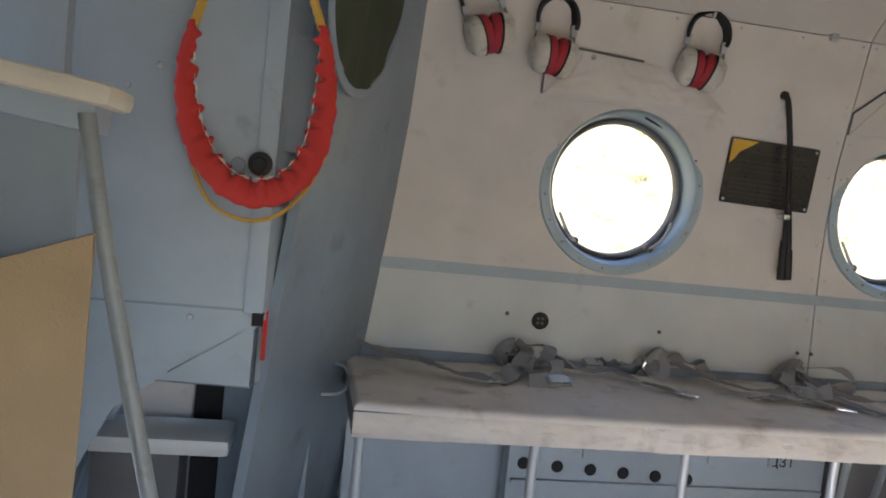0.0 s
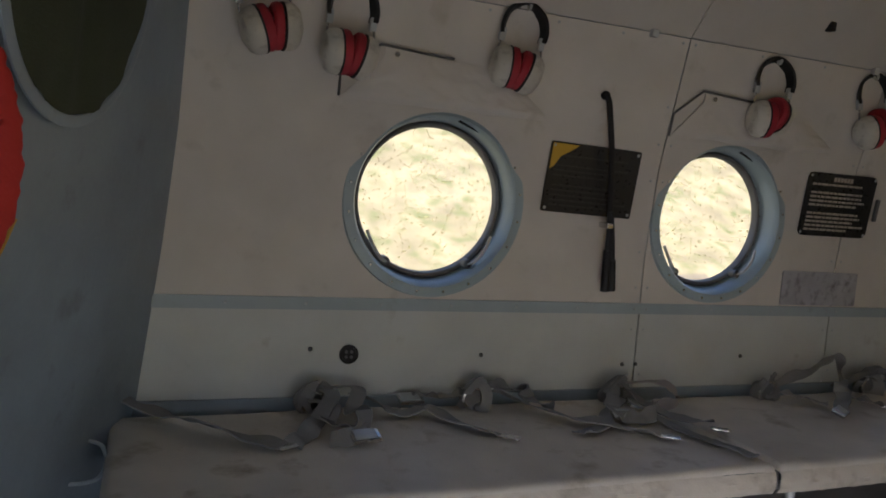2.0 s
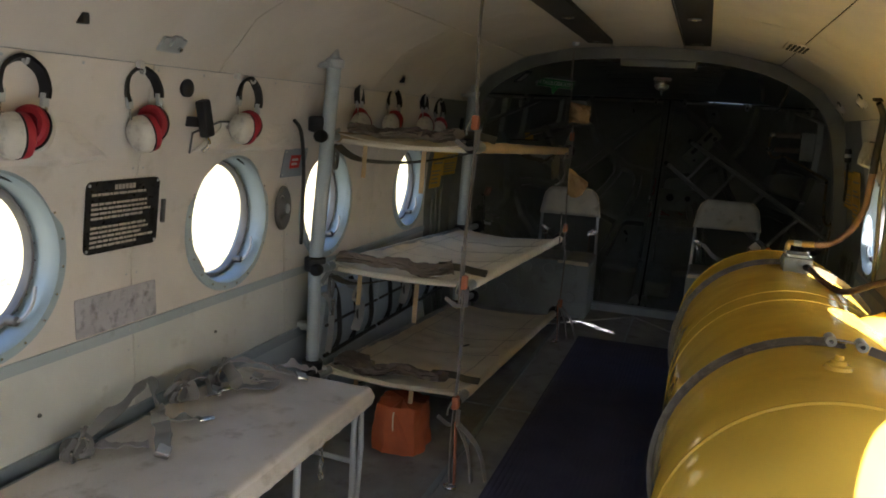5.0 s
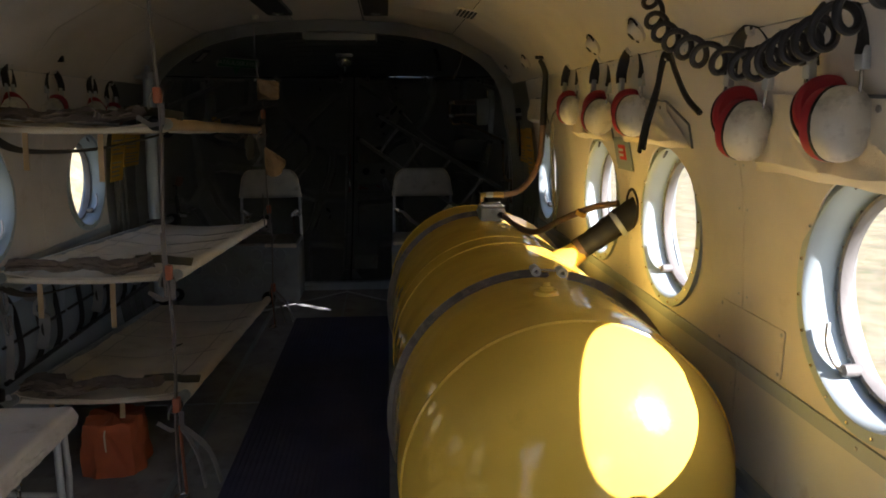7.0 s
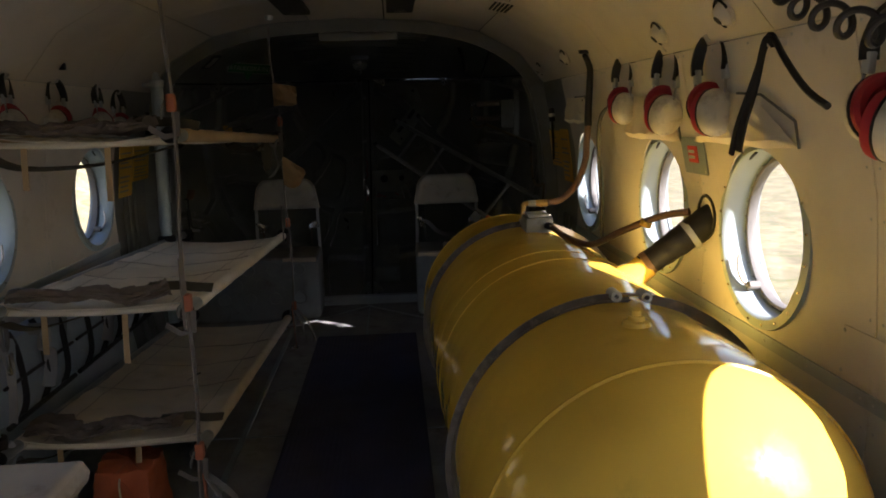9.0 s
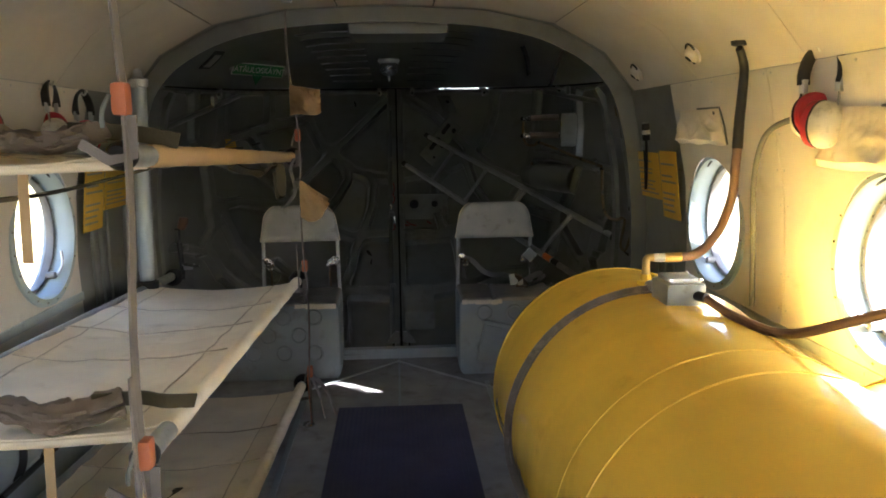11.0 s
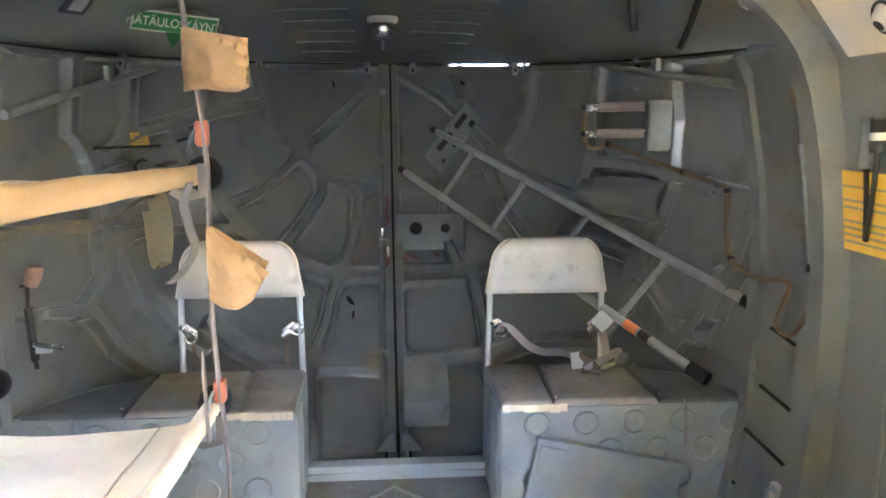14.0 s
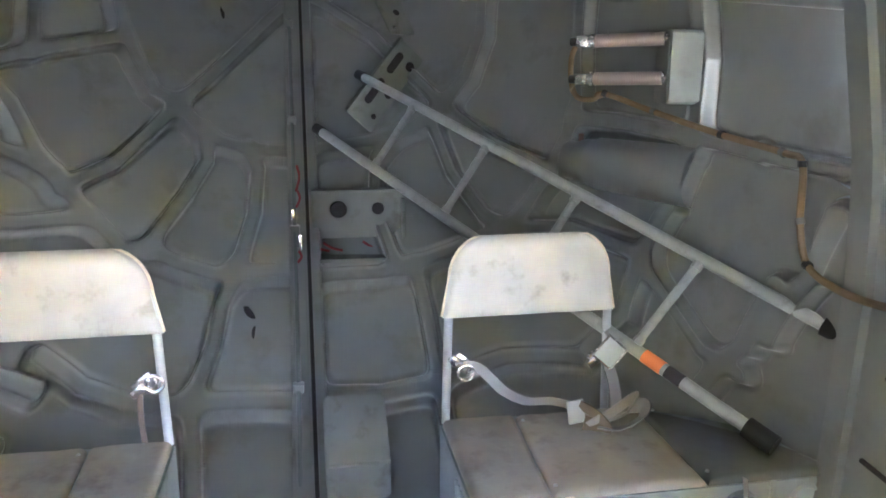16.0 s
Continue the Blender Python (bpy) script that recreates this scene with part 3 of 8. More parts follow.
part("tube", tube(smooth_path([(-0.408, 0.055, 0.905), (-0.381, 0.05, 0.776), (-0.350, 0.05, 0.643), (-0.312, 0.05, 0.484), (-0.19, 0.05, 0.0)]), 0.0105, 14), M_LADDER, fold)
bm = sheet(lambda u, v: (-0.384 - 0.012 * v - u * 0.34, 0.038 - 0.03 * u + 0.006 * math.sin(9 * u + 5 * v), 0.768 - 0.13 * u - v * 0.72), steps(0, 1, 12), steps(0, 1, 12), 0.004)
part("canvas", bm, M_CANVAS, fold)
part("hem", sheet(lambda u, v: (-0.3845 - u * 0.34, 0.033 - 0.03 * u, 0.767 - 0.13 * u - 0.035 * v), steps(0, 1, 6), steps(0, 1, 2), 0.005), M_CANVAS, fold)
part("rear_panel", B((-0.86, 0.18, 0.40), (-0.45, 0.20, 0.90), 0.006), M_BLUEL, fold)
brk = thing("floor_bracket", "pale painted metal bracket plate on a dark stand", "bracket")
part("plate", B((-0.56, 0.52, 0.325), (-0.25, 0.66, 0.36), 0.016), M_LOWER, brk)
part("stand", B((-0.50, 0.54, 0.0), (-0.34, 0.66, 0.327), 0.01), M_RUBBER, brk, "dark metal stand")
solo("cockpit_door_edge", B((-0.66, 0.36, 0.0), (-0.53, 0.40, 1.6), 0.01), M_BLUEL, "pale blue-grey edge of the cockpit door", "door", kind="structure")


# ---- windows ----
def window(x, side, k):
    w = thing(f"window_{k}", "round cabin window with a pale blue-grey riveted ring", "window", kind="structure", at=(x, side * wall_y(WZ), WZ))
    turn = Matrix.Rotation(radians(-90 * side), 4, "X")
    ring = part("ring", lathe([(0.240, 0.002), (0.238, -0.004), (0.214, -0.007), (0.209, 0.0), (0.205, 0.02), (0.200, 0.078), (0.212, 0.085), (0.245, 0.03)], turn, 64, closed=True), M_RING, w)
    for v in ring.data.vertices:
        if v.co.z > 0.221 and abs(v.co.y) < 0.035:
            v.co.z = 0.221
    part("seal", lathe([(0.200, 0.060), (0.193, 0.052), (0.187, 0.055), (0.184, 0.066), (0.185, 0.078), (0.2, 0.08)], turn, 56, closed=True), M_SEAL, w, "dark rubber seal")
    pane = part("pane", lathe([(0, 0.074), (0.190, 0.074)], turn, 40), M_GLASS, w)
    pane.visible_shadow = False
    bm = bmesh.new()
    for i in range(20):
        a = 2 * math.pi * (i + 0.5) / 20
        lathe([(0, -0.009), (0.003, -0.0085), (0.0045, -0.005)], turn @ Matrix.Translation((0.226 * math.cos(a), 0.226 * math.sin(a), 0)), 6, bm)
    tagged(part("screws", bm, M_STEEL, w), kind="stuff")
    bm = bmesh.new()
    for i in range(28):
        a = 2 * math.pi * (i + 0.5) / 28
        lathe([(0, 0.0485), (0.0025, 0.049), (0.0035, 0.053)], turn @ Matrix.Translation((0.1935 * math.cos(a), 0.1935 * math.sin(a), 0.001)), 6, bm)
    tagged(part("seal_screws", bm, M_SEAL, w), kind="stuff")
    # small white release handle low on the aft side and a black pin at the top
    for sx in (1, -1):
        hd = part("handle", sweep(bmesh.new(), smooth_path([(sx * 0.112, side * 0.030, -0.156), (sx * 0.128, side * 0.020, -0.146), (sx * 0.150, side * 0.016, -0.116), (sx * 0.166, side * 0.024, -0.080)]), lambda f: [(0.0065 * (1.1 - 0.5 * f) * c, 0.0045 * q) for c, q in circle(1.0, 10)]), M_WHITE, w, "white release handle")
        part("handle_base", lathe([(0.013, 0.056), (0.012, 0.028), (0.008, 0.024), (0, 0.024)], turn @ Matrix.Translation((sx * 0.112, side * 0.156, 0)), 16), M_SEAL, hd)
    part("pin", tube([(0.04, side * 0.0, 0.205), (0.10, side * 0.012, 0.185)], 0.004, 8), M_BLACK, w)
    part("pin", tube([(-0.06, side * 0.0, 0.207), (-0.035, side * 0.006, 0.208)], 0.004, 8), M_BLACK, w)
    return w


k = 1
for side in (1, -1):
    for i, x in enumerate(WINDOWS):
        if side > 0 or i:
            window(x, side, k)
            k += 1


# ---- aft end ----
XJ, DTOP = 5.12, 1.475


def dtop(y):
    """Height of the doors' upper edge."""
    return DTOP + 0.07 * (1 - min(1.0, (y / 1.15) ** 2))


def door_x(y, z):
    """Inner face of the curved rear doors."""
    top = 5.75 + 1.55 * (max(0.0, z) / 1.4) ** 0.62
    return XJ + 0.02 + (top - XJ - 0.02) * math.sqrt(max(0.0, 1 - (abs(y) / 1.17) ** 2))


SEAM = -0.04   # the leaves meet a little to port of the middle

RIBS_STARBOARD = [
    ((0.02, 1.50), (0.13, 1.40), (0.24, 1.29), (0.35, 1.18), (0.44, 1.10)),
    ((0.63, 1.50), (0.60, 1.36), (0.56, 1.25), (0.51, 1.15), (0.44, 1.10)),
    ((0.44, 1.10), (0.52, 1.01), (0.60, 0.93), (0.72, 0.88)),
    ((0.88, 1.22), (0.83, 1.13), (0.78, 0.99), (0.72, 0.88), (0.65, 0.78), (0.57, 0.68), (0.50, 0.66)),
    ((0.44, 1.10), (0.38, 1.03), (0.30, 0.97), (0.18, 0.93), (0.02, 0.92)),
    ((0.35, 1.01), (0.34, 0.91), (0.40, 0.81), (0.47, 0.72), (0.50, 0.66)),
    ((0.20, 0.94), (0.17, 0.87), (0.18, 0.74), (0.22, 0.62), (0.25, 0.57)),
    ((0.60, 1.33), (0.80, 1.28), (0.99, 1.20)),
    ((0.80, 1.48), (0.80, 1.38), (0.80, 1.28)),
]
RIBS_STARBOARD_LOW = [
    ((0.50, 0.66), (0.41, 0.61), (0.31, 0.57), (0.23, 0.565), (0.02, 0.56)),
    ((0.24, 0.57), (0.28, 0.49), (0.30, 0.39), (0.35, 0.28)),
    ((0.73, 0.46), (0.63, 0.36), (0.52, 0.30), (0.40, 0.27), (0.25, 0.26), (0.02, 0.24)),
    ((0.36, 0.27), (0.34, 0.18), (0.32, 0.05)),
    ((0.99, 1.45), (0.99, 1.32), (0.99, 1.20), (1.03, 1.12)),
    ((1.08, 1.45), (1.08, 1.22), (1.05, 1.12), (1.02, 0.83)),
    ((0.74, 0.92), (0.86, 1.02), (0.94, 1.04), (1.05, 1.12)),
    ((1.12, 0.66), (1.05, 0.61), (1.01, 0.72), (1.02, 0.83), (0.92, 0.84), (0.80, 0.80), (0.66, 0.78)),
    ((1.00, 0.84), (0.97, 0.74), (0.92, 0.60), (0.82, 0.45), (0.73, 0.38)),
    ((1.03, 0.60), (0.97, 0.46), (0.89, 0.36), (0.79, 0.29)),
]
RIBS_PORT = [
    ((0.03, 1.50), (0.11, 1.46), (0.28, 1.35), (0.42, 1.20), (0.52, 1.09)),
    ((0.69, 1.50), (0.67, 1.35), (0.61, 1.20), (0.52, 1.09)),
    ((0.03, 0.93), (0.23, 0.96), (0.41, 1.01), (0.52, 1.09)),
    ((0.52, 1.09), (0.66, 0.98), (0.81, 0.91)),
    ((0.92, 1.46), (0.90, 1.28), (0.89, 1.13), (0.86, 1.02), (0.81, 0.91), (0.74, 0.80), (0.67, 0.71)),
    ((0.47, 1.05), (0.52, 0.87), (0.60, 0.75), (0.67, 0.71)),
    ((1.07, 1.45), (1.07, 1.26), (1.06, 1.11), (1.05, 1.01), (1.02, 0.87), (0.97, 0.72)),
    ((0.88, 1.08), (0.96, 1.08), (1.06, 1.06), (1.11, 1.04), (1.15, 1.03)),
]
RIBS_PORT_LOW = [
    ((0.34, 0.99), (0.26, 0.90), (0.24, 0.75), (0.30, 0.57)),
    ((0.03, 0.54), (0.24, 0.55), (0.36, 0.58), (0.49, 0.63), (0.67, 0.71)),
    ((0.36, 0.58), (0.38, 0.45), (0.39, 0.28), (0.40, 0.05)),
    ((0.03, 0.25), (0.21, 0.25), (0.39, 0.28), (0.60, 0.36), (0.80, 0.40)),
    ((0.67, 0.71), (0.84, 0.75), (0.97, 0.72), (0.92, 0.55), (0.83, 0.43)),
    ((0.97, 0.70), (1.04, 0.53), (1.08, 0.51)),
    ((1.12, 0.75), (1.09, 0.58), (1.03, 0.43)),
    ((1.15, 0.94), (1.14, 0.80), (1.11, 0.62)),
]


def seam_shift(y):
    """Sideways shift of a point of the doors, full at the seam and none at the outer edge."""
    return SEAM * max(0.0, 1 - (abs(y) / 1.165) ** 2)


def door_grid(ny, nz):
    """Even steps across the curved leaf: y by arc length at mid height, z by share of the height."""
    q = np.linspace(0.006, 1.163, 4000)
    x = np.array([door_x(y, 0.75) for y in q])
    arc = np.concatenate([[0], np.cumsum(np.hypot(np.diff(q), np.diff(x)))])
    y = np.interp(np.linspace(0, arc[-1], ny), arc, q)
    top = DTOP + 0.07 * (1 - np.minimum(1.0, (y / 1.15) ** 2))
    return np.repeat(y[:, None], nz, 1), np.linspace(0, 1, nz)[None, :] * top[:, None], top


def door_x_all(y, z):
    top = 5.75 + 1.55 * (np.maximum(0, z) / 1.4) ** 0.62
    return XJ + 0.02 + (top - XJ - 0.02) * np.sqrt(np.maximum(0, 1 - (np.abs(y) / 1.17) ** 2))


def rib_leaf(ribs, side, ny=680, nz=450):
    """The leaf's skin: pressed cells between raised ribs, pushed out along the surface's normal."""
    y, z, top = door_grid(ny, nz)
    e = 1e-3
    xy = (door_x_all(y + e, z) - door_x_all(y - e, z)) / (2 * e)
    xz = (door_x_all(y, z + e) - door_x_all(y, np.maximum(0, z - e))) / (2 * e)
    xy, xz = np.clip(xy, -6, 6), np.clip(xz, -4, 4)
    gy = np.sqrt(1 + 0.45 * xy ** 2)
    total = np.zeros_like(y)
    for line in ribs:
        best = np.full_like(y, 9.0)
        for (ya, za), (yb, zb) in zip(line, line[1:]):
            dy, dz = yb - ya, zb - za
            t = np.clip(((y - ya) * dy + (z - za) * dz) / (dy * dy + dz * dz), 0, 1)
            best = np.minimum(best, np.hypot((y - ya - t * dy) * gy, z - za - t * dz))
        total += np.exp(-best / 0.012)
    edge = np.minimum(np.minimum(y - 0.01, top[:, None] - z + 0.01), z + 0.02)
    total += np.exp(-np.maximum(edge, 0) / 0.012)
    d = -0.012 * np.log(np.maximum(total, 1e-9))
    t = np.clip((d - 0.020) / 0.011, 0, 1)
    h = 1 - t * t * (3 - 2 * t)
    # a rolled lip on the rib's shoulder, a groove at its foot and a slightly domed cell
    h = h + 0.22 * np.exp(-((d - 0.019) / 0.0045) ** 2) - 0.26 * np.exp(-((d - 0.033) / 0.006) ** 2) + 0.10 * np.clip((d - 0.04) / 0.08, 0, 1)
    n = np.stack([np.full_like(y, -1.0), xy, xz], -1)
    n /= np.linalg.norm(n, axis=-1, keepdims=True)
    p = np.stack([door_x_all(y, z), y, z], -1) + n * (0.027 * h)[..., None]
    p[..., 2] = np.minimum(p[..., 2], top[:, None])
    p[..., 1] = p[..., 1] * side + SEAM * np.maximum(0, 1 - (y / 1.165) ** 2)
    me = bpy.data.meshes.new("skin")
    idx = np.arange(ny * nz).reshape(ny, nz)
    f = np.stack([idx[:-1, :-1], idx[1:, :-1], idx[1:, 1:], idx[:-1, 1:]], -1).reshape(-1, 4)
    me.from_pydata(p.reshape(-1, 3).tolist(), [], f.tolist())
    me.materials.append(M_AFT)
    me.polygons.foreach_set("use_smooth", [True] * len(me.polygons))
    return me


for side, tag, ribs in ((1, "starboard", RIBS_STARBOARD + RIBS_STARBOARD_LOW), (-1, "port", RIBS_PORT + RIBS_PORT_LOW)):
    leaf = thing(f"door_rear_{tag}", "curved grey-green rear cargo door with pressed rib panels", "door", kind="structure")
    ys = [0.008 + 1.155 * math.sin(math.pi / 2 * t) for t in steps(0, 1, 35)]
    skin = new("skin", rib_leaf(ribs, side))
    skin.parent = leaf
    tagged(skin)
    part("outer_skin", sheet(lambda y, f: (door_x(y, f * dtop(y)) + 0.06, side * y + seam_shift(y), f * dtop(y)), ys, steps(-0.07, 1.0, 12)), M_BLUE, leaf)
    # edge channel and seal down the split; the starboard one is wider
    w = 0.030 if side > 0 else 0.017
    zs = steps(0.06, dtop(0) - 0.01, 24)
    mid = [(door_x(0, z) - 0.042, SEAM + side * (0.005 + w), z) for z in zs]
    part("edge_channel", sweep(bmesh.new(), mid, [(-0.022, -w), (0.014, -w), (0.022, -w * 0.7), (0.022, w * 0.7), (0.014, w), (-0.022, w)], up=(0, 1, 0)), M_AFT, leaf)
    part("channel_flange", sweep(bmesh.new(), [(x - 0.030, SEAM + side * 0.010, z) for x, _, z in mid], [(-0.012, -0.0025), (0.012, -0.0025), (0.012, 0.0025), (-0.012, 0.0025)], up=(0, 1, 0)), M_AFT, leaf)
    part("top_seal", tube([(door_x(y, dtop(y)) - 0.012, side * y + seam_shift(y), dtop(y) + 0.006) for y in ys[:-3] if side > 0 or y < 0.27], 0.007, 8), M_DARK, leaf, "black rubber seal")
    if side < 0:
        part("top_seal", tube([(door_x(y, dtop(y)) - 0.012, -y + seam_shift(y), dtop(y) + 0.006) for y in ys[:-3] if y > 0.76], 0.007, 8), M_DARK, leaf, "black rubber seal")
    part("edge_seal", sweep(bmesh.new(), [(x - 0.012, SEAM + side * 0.003, z) for x, _, z in mid], [(-0.016, -0.003), (0.016, -0.003), (0.016, 0.003), (-0.016, 0.003)], up=(0, 1, 0)), M_DARK, leaf, "black rubber seal")
    bm = bmesh.new()
    v = [bm.verts.new((door_x(0.0, 0.05) - 0.10 + dx, SEAM + side * y, z)) for dx in (0, 0.02) for y, z in ((0.012, 0.056), (0.085, 0.056), (0.035, 0.125), (0.012, 0.125))]
    for q in ((0, 1, 2, 3), (4, 5, 6, 7), (0, 1, 5, 4), (1, 2, 6, 5), (2, 3, 7, 6), (0, 3, 7, 4)):
        bm.faces.new([v[k] for k in q])
    bmesh.ops.bevel(bm, geom=[e for e in bm.edges], offset=0.003, segments=1, affect="EDGES")
    part("gusset", bm, M_AFT, leaf)
    for y, z in ((0.12, dtop(0.12)), (0.62, dtop(0.62)), (1.0, dtop(1.0))):
        lg = part("hinge_lug", B((door_x(y, z) - 0.05, side * y - 0.014 + seam_shift(y), z - 0.045), (door_x(y, z) - 0.01, side * y + 0.014 + seam_shift(y), z + 0.012), 0.006), M_AFT, leaf)
        part("bolt", lathe([(0.008, 0), (0.007, 0.004), (0, 0.005)], Matrix.Translation((door_x(y, z) - 0.05, side * y + seam_shift(y), z - 0.025)) @ Matrix.Rotation(radians(-90), 4, "Y"), 10), M_DARK, lg)

# lock rod down the starboard edge, with red wire seals and light-leak stand-ins
rod = thing("lock_rod", "grey door lock rod with red wire seals beside the door split", "rod")
part("rod", tube([(door_x(0, z) - 0.078, SEAM + 0.044, z) for z in steps(0.12, 1.42, 26)], 0.0075, 10), M_AFTD, rod)
for z in (0.30, 0.70, 1.05, 1.40):
    part("guide", B((door_x(0, z) - 0.092, SEAM + 0.028, z - 0.016), (door_x(0, z) - 0.058, SEAM + 0.060, z + 0.016), 0.004), M_AFT, rod)
# Bright steel slips imitate daylight leaking through the door split.
for y, z, h in ((0.050, 0.745, 0.022), (0.026, 0.665, 0.028)):
    part("light_leak_chip", B((door_x(0, z) - 0.094, SEAM + y - 0.005, z - h), (door_x(0, z) - 0.084, SEAM + y + 0.005, z + h), 0.002), M_STEEL, rod, "bright steel slip standing in for daylight through the split")
for z0, z1 in ((0.90, 0.82), (0.82, 0.77), (0.64, 0.61)):
    part("wire_seal", tube(smooth_path([(door_x(0, z0) - 0.086, SEAM + 0.032, z0), (door_x(0, z0) - 0.10, SEAM + 0.024, (z0 + z1) / 2), (door_x(0, z1) - 0.088, SEAM + 0.036, z1)]), 0.0045, 6), M_SEALRED, rod, "dull red wire seal")

# sill at the foot of the doors
solo("door_sill", B((5.74, -0.42, 0.0), (5.80, 0.30, 0.055), 0.004), M_BLUEL, "pale painted sill at the foot of the rear doors", "sill", kind="structure")
solo("underfloor", B((5.84, -1.2, -0.10), (7.6, 1.2, -0.02), 0), M_AFT, "metal pan below the rear doors", "floor", kind="structure")

# jamb walls beside the doors, arch frames and overhead skin
for side, tag in ((1, "starboard"), (-1, "port")):
    jamb = thing(f"wall_aft_{tag}", "grey-green bare metal wall panel beside the rear doors", "wall", kind="structure")
    part("panel", plain_panel(X_LINE + 0.001, XJ + 0.32, 0.0, 1.44, side, out=0.004, th=0.02), M_AFT, jamb)
    for x in (4.60, 4.68, 4.76):
        part("stiffener", tube([(x, side * (wall_y(z) - 0.0005), z) for z in steps(0.05, 0.98 if side > 0 else 0.70, 8)], 0.007, 8), M_AFT, jamb)
    # Unseen filler, added behind the panels to stop daylight leaking in at the eave.
    part("leak_filler", B((4.40, min(side * 1.075, side * 1.2), 1.33), (4.56, max(side * 1.075, side * 1.2), 1.46), 0), M_BLUE, jamb)
    if side < 0:
        for x0, x1, z in ((5.15, 5.32, 0.463), (5.14, 5.385, 0.305), (5.16, 5.29, 0.65), (5.36, 5.44, 0.14)):
            part("short_rib", tube([(x0, side * (wall_y(z) - 0.003), z - 0.006), (x1, side * (wall_y(z) - 0.003), z + 0.006)], 0.0055, 8), M_DARK, jamb)
    part("frame_post", sweep(bmesh.new(), [(5.40, side * (wall_y(z) + 0.005), z) for z in steps(0.0, 1.44, 16)], [(-0.03, -0.02), (0.03, -0.02), (0.035, 0.02), (-0.035, 0.02)], up=(0, side, 0)), M_AFT, jamb)


def tail(t, s):
    """Overhead skin from the arch back to the top of the rear doors."""
    y0, z0 = arch(t)
    y1 = (t * 2 - 1) * 1.166
    x1 = door_x(y1, dtop(y1) + 0.012)
    b = 0.07 * math.sin(math.pi * s) * (1 - (2 * t - 1) ** 2)
    return Vector((4.90 + (x1 + 0.01 - 4.90) * s, y0 + (y1 - y0) * s, z0 + (dtop(y1) + 0.012 - z0) * s + b))


tail_s = thing("ceiling_aft", "grey-green overhead skin above the rear doors", "ceiling", kind="structure")
part("skin", sheet(tail, steps(0, 1, 48), steps(0, 1, 24)), M_AFT, tail_s)
part("outer_skin", sheet(lambda t, s: tail(t, s) + Vector((0.02 * s, 0, 0.08)), steps(0, 1, 30), steps(0, 1.03, 10)), M_BLUE, tail_s)
for y0, y1 in ((-1.165, -0.72), (-0.32, 1.165)):
    part("closing_strip", sheet(lambda y, z: (door_x(y, dtop(y)) + 0.045, y, dtop(y) + z), steps(y0, y1, 30), [-0.05, 0.12]), M_BLUE, tail_s)
part("split_strip", sheet(lambda y, z: (door_x(0, z) + 0.05, SEAM + y, z), [-0.05, 0.05], steps(0.0, dtop(0) + 0.05, 16)), M_DARK, tail_s)
part("closing_strip", sheet(lambda y, z: (door_x(y, dtop(y)) + 0.045, y, dtop(y) + z), steps(-0.73, -0.31, 12), [-0.05, 0.0055]), M_BLUE, tail_s)
part("closing_strip", sheet(lambda y, z: (door_x(y, dtop(y)) + 0.045, y, dtop(y) + z), steps(-0.73, -0.31, 12), [0.0085, 0.12]), M_BLUE, tail_s)
# Added unseen baffle: hides the daylight slit from low, distant viewpoints.
part("slit_baffle", sheet(lambda y, z: (door_x(y, dtop(y)) + 0.345, y, dtop(y) + z), steps(-0.80, -0.24, 12), [-0.08, 0.023], 0.004), M_BLUE, tail_s)
for y in (-0.345, -0.40, -0.63, -0.69):
    part("edge_block", B((door_x(y, dtop(y)) + 0.02, y - 0.010, dtop(y) - 0.01), (door_x(y, dtop(y)) + 0.05, y + 0.010, dtop(y) + 0.03), 0.002), M_DARK, tail_s)
for i in range(9):
    s = 0.30 + 0.075 * i
    bmr = tube([tail(t, s) - Vector((0, 0, 0.002)) for t in steps(0.34, 0.45, 8)], 0.0035, 6)
    part("pressed_rib", bmr, M_AFT, tail_s)
    part("pressed_rib", tube([tail(t, s) - Vector((0, 0, 0.002)) for t in steps(0.55, 0.66, 8)], 0.0035, 6), M_AFT, tail_s)
bm = bmesh.new()
for i in range(60):
    for s in (0.05, 0.09, 0.95):
        lathe([(0, -0.003), (0.003, -0.002), (0.004, 0)], Matrix.Translation(tail(0.02 + 0.96 * i / 59, s)), 6, bm)
tagged(part("rivets", bm, M_AFT, tail_s), kind="stuff")
upper_ring = [(y, z) for y, z in [(wall_y(z), z) for z in steps(0.0, 1.40, 12)]]
ring_path = [(-y, z) for y, z in upper_ring] + [arch(t) for t in steps(0.02, 0.98, 36)] + [(y, z) for y, z in reversed(upper_ring)]
for _ in range(5):
    ring_path = [ring_path[0]] + [((a[0] + 2 * b[0] + c[0]) / 4, (a[1] + 2 * b[1] + c[1]) / 4) for a, b, c in zip(ring_path, ring_path[1:], ring_path[2:])] + [ring_path[-1]]
arch_f = thing("arch_frame", "grey-green pressed metal arch frame at the end of the cabin", "frame", kind="structure")
part("web", sweep(bmesh.new(), [(4.96, y * 0.992, 0.9 + (z - 0.9) * 0.988) for y, z in ring_path], [(-0.05, -0.012), (0.05, -0.012), (0.05, 0.012), (-0.05, 0.012)], up=(1, 0, 0)), M_AFT, arch_f)
part("flange", sweep(bmesh.new(), [(5.03, y * 0.975, 0.9 + (z - 0.9) * 0.965) for y, z in ring_path], [(-0.006, -0.03), (0.006, -0.03), (0.006, 0.03), (-0.006, 0.03)], up=(1, 0, 0)), M_AFT, arch_f)

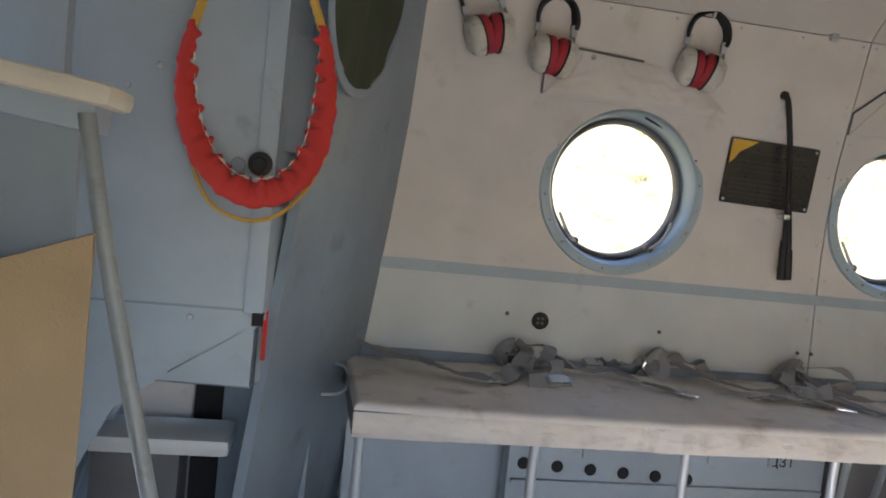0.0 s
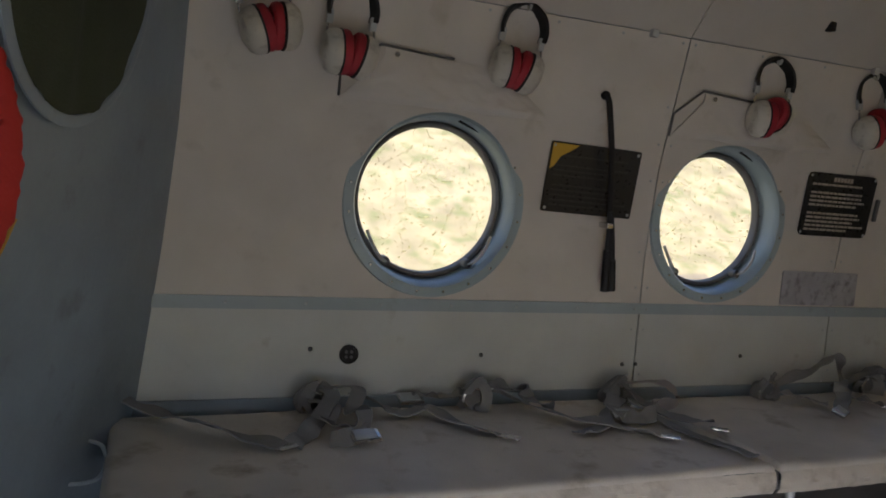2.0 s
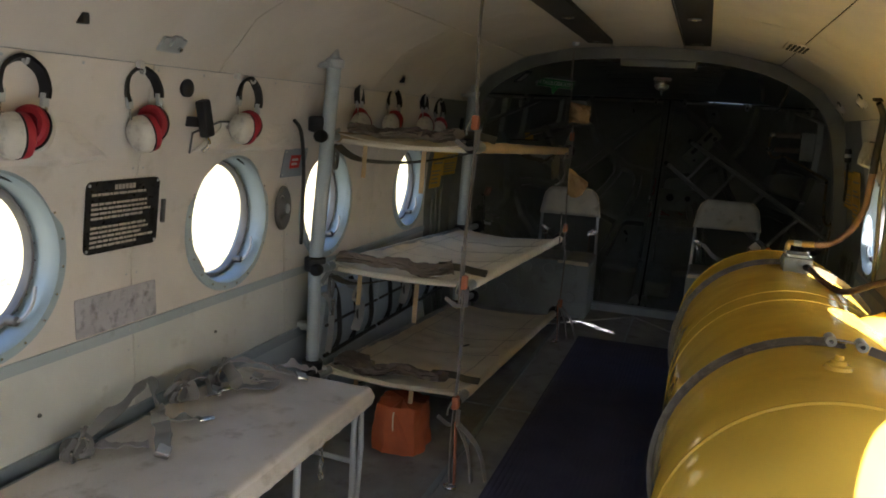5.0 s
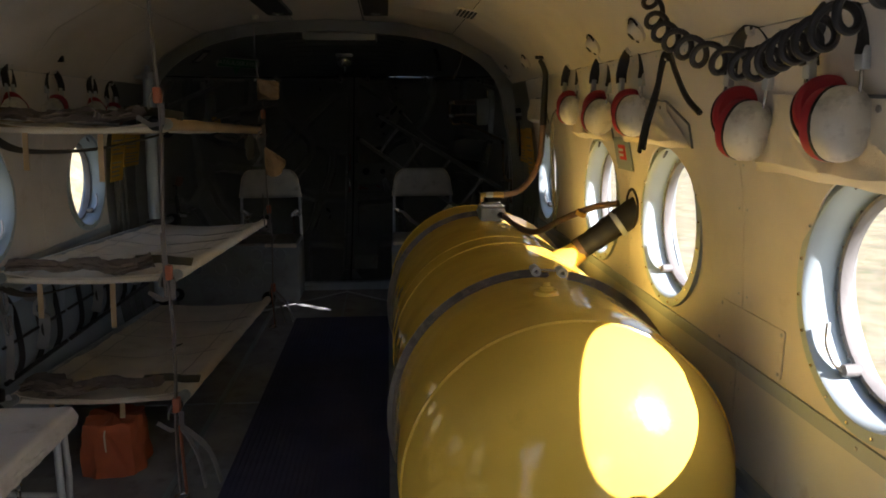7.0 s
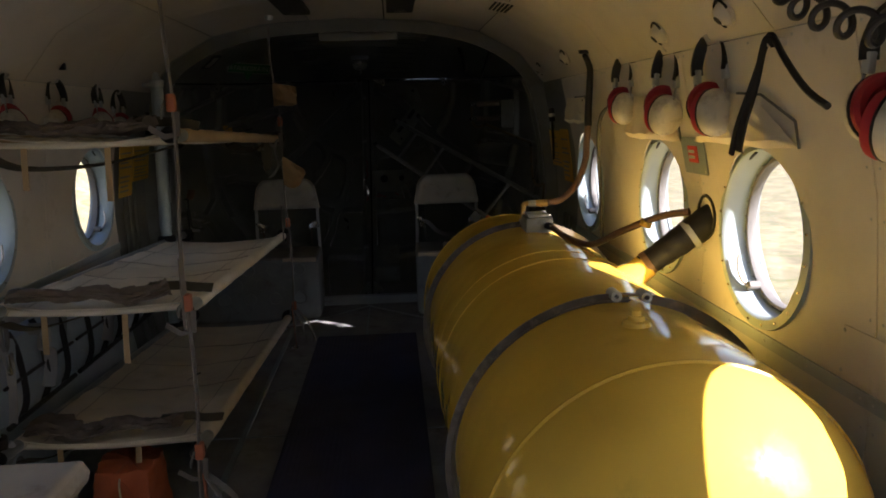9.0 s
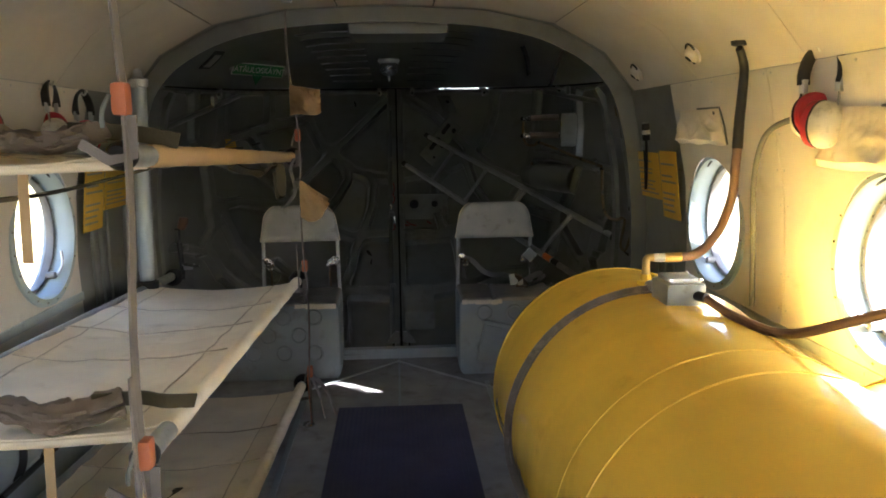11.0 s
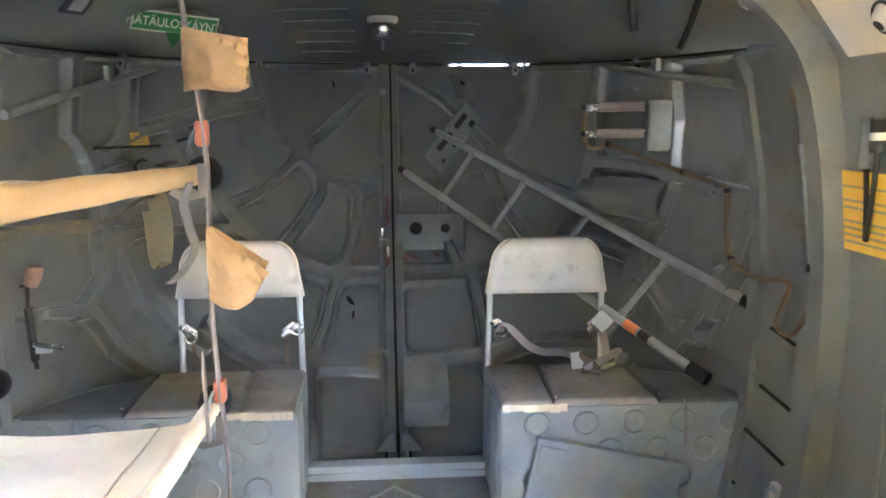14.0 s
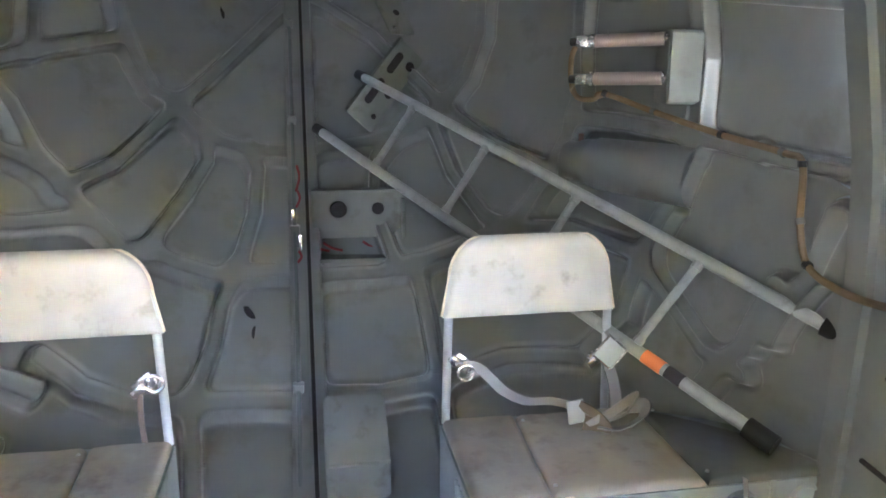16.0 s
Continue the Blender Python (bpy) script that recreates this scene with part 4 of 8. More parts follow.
# overhead pod, lamp, status light and exit sign
solo("overhead_pod", B((4.98, -0.27, 1.645), (5.30, 0.16, 1.72), 0.03), M_AFT, "grey padded pod under the cabin arch", "pod")
p = tail(0.5, 0.66)
lamp = thing("ceiling_lamp", "chrome dome lamp on the aft overhead skin", "lamp", at=p - Vector((0.0, 0.0, 0.0)))
lamp.scale = (1.45, 1.45, 1.3)
part("base", lathe([(0.045, 0.0), (0.045, -0.012), (0.038, -0.02), (0.0, -0.02)], None, 24), M_ALU, lamp)
part("dome", lathe([(0.036, -0.018), (0.040, -0.04), (0.034, -0.062), (0.02, -0.074), (0, -0.078)], None, 24), M_STEEL, lamp)
part("lug", B((0.03, -0.004, -0.10), (0.040, 0.004, -0.02), 0.002), M_ALU, lamp)
sl = thing("indicator_light", "white panel in a dark blue frame on the overhead skin", "panel")


def on_tail(a, b, drop):
    """A point on the overhead skin within the panel's corners: a across, b along it."""
    t = (0.884 - 0.010 * a) * (1 - b) + (0.8155 - 0.010 * a) * b
    q = (0.361 + 0.062 * a) * (1 - b) + (0.2195 + 0.049 * a) * b
    return tail(t, q) + Vector((-0.3, -0.5, -0.8)) * drop


part("frame", sheet(lambda a, b: on_tail(a, b, 0.006), steps(0, 1, 6), steps(0, 1, 8), 0.004), M_NAVY, sl)
part("lens", sheet(lambda a, b: on_tail(a, b, 0.010), steps(0.22, 0.78, 6), steps(0.13, 0.84, 8), 0.003), M_WHITE, sl)


def text_on(body, size, mat, parent, m, name="lettering"):
    cu = bpy.data.curves.new(name, "FONT")
    cu.body, cu.size, cu.extrude, cu.align_x, cu.align_y = body, size, 0.0008, "CENTER", "CENTER"
    tmp = bpy.data.objects.new(name, cu)
    scene.collection.objects.link(tmp)
    me = bpy.data.meshes.new_from_object(tmp.evaluated_get(bpy.context.evaluated_depsgraph_get()))
    bpy.data.objects.remove(tmp)
    me.materials.clear()
    me.materials.append(mat)
    ob = new(name, me)
    ob.parent = parent
    ob.matrix_basis = m
    return ob


def bars(parent, w, h, rows, mat, at=(0, 0, 0), seed=1, thick=0.0012, name="printed_text", fill=0.55):
    """Unreadable lines of writing as plain bars in the x-z plane, proud of y = 0 towards -y."""
    rnd = random.Random(seed)
    bm = bmesh.new()
    for r in range(rows):
        if rows > 6 and r in (1, rows // 2):
            continue
        z = h / 2 - h * (r + 0.5) / rows
        x, end = -w / 2, w / 2 - rnd.random() * w * 0.35
        while x < end:
            d = w * (0.035 + 0.085 * rnd.random())
            box(bm, (x, -thick, z - h / rows * fill / 2), (min(x + d, end), 0, z + h / rows * fill / 2), 0)
            x += d + w * 0.016
    ob = tagged(part(name, bm, mat, parent, smooth=False), kind="stuff")
    ob.location = at
    return ob


sx = Vector((0.50, -0.86, -0.05)).normalized()
nz = Vector((-0.78, -0.28, -0.50))
nz = (nz - sx * nz.dot(sx)).normalized()
sy = nz.cross(sx).normalized()
SM = Matrix(((sx.x, sy.x, nz.x, 0), (sx.y, sy.y, nz.y, 0), (sx.z, sy.z, nz.z, 0), (0, 0, 0, 1)))
sign = thing("exit_sign", "green emergency exit sign with a white border and arrow", "sign")
sign.matrix_basis = Matrix.Translation((5.955, 0.705, 1.580)) @ SM @ Matrix.Diagonal((0.74, 0.92, 1, 1))
part("bracket", B((-0.15, -0.02, -0.06), (0.15, 0.038, -0.004), 0.004), M_AFT, sign)
part("board", B((-0.195, -0.040, -0.004), (0.195, 0.040, 0.0), 0.001), M_WHITE, sign)
part("field", B((-0.189, -0.034, 0.0), (0.189, 0.034, 0.002), 0.0), M_GREEN, sign)
bm = bmesh.new()
v = [bm.verts.new(q) for q in ((-0.04, -0.036, 0.0), (0.04, -0.036, 0.0), (0.0, -0.10, 0.0), (-0.04, -0.036, 0.002), (0.04, -0.036, 0.002), (0.0, -0.10, 0.002))]
for q in ((0, 1, 2), (3, 4, 5), (0, 1, 4, 3), (1, 2, 5, 4), (0, 2, 5, 3)):
    bm.faces.new([v[i] for i in q])
part("arrow", bm, M_GREEN, sign)
text_on("H\u00c4T\u00c4ULOSK\u00c4YNTI", 0.050, M_WHITE, sign, Matrix.Translation((0, -0.001, 0.0028)))


# ---- rear locker seats ----
def locker(y0, d):
    """A locker seat whose outer end follows the curve of the door; y0 is its inner side, d the way outward."""
    s = thing("locker_seat", "grey-green metal locker seat with worn brown vinyl pads", "seat", "rear locker seats")
    plan = [(5.42, 0.0), (5.81, 0.0), (5.81, 0.50), (5.70, 0.68), (5.58, 0.79), (5.42, 0.84)]
    bm = bmesh.new()
    lo = [bm.verts.new((x, y0 + d * u, 0.0)) for x, u in plan]
    hi = [bm.verts.new((x, y0 + d * u, 0.385)) for x, u in plan]
    bm.faces.new(lo), bm.faces.new(hi)
    for i in range(len(plan)):
        j = (i + 1) % len(plan)
        bm.faces.new((lo[i], lo[j], hi[j], hi[i]))
    bmesh.ops.bevel(bm, geom=[e for e in bm.edges], offset=0.008, segments=2, affect="EDGES")
    part("body", bm, M_LOCKER, s)

    def outer(x):
        """Outer end of the top at depth x."""
        return 0.80 - 0.30 * (max(0.0, x - 5.42) / 0.36) ** 1.5
    edges = [0.0, 0.165, 0.50, 0.80]
    for k, (a, b) in enumerate(zip(edges, edges[1:])):
        front = 5.402 + 0.012 * (k > 0)

        def top(u, v):
            x = front + (5.775 - front) * v
            ua, ub = min(a + 0.003 + 0.018 * v * (k == 1), outer(x) - 0.02), min(b - 0.003 + 0.018 * v * (k == 0), outer(x))
            y = ua + (ub - ua) * u
            e = min(u * (ub - ua), (1 - u) * (ub - ua), v * (5.775 - front), 0.012)
            sag = 0.0035 * noise.noise(Vector((x * 9, y * 9, k + y0))) + 0.0015 * noise.noise(Vector((x * 34, y * 30, k)))
            return (x, y0 + d * y, 0.404 - 0.003 * k + sag - 0.010 * (1 - e / 0.012) ** 2)
        us, vs = sorted({*steps(0, 1, 26), 0.006, 0.015, 0.985, 0.994}), sorted({*steps(0, 1, 26), 0.006, 0.015})
        bm = sheet(top, us, vs)
        rim = [e for e in bm.edges if e.is_boundary]
        ext = bmesh.ops.extrude_edge_only(bm, edges=rim)
        for q in ext["geom"]:
            if isinstance(q, bmesh.types.BMVert):
                q.co.z = 0.384
        part("pad", bm, M_PAD if k < 2 else M_AFTD, s)
    for a, b in ((0.165, 5.41), (0.50, 5.42)):
        for x in (5.44, 5.74):
            part("stud", lathe([(0.005, 0), (0.004, 0.003), (0, 0.004)], Matrix.Translation((x, y0 + d * (a + 0.012 + 0.05 * (x - 5.42)), 0.403)), 8), M_ALU, s)
    bm = bmesh.new()
    rnd = random.Random(int(100 * abs(y0)))
    u = 0.004
    while u < 0.20:
        w = 0.012 + 0.03 * rnd.random()
        box(bm, (5.396, min(y0 + d * u, y0 + d * (u + w)), 0.368 + 0.010 * rnd.random()), (5.406, max(y0 + d * u, y0 + d * (u + w)), 0.394 + 0.003 * rnd.random()), 0.002)
        u += w + 0.001
    part("front_trim", bm, M_LITTER, s, "cracked pale vinyl edge")
    for j in range(3):
        for i in range(5 - (j % 2)):
            y, z = y0 + d * (0.118 + 0.155 * i + 0.078 * (j % 2)), 0.322 - 0.092 * j
            part("dimple", lathe([(0.043, 0.0), (0.041, 0.004), (0.038, 0.007), (0.035, 0.007), (0.031, 0.002), (0, 0.003)], Matrix.Translation((5.421, y, z)) @ Matrix.Rotation(radians(-90), 4, "Y"), 24), M_LOCKER, s)
    for i in range(6):
        part("side_bead", tube([(5.45 + 0.024 * i, y0 - d * 0.001, 0.02), (5.45 + 0.024 * i, y0 - d * 0.001, 0.36)], 0.006, 6), M_LOCKER, s)
    part("end_bracket", B((5.412, y0 + d * 0.655 - 0.006, 0.27), (5.420, y0 + d * 0.655 + 0.006, 0.385), 0.002), M_LOCKER, s)
    return s


locker(0.280, 1)
locker(-0.345, -1)
flap = thing("document_pouch", "grey folded metal pouch leaning on the locker", "pouch")
FT = Matrix.Translation((5.4, -0.68, 0.15)) @ Matrix.Rotation(radians(12), 4, "X") @ Matrix.Translation((-5.4, 0.68, -0.15))
part("panel", B((5.390, -0.92, 0.02), (5.416, -0.44, 0.235), 0.010, FT), M_LOCKER, flap)
part("lip", B((5.382, -0.925, 0.226), (5.417, -0.435, 0.244), 0.006, FT), M_LOCKER, flap)
part("clip", B((5.380, -0.53, 0.13), (5.391, -0.45, 0.222), 0.004, FT), M_LOCKER, flap)
part("strap", strap(smooth_path([(5.405, -0.925, 0.40), (5.395, -0.93, 0.33), (5.40, -0.932, 0.24)]), 0.016, 0.003, (0, 1, 0)), M_BELT, flap)

CX = 5.795
for y in (0.497, -0.563):
    ch = thing("folding_backrest_seat", "white padded seat back on a tubular frame above the locker", "seat", "rear seat backs")
    path = [(CX, y - 0.205, 0.386), (CX, y - 0.198, 0.70), (CX, y - 0.16, 0.80), (CX, y, 0.83), (CX, y + 0.16, 0.80), (CX, y + 0.198, 0.70), (CX, y + 0.205, 0.386)]
    part("frame", tube([path[0]] + smooth_path(path[1:6], 8) + [path[6]], 0.0105, 12), M_ALU, ch)

    def half(z):
        """Half width of the pad at height z."""
        return 0.215 - 0.018 * (z - 0.656) / 0.094 if z < 0.75 else 0.110 + 0.087 * math.sqrt(max(0.0, 1 - ((z - 0.75) / 0.104) ** 2))

    def pad_face(sgn):
        def f(u, v):
            z = 0.656 + 0.198 * v
            w = half(z) * (2 * u - 1)
            e = min((1 - abs(2 * u - 1)) * max(half(z), 0.02), 0.198 * (1 - v), 0.198 * v, 0.03) / 0.03
            b = 0.026 * math.sqrt(max(0.0, 1 - (1 - e) ** 2)) + 0.002 * noise.noise(Vector((w * 14 + y, z * 14, sgn)))
            return (CX + sgn * b, y + w, z)
        return f
    us = sorted({*steps(0, 1, 26), 0.012, 0.025, 0.975, 0.988})
    vs = sorted({*steps(0, 1, 22), 0.015, 0.03, 0.97, 0.985, 0.993})
    bm = sheet(pad_face(-1), us, vs)
    sheet(pad_face(1), us, vs, bm=bm)
    bmesh.ops.remove_doubles(bm, verts=bm.verts, dist=0.0008)
    part("pad", bm, M_CHAIR, ch)
    part("edge_piping", tube([(CX, y + sg * half(z), z) for sg in (1,) for z in steps(0.66, 0.848, 26)] + [(CX, y - half(z), z) for z in reversed(steps(0.66, 0.848, 26))], 0.0045, 6), M_LITTER, ch, "worn brownish piping")
    for dd in (-1, 1):
        yy = y + dd * 0.170
        q0 = Matrix.Translation((CX - 0.03, yy, 0.55)) @ Matrix.Rotation(radians(38 * dd), 4, "X")
        clip = part("belt_clip", B((-0.006, -0.026, -0.018), (0.006, 0.026, 0.018), 0.006, q0), M_STEEL, ch, "bright steel belt clip")
        part("ring", tube([q0 @ Vector((-0.008, -0.018 + 0.019 * math.cos(q), -0.012 + 0.019 * math.sin(q))) for q in steps(0, 2 * math.pi, 14)[:-1]], 0.0045, 8, closed=True), M_STEEL, clip)
        part("lever", B((-0.016, 0.004, -0.010), (-0.007, 0.036, 0.008), 0.003, q0), M_STEEL, clip)
        part("lug", tube([(CX - 0.03, yy, 0.55), (CX, y + dd * 0.203, 0.555)], 0.007, 8), M_STEEL, clip)
        if y > 0:
            part("clip_strap", strap(smooth_path([(CX - 0.035, yy - 0.01 * dd, 0.535), (CX - 0.03, yy - 0.014 * dd, 0.47), (CX - 0.034, yy - 0.01 * dd, 0.41)]), 0.012, 0.003, (1, 0, 0)), M_FLAP, ch)

lap = thing("lap_belt", "crumpled grey webbing lap belt lying on the locker seat", "belt")
part("webbing", strap(smooth_path([(5.765, -0.385, 0.548), (5.755, -0.425, 0.545), (5.745, -0.455, 0.520), (5.735, -0.49, 0.485), (5.725, -0.54, 0.462), (5.715, -0.60, 0.462), (5.70, -0.64, 0.455)], 8), 0.036, 0.003, (0.9, 0, 0.5)), M_BELT, lap)
part("tongue", B((-0.002, -0.020, -0.030), (0.004, 0.022, 0.030), 0.003, Matrix.Translation((5.69, -0.655, 0.440)) @ Matrix.Rotation(radians(-8), 4, "X")), M_ALU, lap, "flat steel tongue plate")
part("webbing", strap(smooth_path([(5.685, -0.66, 0.46), (5.665, -0.69, 0.445), (5.655, -0.715, 0.415), (5.665, -0.70, 0.408), (5.68, -0.67, 0.414)], 8), 0.040, 0.003, (0.8, 0.2, 0.6)), M_FLAP, lap)
part("webbing", strap(smooth_path([(5.67, -0.68, 0.412), (5.655, -0.73, 0.450), (5.67, -0.775, 0.468), (5.69, -0.80, 0.462), (5.70, -0.79, 0.425), (5.69, -0.74, 0.412)], 8), 0.038, 0.003, (0.9, 0.1, 0.5)), M_BELTL, lap)
part("webbing", strap(smooth_path([(5.66, -0.70, 0.412), (5.635, -0.745, 0.416), (5.64, -0.80, 0.44), (5.67, -0.815, 0.452), (5.70, -0.79, 0.44)], 8), 0.036, 0.003, (0.4, 0.2, 1)), M_BELT, lap)
part("webbing", strap(smooth_path([(5.755, -0.752, 0.535), (5.742, -0.762, 0.50), (5.725, -0.765, 0.465), (5.70, -0.76, 0.435)], 8), 0.030, 0.003, (1, 0.3, 0)), M_BELT, lap)
QB = Matrix.Translation((5.745, -0.752, 0.565)) @ Matrix.Rotation(radians(42), 4, "X")
bk = part("buckle", B((-0.006, -0.030, -0.030), (0.004, 0.030, 0.030), 0.006, QB), M_ALU, lap, "diamond shaped steel buckle")
part("buckle_rim", tube([QB @ Vector((-0.006, 0.031 * a, 0.031 * b)) for a, b in ((-1, -1), (1, -1), (1, 1), (-1, 1))], 0.0035, 8, closed=True), M_STEEL, bk)

# ---- ladder and fittings on the port rear door ----
ladder = thing("ladder", "grey tubular boarding ladder stowed along the rear door", "ladder")
A0, A1 = Vector((6.965, -0.257, 1.205)), Vector((5.504, -1.149, 0.688))
B0, B1 = Vector((6.82, -0.096, 1.02)), Vector((5.485, -0.973, 0.472))
part("rail", tube([A0, A1], 0.0155, 14), M_LADDER, ladder)
part("rail", tube([B0, B1], 0.0155, 14), M_LADDER, ladder)
for f, g in ((0.175, 0.184), (0.383, 0.390), (0.595, 0.60), (0.821, 0.813)):
    a, b = A0.lerp(A1, f), B0.lerp(B1, g)
    rung = part("rung", tube([a, b], 0.0115, 10), M_LADDER, ladder)
    for e, w in ((a, b), (b, a)):
        u = (w - e).normalized()
        part("collar", tube([e + u * 0.012, e + u * 0.030], 0.0145, 10), M_LADDER, rung)
for e0, e1 in ((A0, A1), (B0, B1)):
    d = (e1 - e0).normalized()
    part("foot", tube([e1 - d * 0.005, e1 + d * 0.065], 0.024, 14), M_KNOB, ladder, "black rubber foot")
    part("cap", tube([e0 + d * 0.01, e0 - d * 0.03], 0.018, 12), M_BLACK, ladder)
d = (B1 - B0).normalized()
part("band", tube([B0.lerp(B1, 0.833), B0.lerp(B1, 0.833) + d * 0.055], 0.017, 14), M_ORANGE, ladder, "orange tape band")
part("label", tube([B0.lerp(B1, 0.872), B0.lerp(B1, 0.872) + d * 0.045], 0.0168, 14), M_BLACK, ladder, "black label")

brkt = thing("hinge_bracket", "grey bracket with two round holes beside the door split", "bracket")
bm = bmesh.new()
box(bm, (6.69, -0.375, 0.665), (6.705, -0.055, 0.83), 0.004)
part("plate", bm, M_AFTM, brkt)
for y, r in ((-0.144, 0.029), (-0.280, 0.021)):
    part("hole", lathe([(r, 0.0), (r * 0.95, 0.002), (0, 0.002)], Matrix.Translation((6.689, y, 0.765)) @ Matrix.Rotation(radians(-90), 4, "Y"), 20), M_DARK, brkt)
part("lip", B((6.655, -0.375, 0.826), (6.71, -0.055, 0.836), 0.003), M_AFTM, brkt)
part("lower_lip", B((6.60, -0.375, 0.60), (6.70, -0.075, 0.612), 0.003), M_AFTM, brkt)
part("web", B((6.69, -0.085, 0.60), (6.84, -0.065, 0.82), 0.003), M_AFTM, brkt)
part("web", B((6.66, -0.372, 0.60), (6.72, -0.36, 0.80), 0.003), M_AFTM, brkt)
for y in (-0.075, -0.12, -0.255):
    part("wire_seal", tube(smooth_path([(6.68, y + 0.03, 0.652), (6.675, y, 0.634), (6.67, y - 0.035, 0.625)]), 0.0045, 6), M_SEALRED, brkt, "dull red wire seal")
bm = bmesh.new()
prof = [(6.12, 0.340), (5.95, 0.219), (5.945, 0.212), (5.945, 0.107), (6.12, 0.107)]
lo = [bm.verts.new((x, -0.237, z)) for x, z in prof]
hi = [bm.verts.new((x, -0.065, z)) for x, z in prof]
bm.faces.new(lo), bm.faces.new(hi)
for i in range(len(prof)):
    j = (i + 1) % len(prof)
    bm.faces.new((lo[i], lo[j], hi[j], hi[i]))
bmesh.ops.bevel(bm, geom=[e for e in bm.edges], offset=0.006, segments=2, affect="EDGES")
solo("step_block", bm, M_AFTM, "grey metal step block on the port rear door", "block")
pl = thing("slotted_plate", "grey slotted bracket plate on the port rear door", "bracket")
pl.matrix_basis = Matrix.Translation((6.985, -0.34, 1.175)) @ Matrix.Rotation(radians(20), 4, "Z") @ Matrix.Rotation(radians(40.6), 4, "X")
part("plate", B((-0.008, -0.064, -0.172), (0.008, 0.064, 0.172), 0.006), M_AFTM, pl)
for y, z, h in ((0.022, 0.086, 0.045), (0.022, -0.045, 0.055)):
    bm = bmesh.new()
    vs = [bm.verts.new((-0.0092, y + 0.015 * math.cos(q), z + math.copysign(h - 0.015, math.sin(q)) + 0.015 * math.sin(q))) for q in steps(0.001, 2 * math.pi + 0.001, 24)[:-1]]
    top = bmesh.ops.extrude_face_region(bm, geom=[bm.faces.new(vs)])["geom"]
    bmesh.ops.translate(bm, verts=[v for v in top if isinstance(v, bmesh.types.BMVert)], vec=(0.003, 0, 0))
    part("slot", bm, M_DARK, pl)
for y, z, r in ((-0.034, 0.115, 0.018), (-0.030, -0.020, 0.016), (-0.034, -0.12, 0.010)):
    part("hole", lathe([(r, 0.0), (r * 0.95, 0.002), (0, 0.002)], Matrix.Translation((-0.0085, y, z)) @ Matrix.Rotation(radians(-90), 4, "Y"), 16), M_DARK, pl)
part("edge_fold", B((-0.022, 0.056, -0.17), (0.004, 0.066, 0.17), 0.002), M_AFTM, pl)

sp = thing("small_bracket_plate", "small grey bracket plate with a hole on the rear door", "bracket")
sp.matrix_basis = Matrix.Translation((7.135, -0.398, 1.425)) @ Matrix.Rotation(radians(32), 4, "Z") @ Matrix.Rotation(radians(38), 4, "Y")
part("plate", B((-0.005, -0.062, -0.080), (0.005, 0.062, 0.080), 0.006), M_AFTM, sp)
part("hole", lathe([(0.014, 0.0), (0.013, 0.002), (0, 0.002)], Matrix.Translation((-0.0055, -0.012, 0.020)) @ Matrix.Rotation(radians(-90), 4, "Y"), 16), M_DARK, sp)
part("screw", lathe([(0.007, 0.0), (0.006, 0.003), (0, 0.004)], Matrix.Translation((-0.005, 0.035, -0.052)) @ Matrix.Rotation(radians(-90), 4, "Y"), 10), M_STEEL, sp)

for z in (1.307, 1.207):
    cyl = thing("gas_strut_cylinder", "bright metal cylinder clipped beside the rear door box", "cylinder", "cylinders on the rear door")
    e0, e1 = Vector((6.135, -0.820, z)), Vector((5.99, -0.985, z + 0.004))
    ax = (e1 - e0).normalized()
    part("barrel", tube([e0, e1], 0.0175, 18), M_CYL, cyl)
    part("end_band", tube([e0 - ax * 0.002, e0 + ax * 0.012], 0.0188, 18), M_STEEL, cyl)
    part("end_band", tube([e1 - ax * 0.020, e1 - ax * 0.006], 0.0188, 18), M_STEEL, cyl)
    part("clip_body", B((-0.022, -0.018, -0.016), (0.012, 0.020, 0.016), 0.005, Matrix.Translation(e0 - ax * 0.018) @ Matrix.Rotation(math.atan2(ax.y, ax.x), 4, "Z")), M_STEEL, cyl)
    cl = part("clip", tube([e0 - ax * 0.034, e0 - ax * 0.002], 0.015, 12), M_STEEL, cyl)
    for o in (0.011, -0.011):
        part("clip_jaw", tube([e0 - ax * 0.046 + Vector((-0.012, 0, o)), e0 + ax * 0.004 + Vector((-0.012, 0, o))], 0.0045, 8), M_STEEL, cl)
    part("plug", tube([e0 - ax * 0.034, e0 - ax * 0.060], 0.012, 12), M_BLACK, cyl)
    part("holder", tube([e0 + ax * 0.10 + Vector((0.014, 0, 0)), e0 + ax * 0.10 + Vector((0.15, -0.01, 0))], 0.010, 8), M_AFT, cyl)
jb = thing("junction_box", "grey-green junction box on the rear door", "box")
JM = Matrix.Translation((5.985, -1.015, 1.240)) @ Matrix.Rotation(radians(-10), 4, "Z")
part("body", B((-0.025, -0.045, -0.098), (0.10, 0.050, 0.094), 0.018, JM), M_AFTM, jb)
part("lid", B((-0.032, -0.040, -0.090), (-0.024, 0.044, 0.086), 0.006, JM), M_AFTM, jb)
hose = thing("door_cable", "ochre wrapped cable clipped across the rear door", "cable")
cab = [(6.17, -0.79, 1.300), (6.21, -0.79, 1.265), (6.22, -0.795, 1.20), (6.22, -0.815, 1.155), (6.20, -0.855, 1.150), (6.19, -0.885, 1.165), (6.08, -0.985, 1.12), (5.84, -1.055, 1.076), (5.64, -1.092, 1.053), (5.575, -1.098, 1.035), (5.565, -1.10, 0.911), (5.53, -1.104, 0.821), (5.43, -1.105, 0.795), (5.30, -1.10, 0.80), (5.21, -1.10, 0.82)]
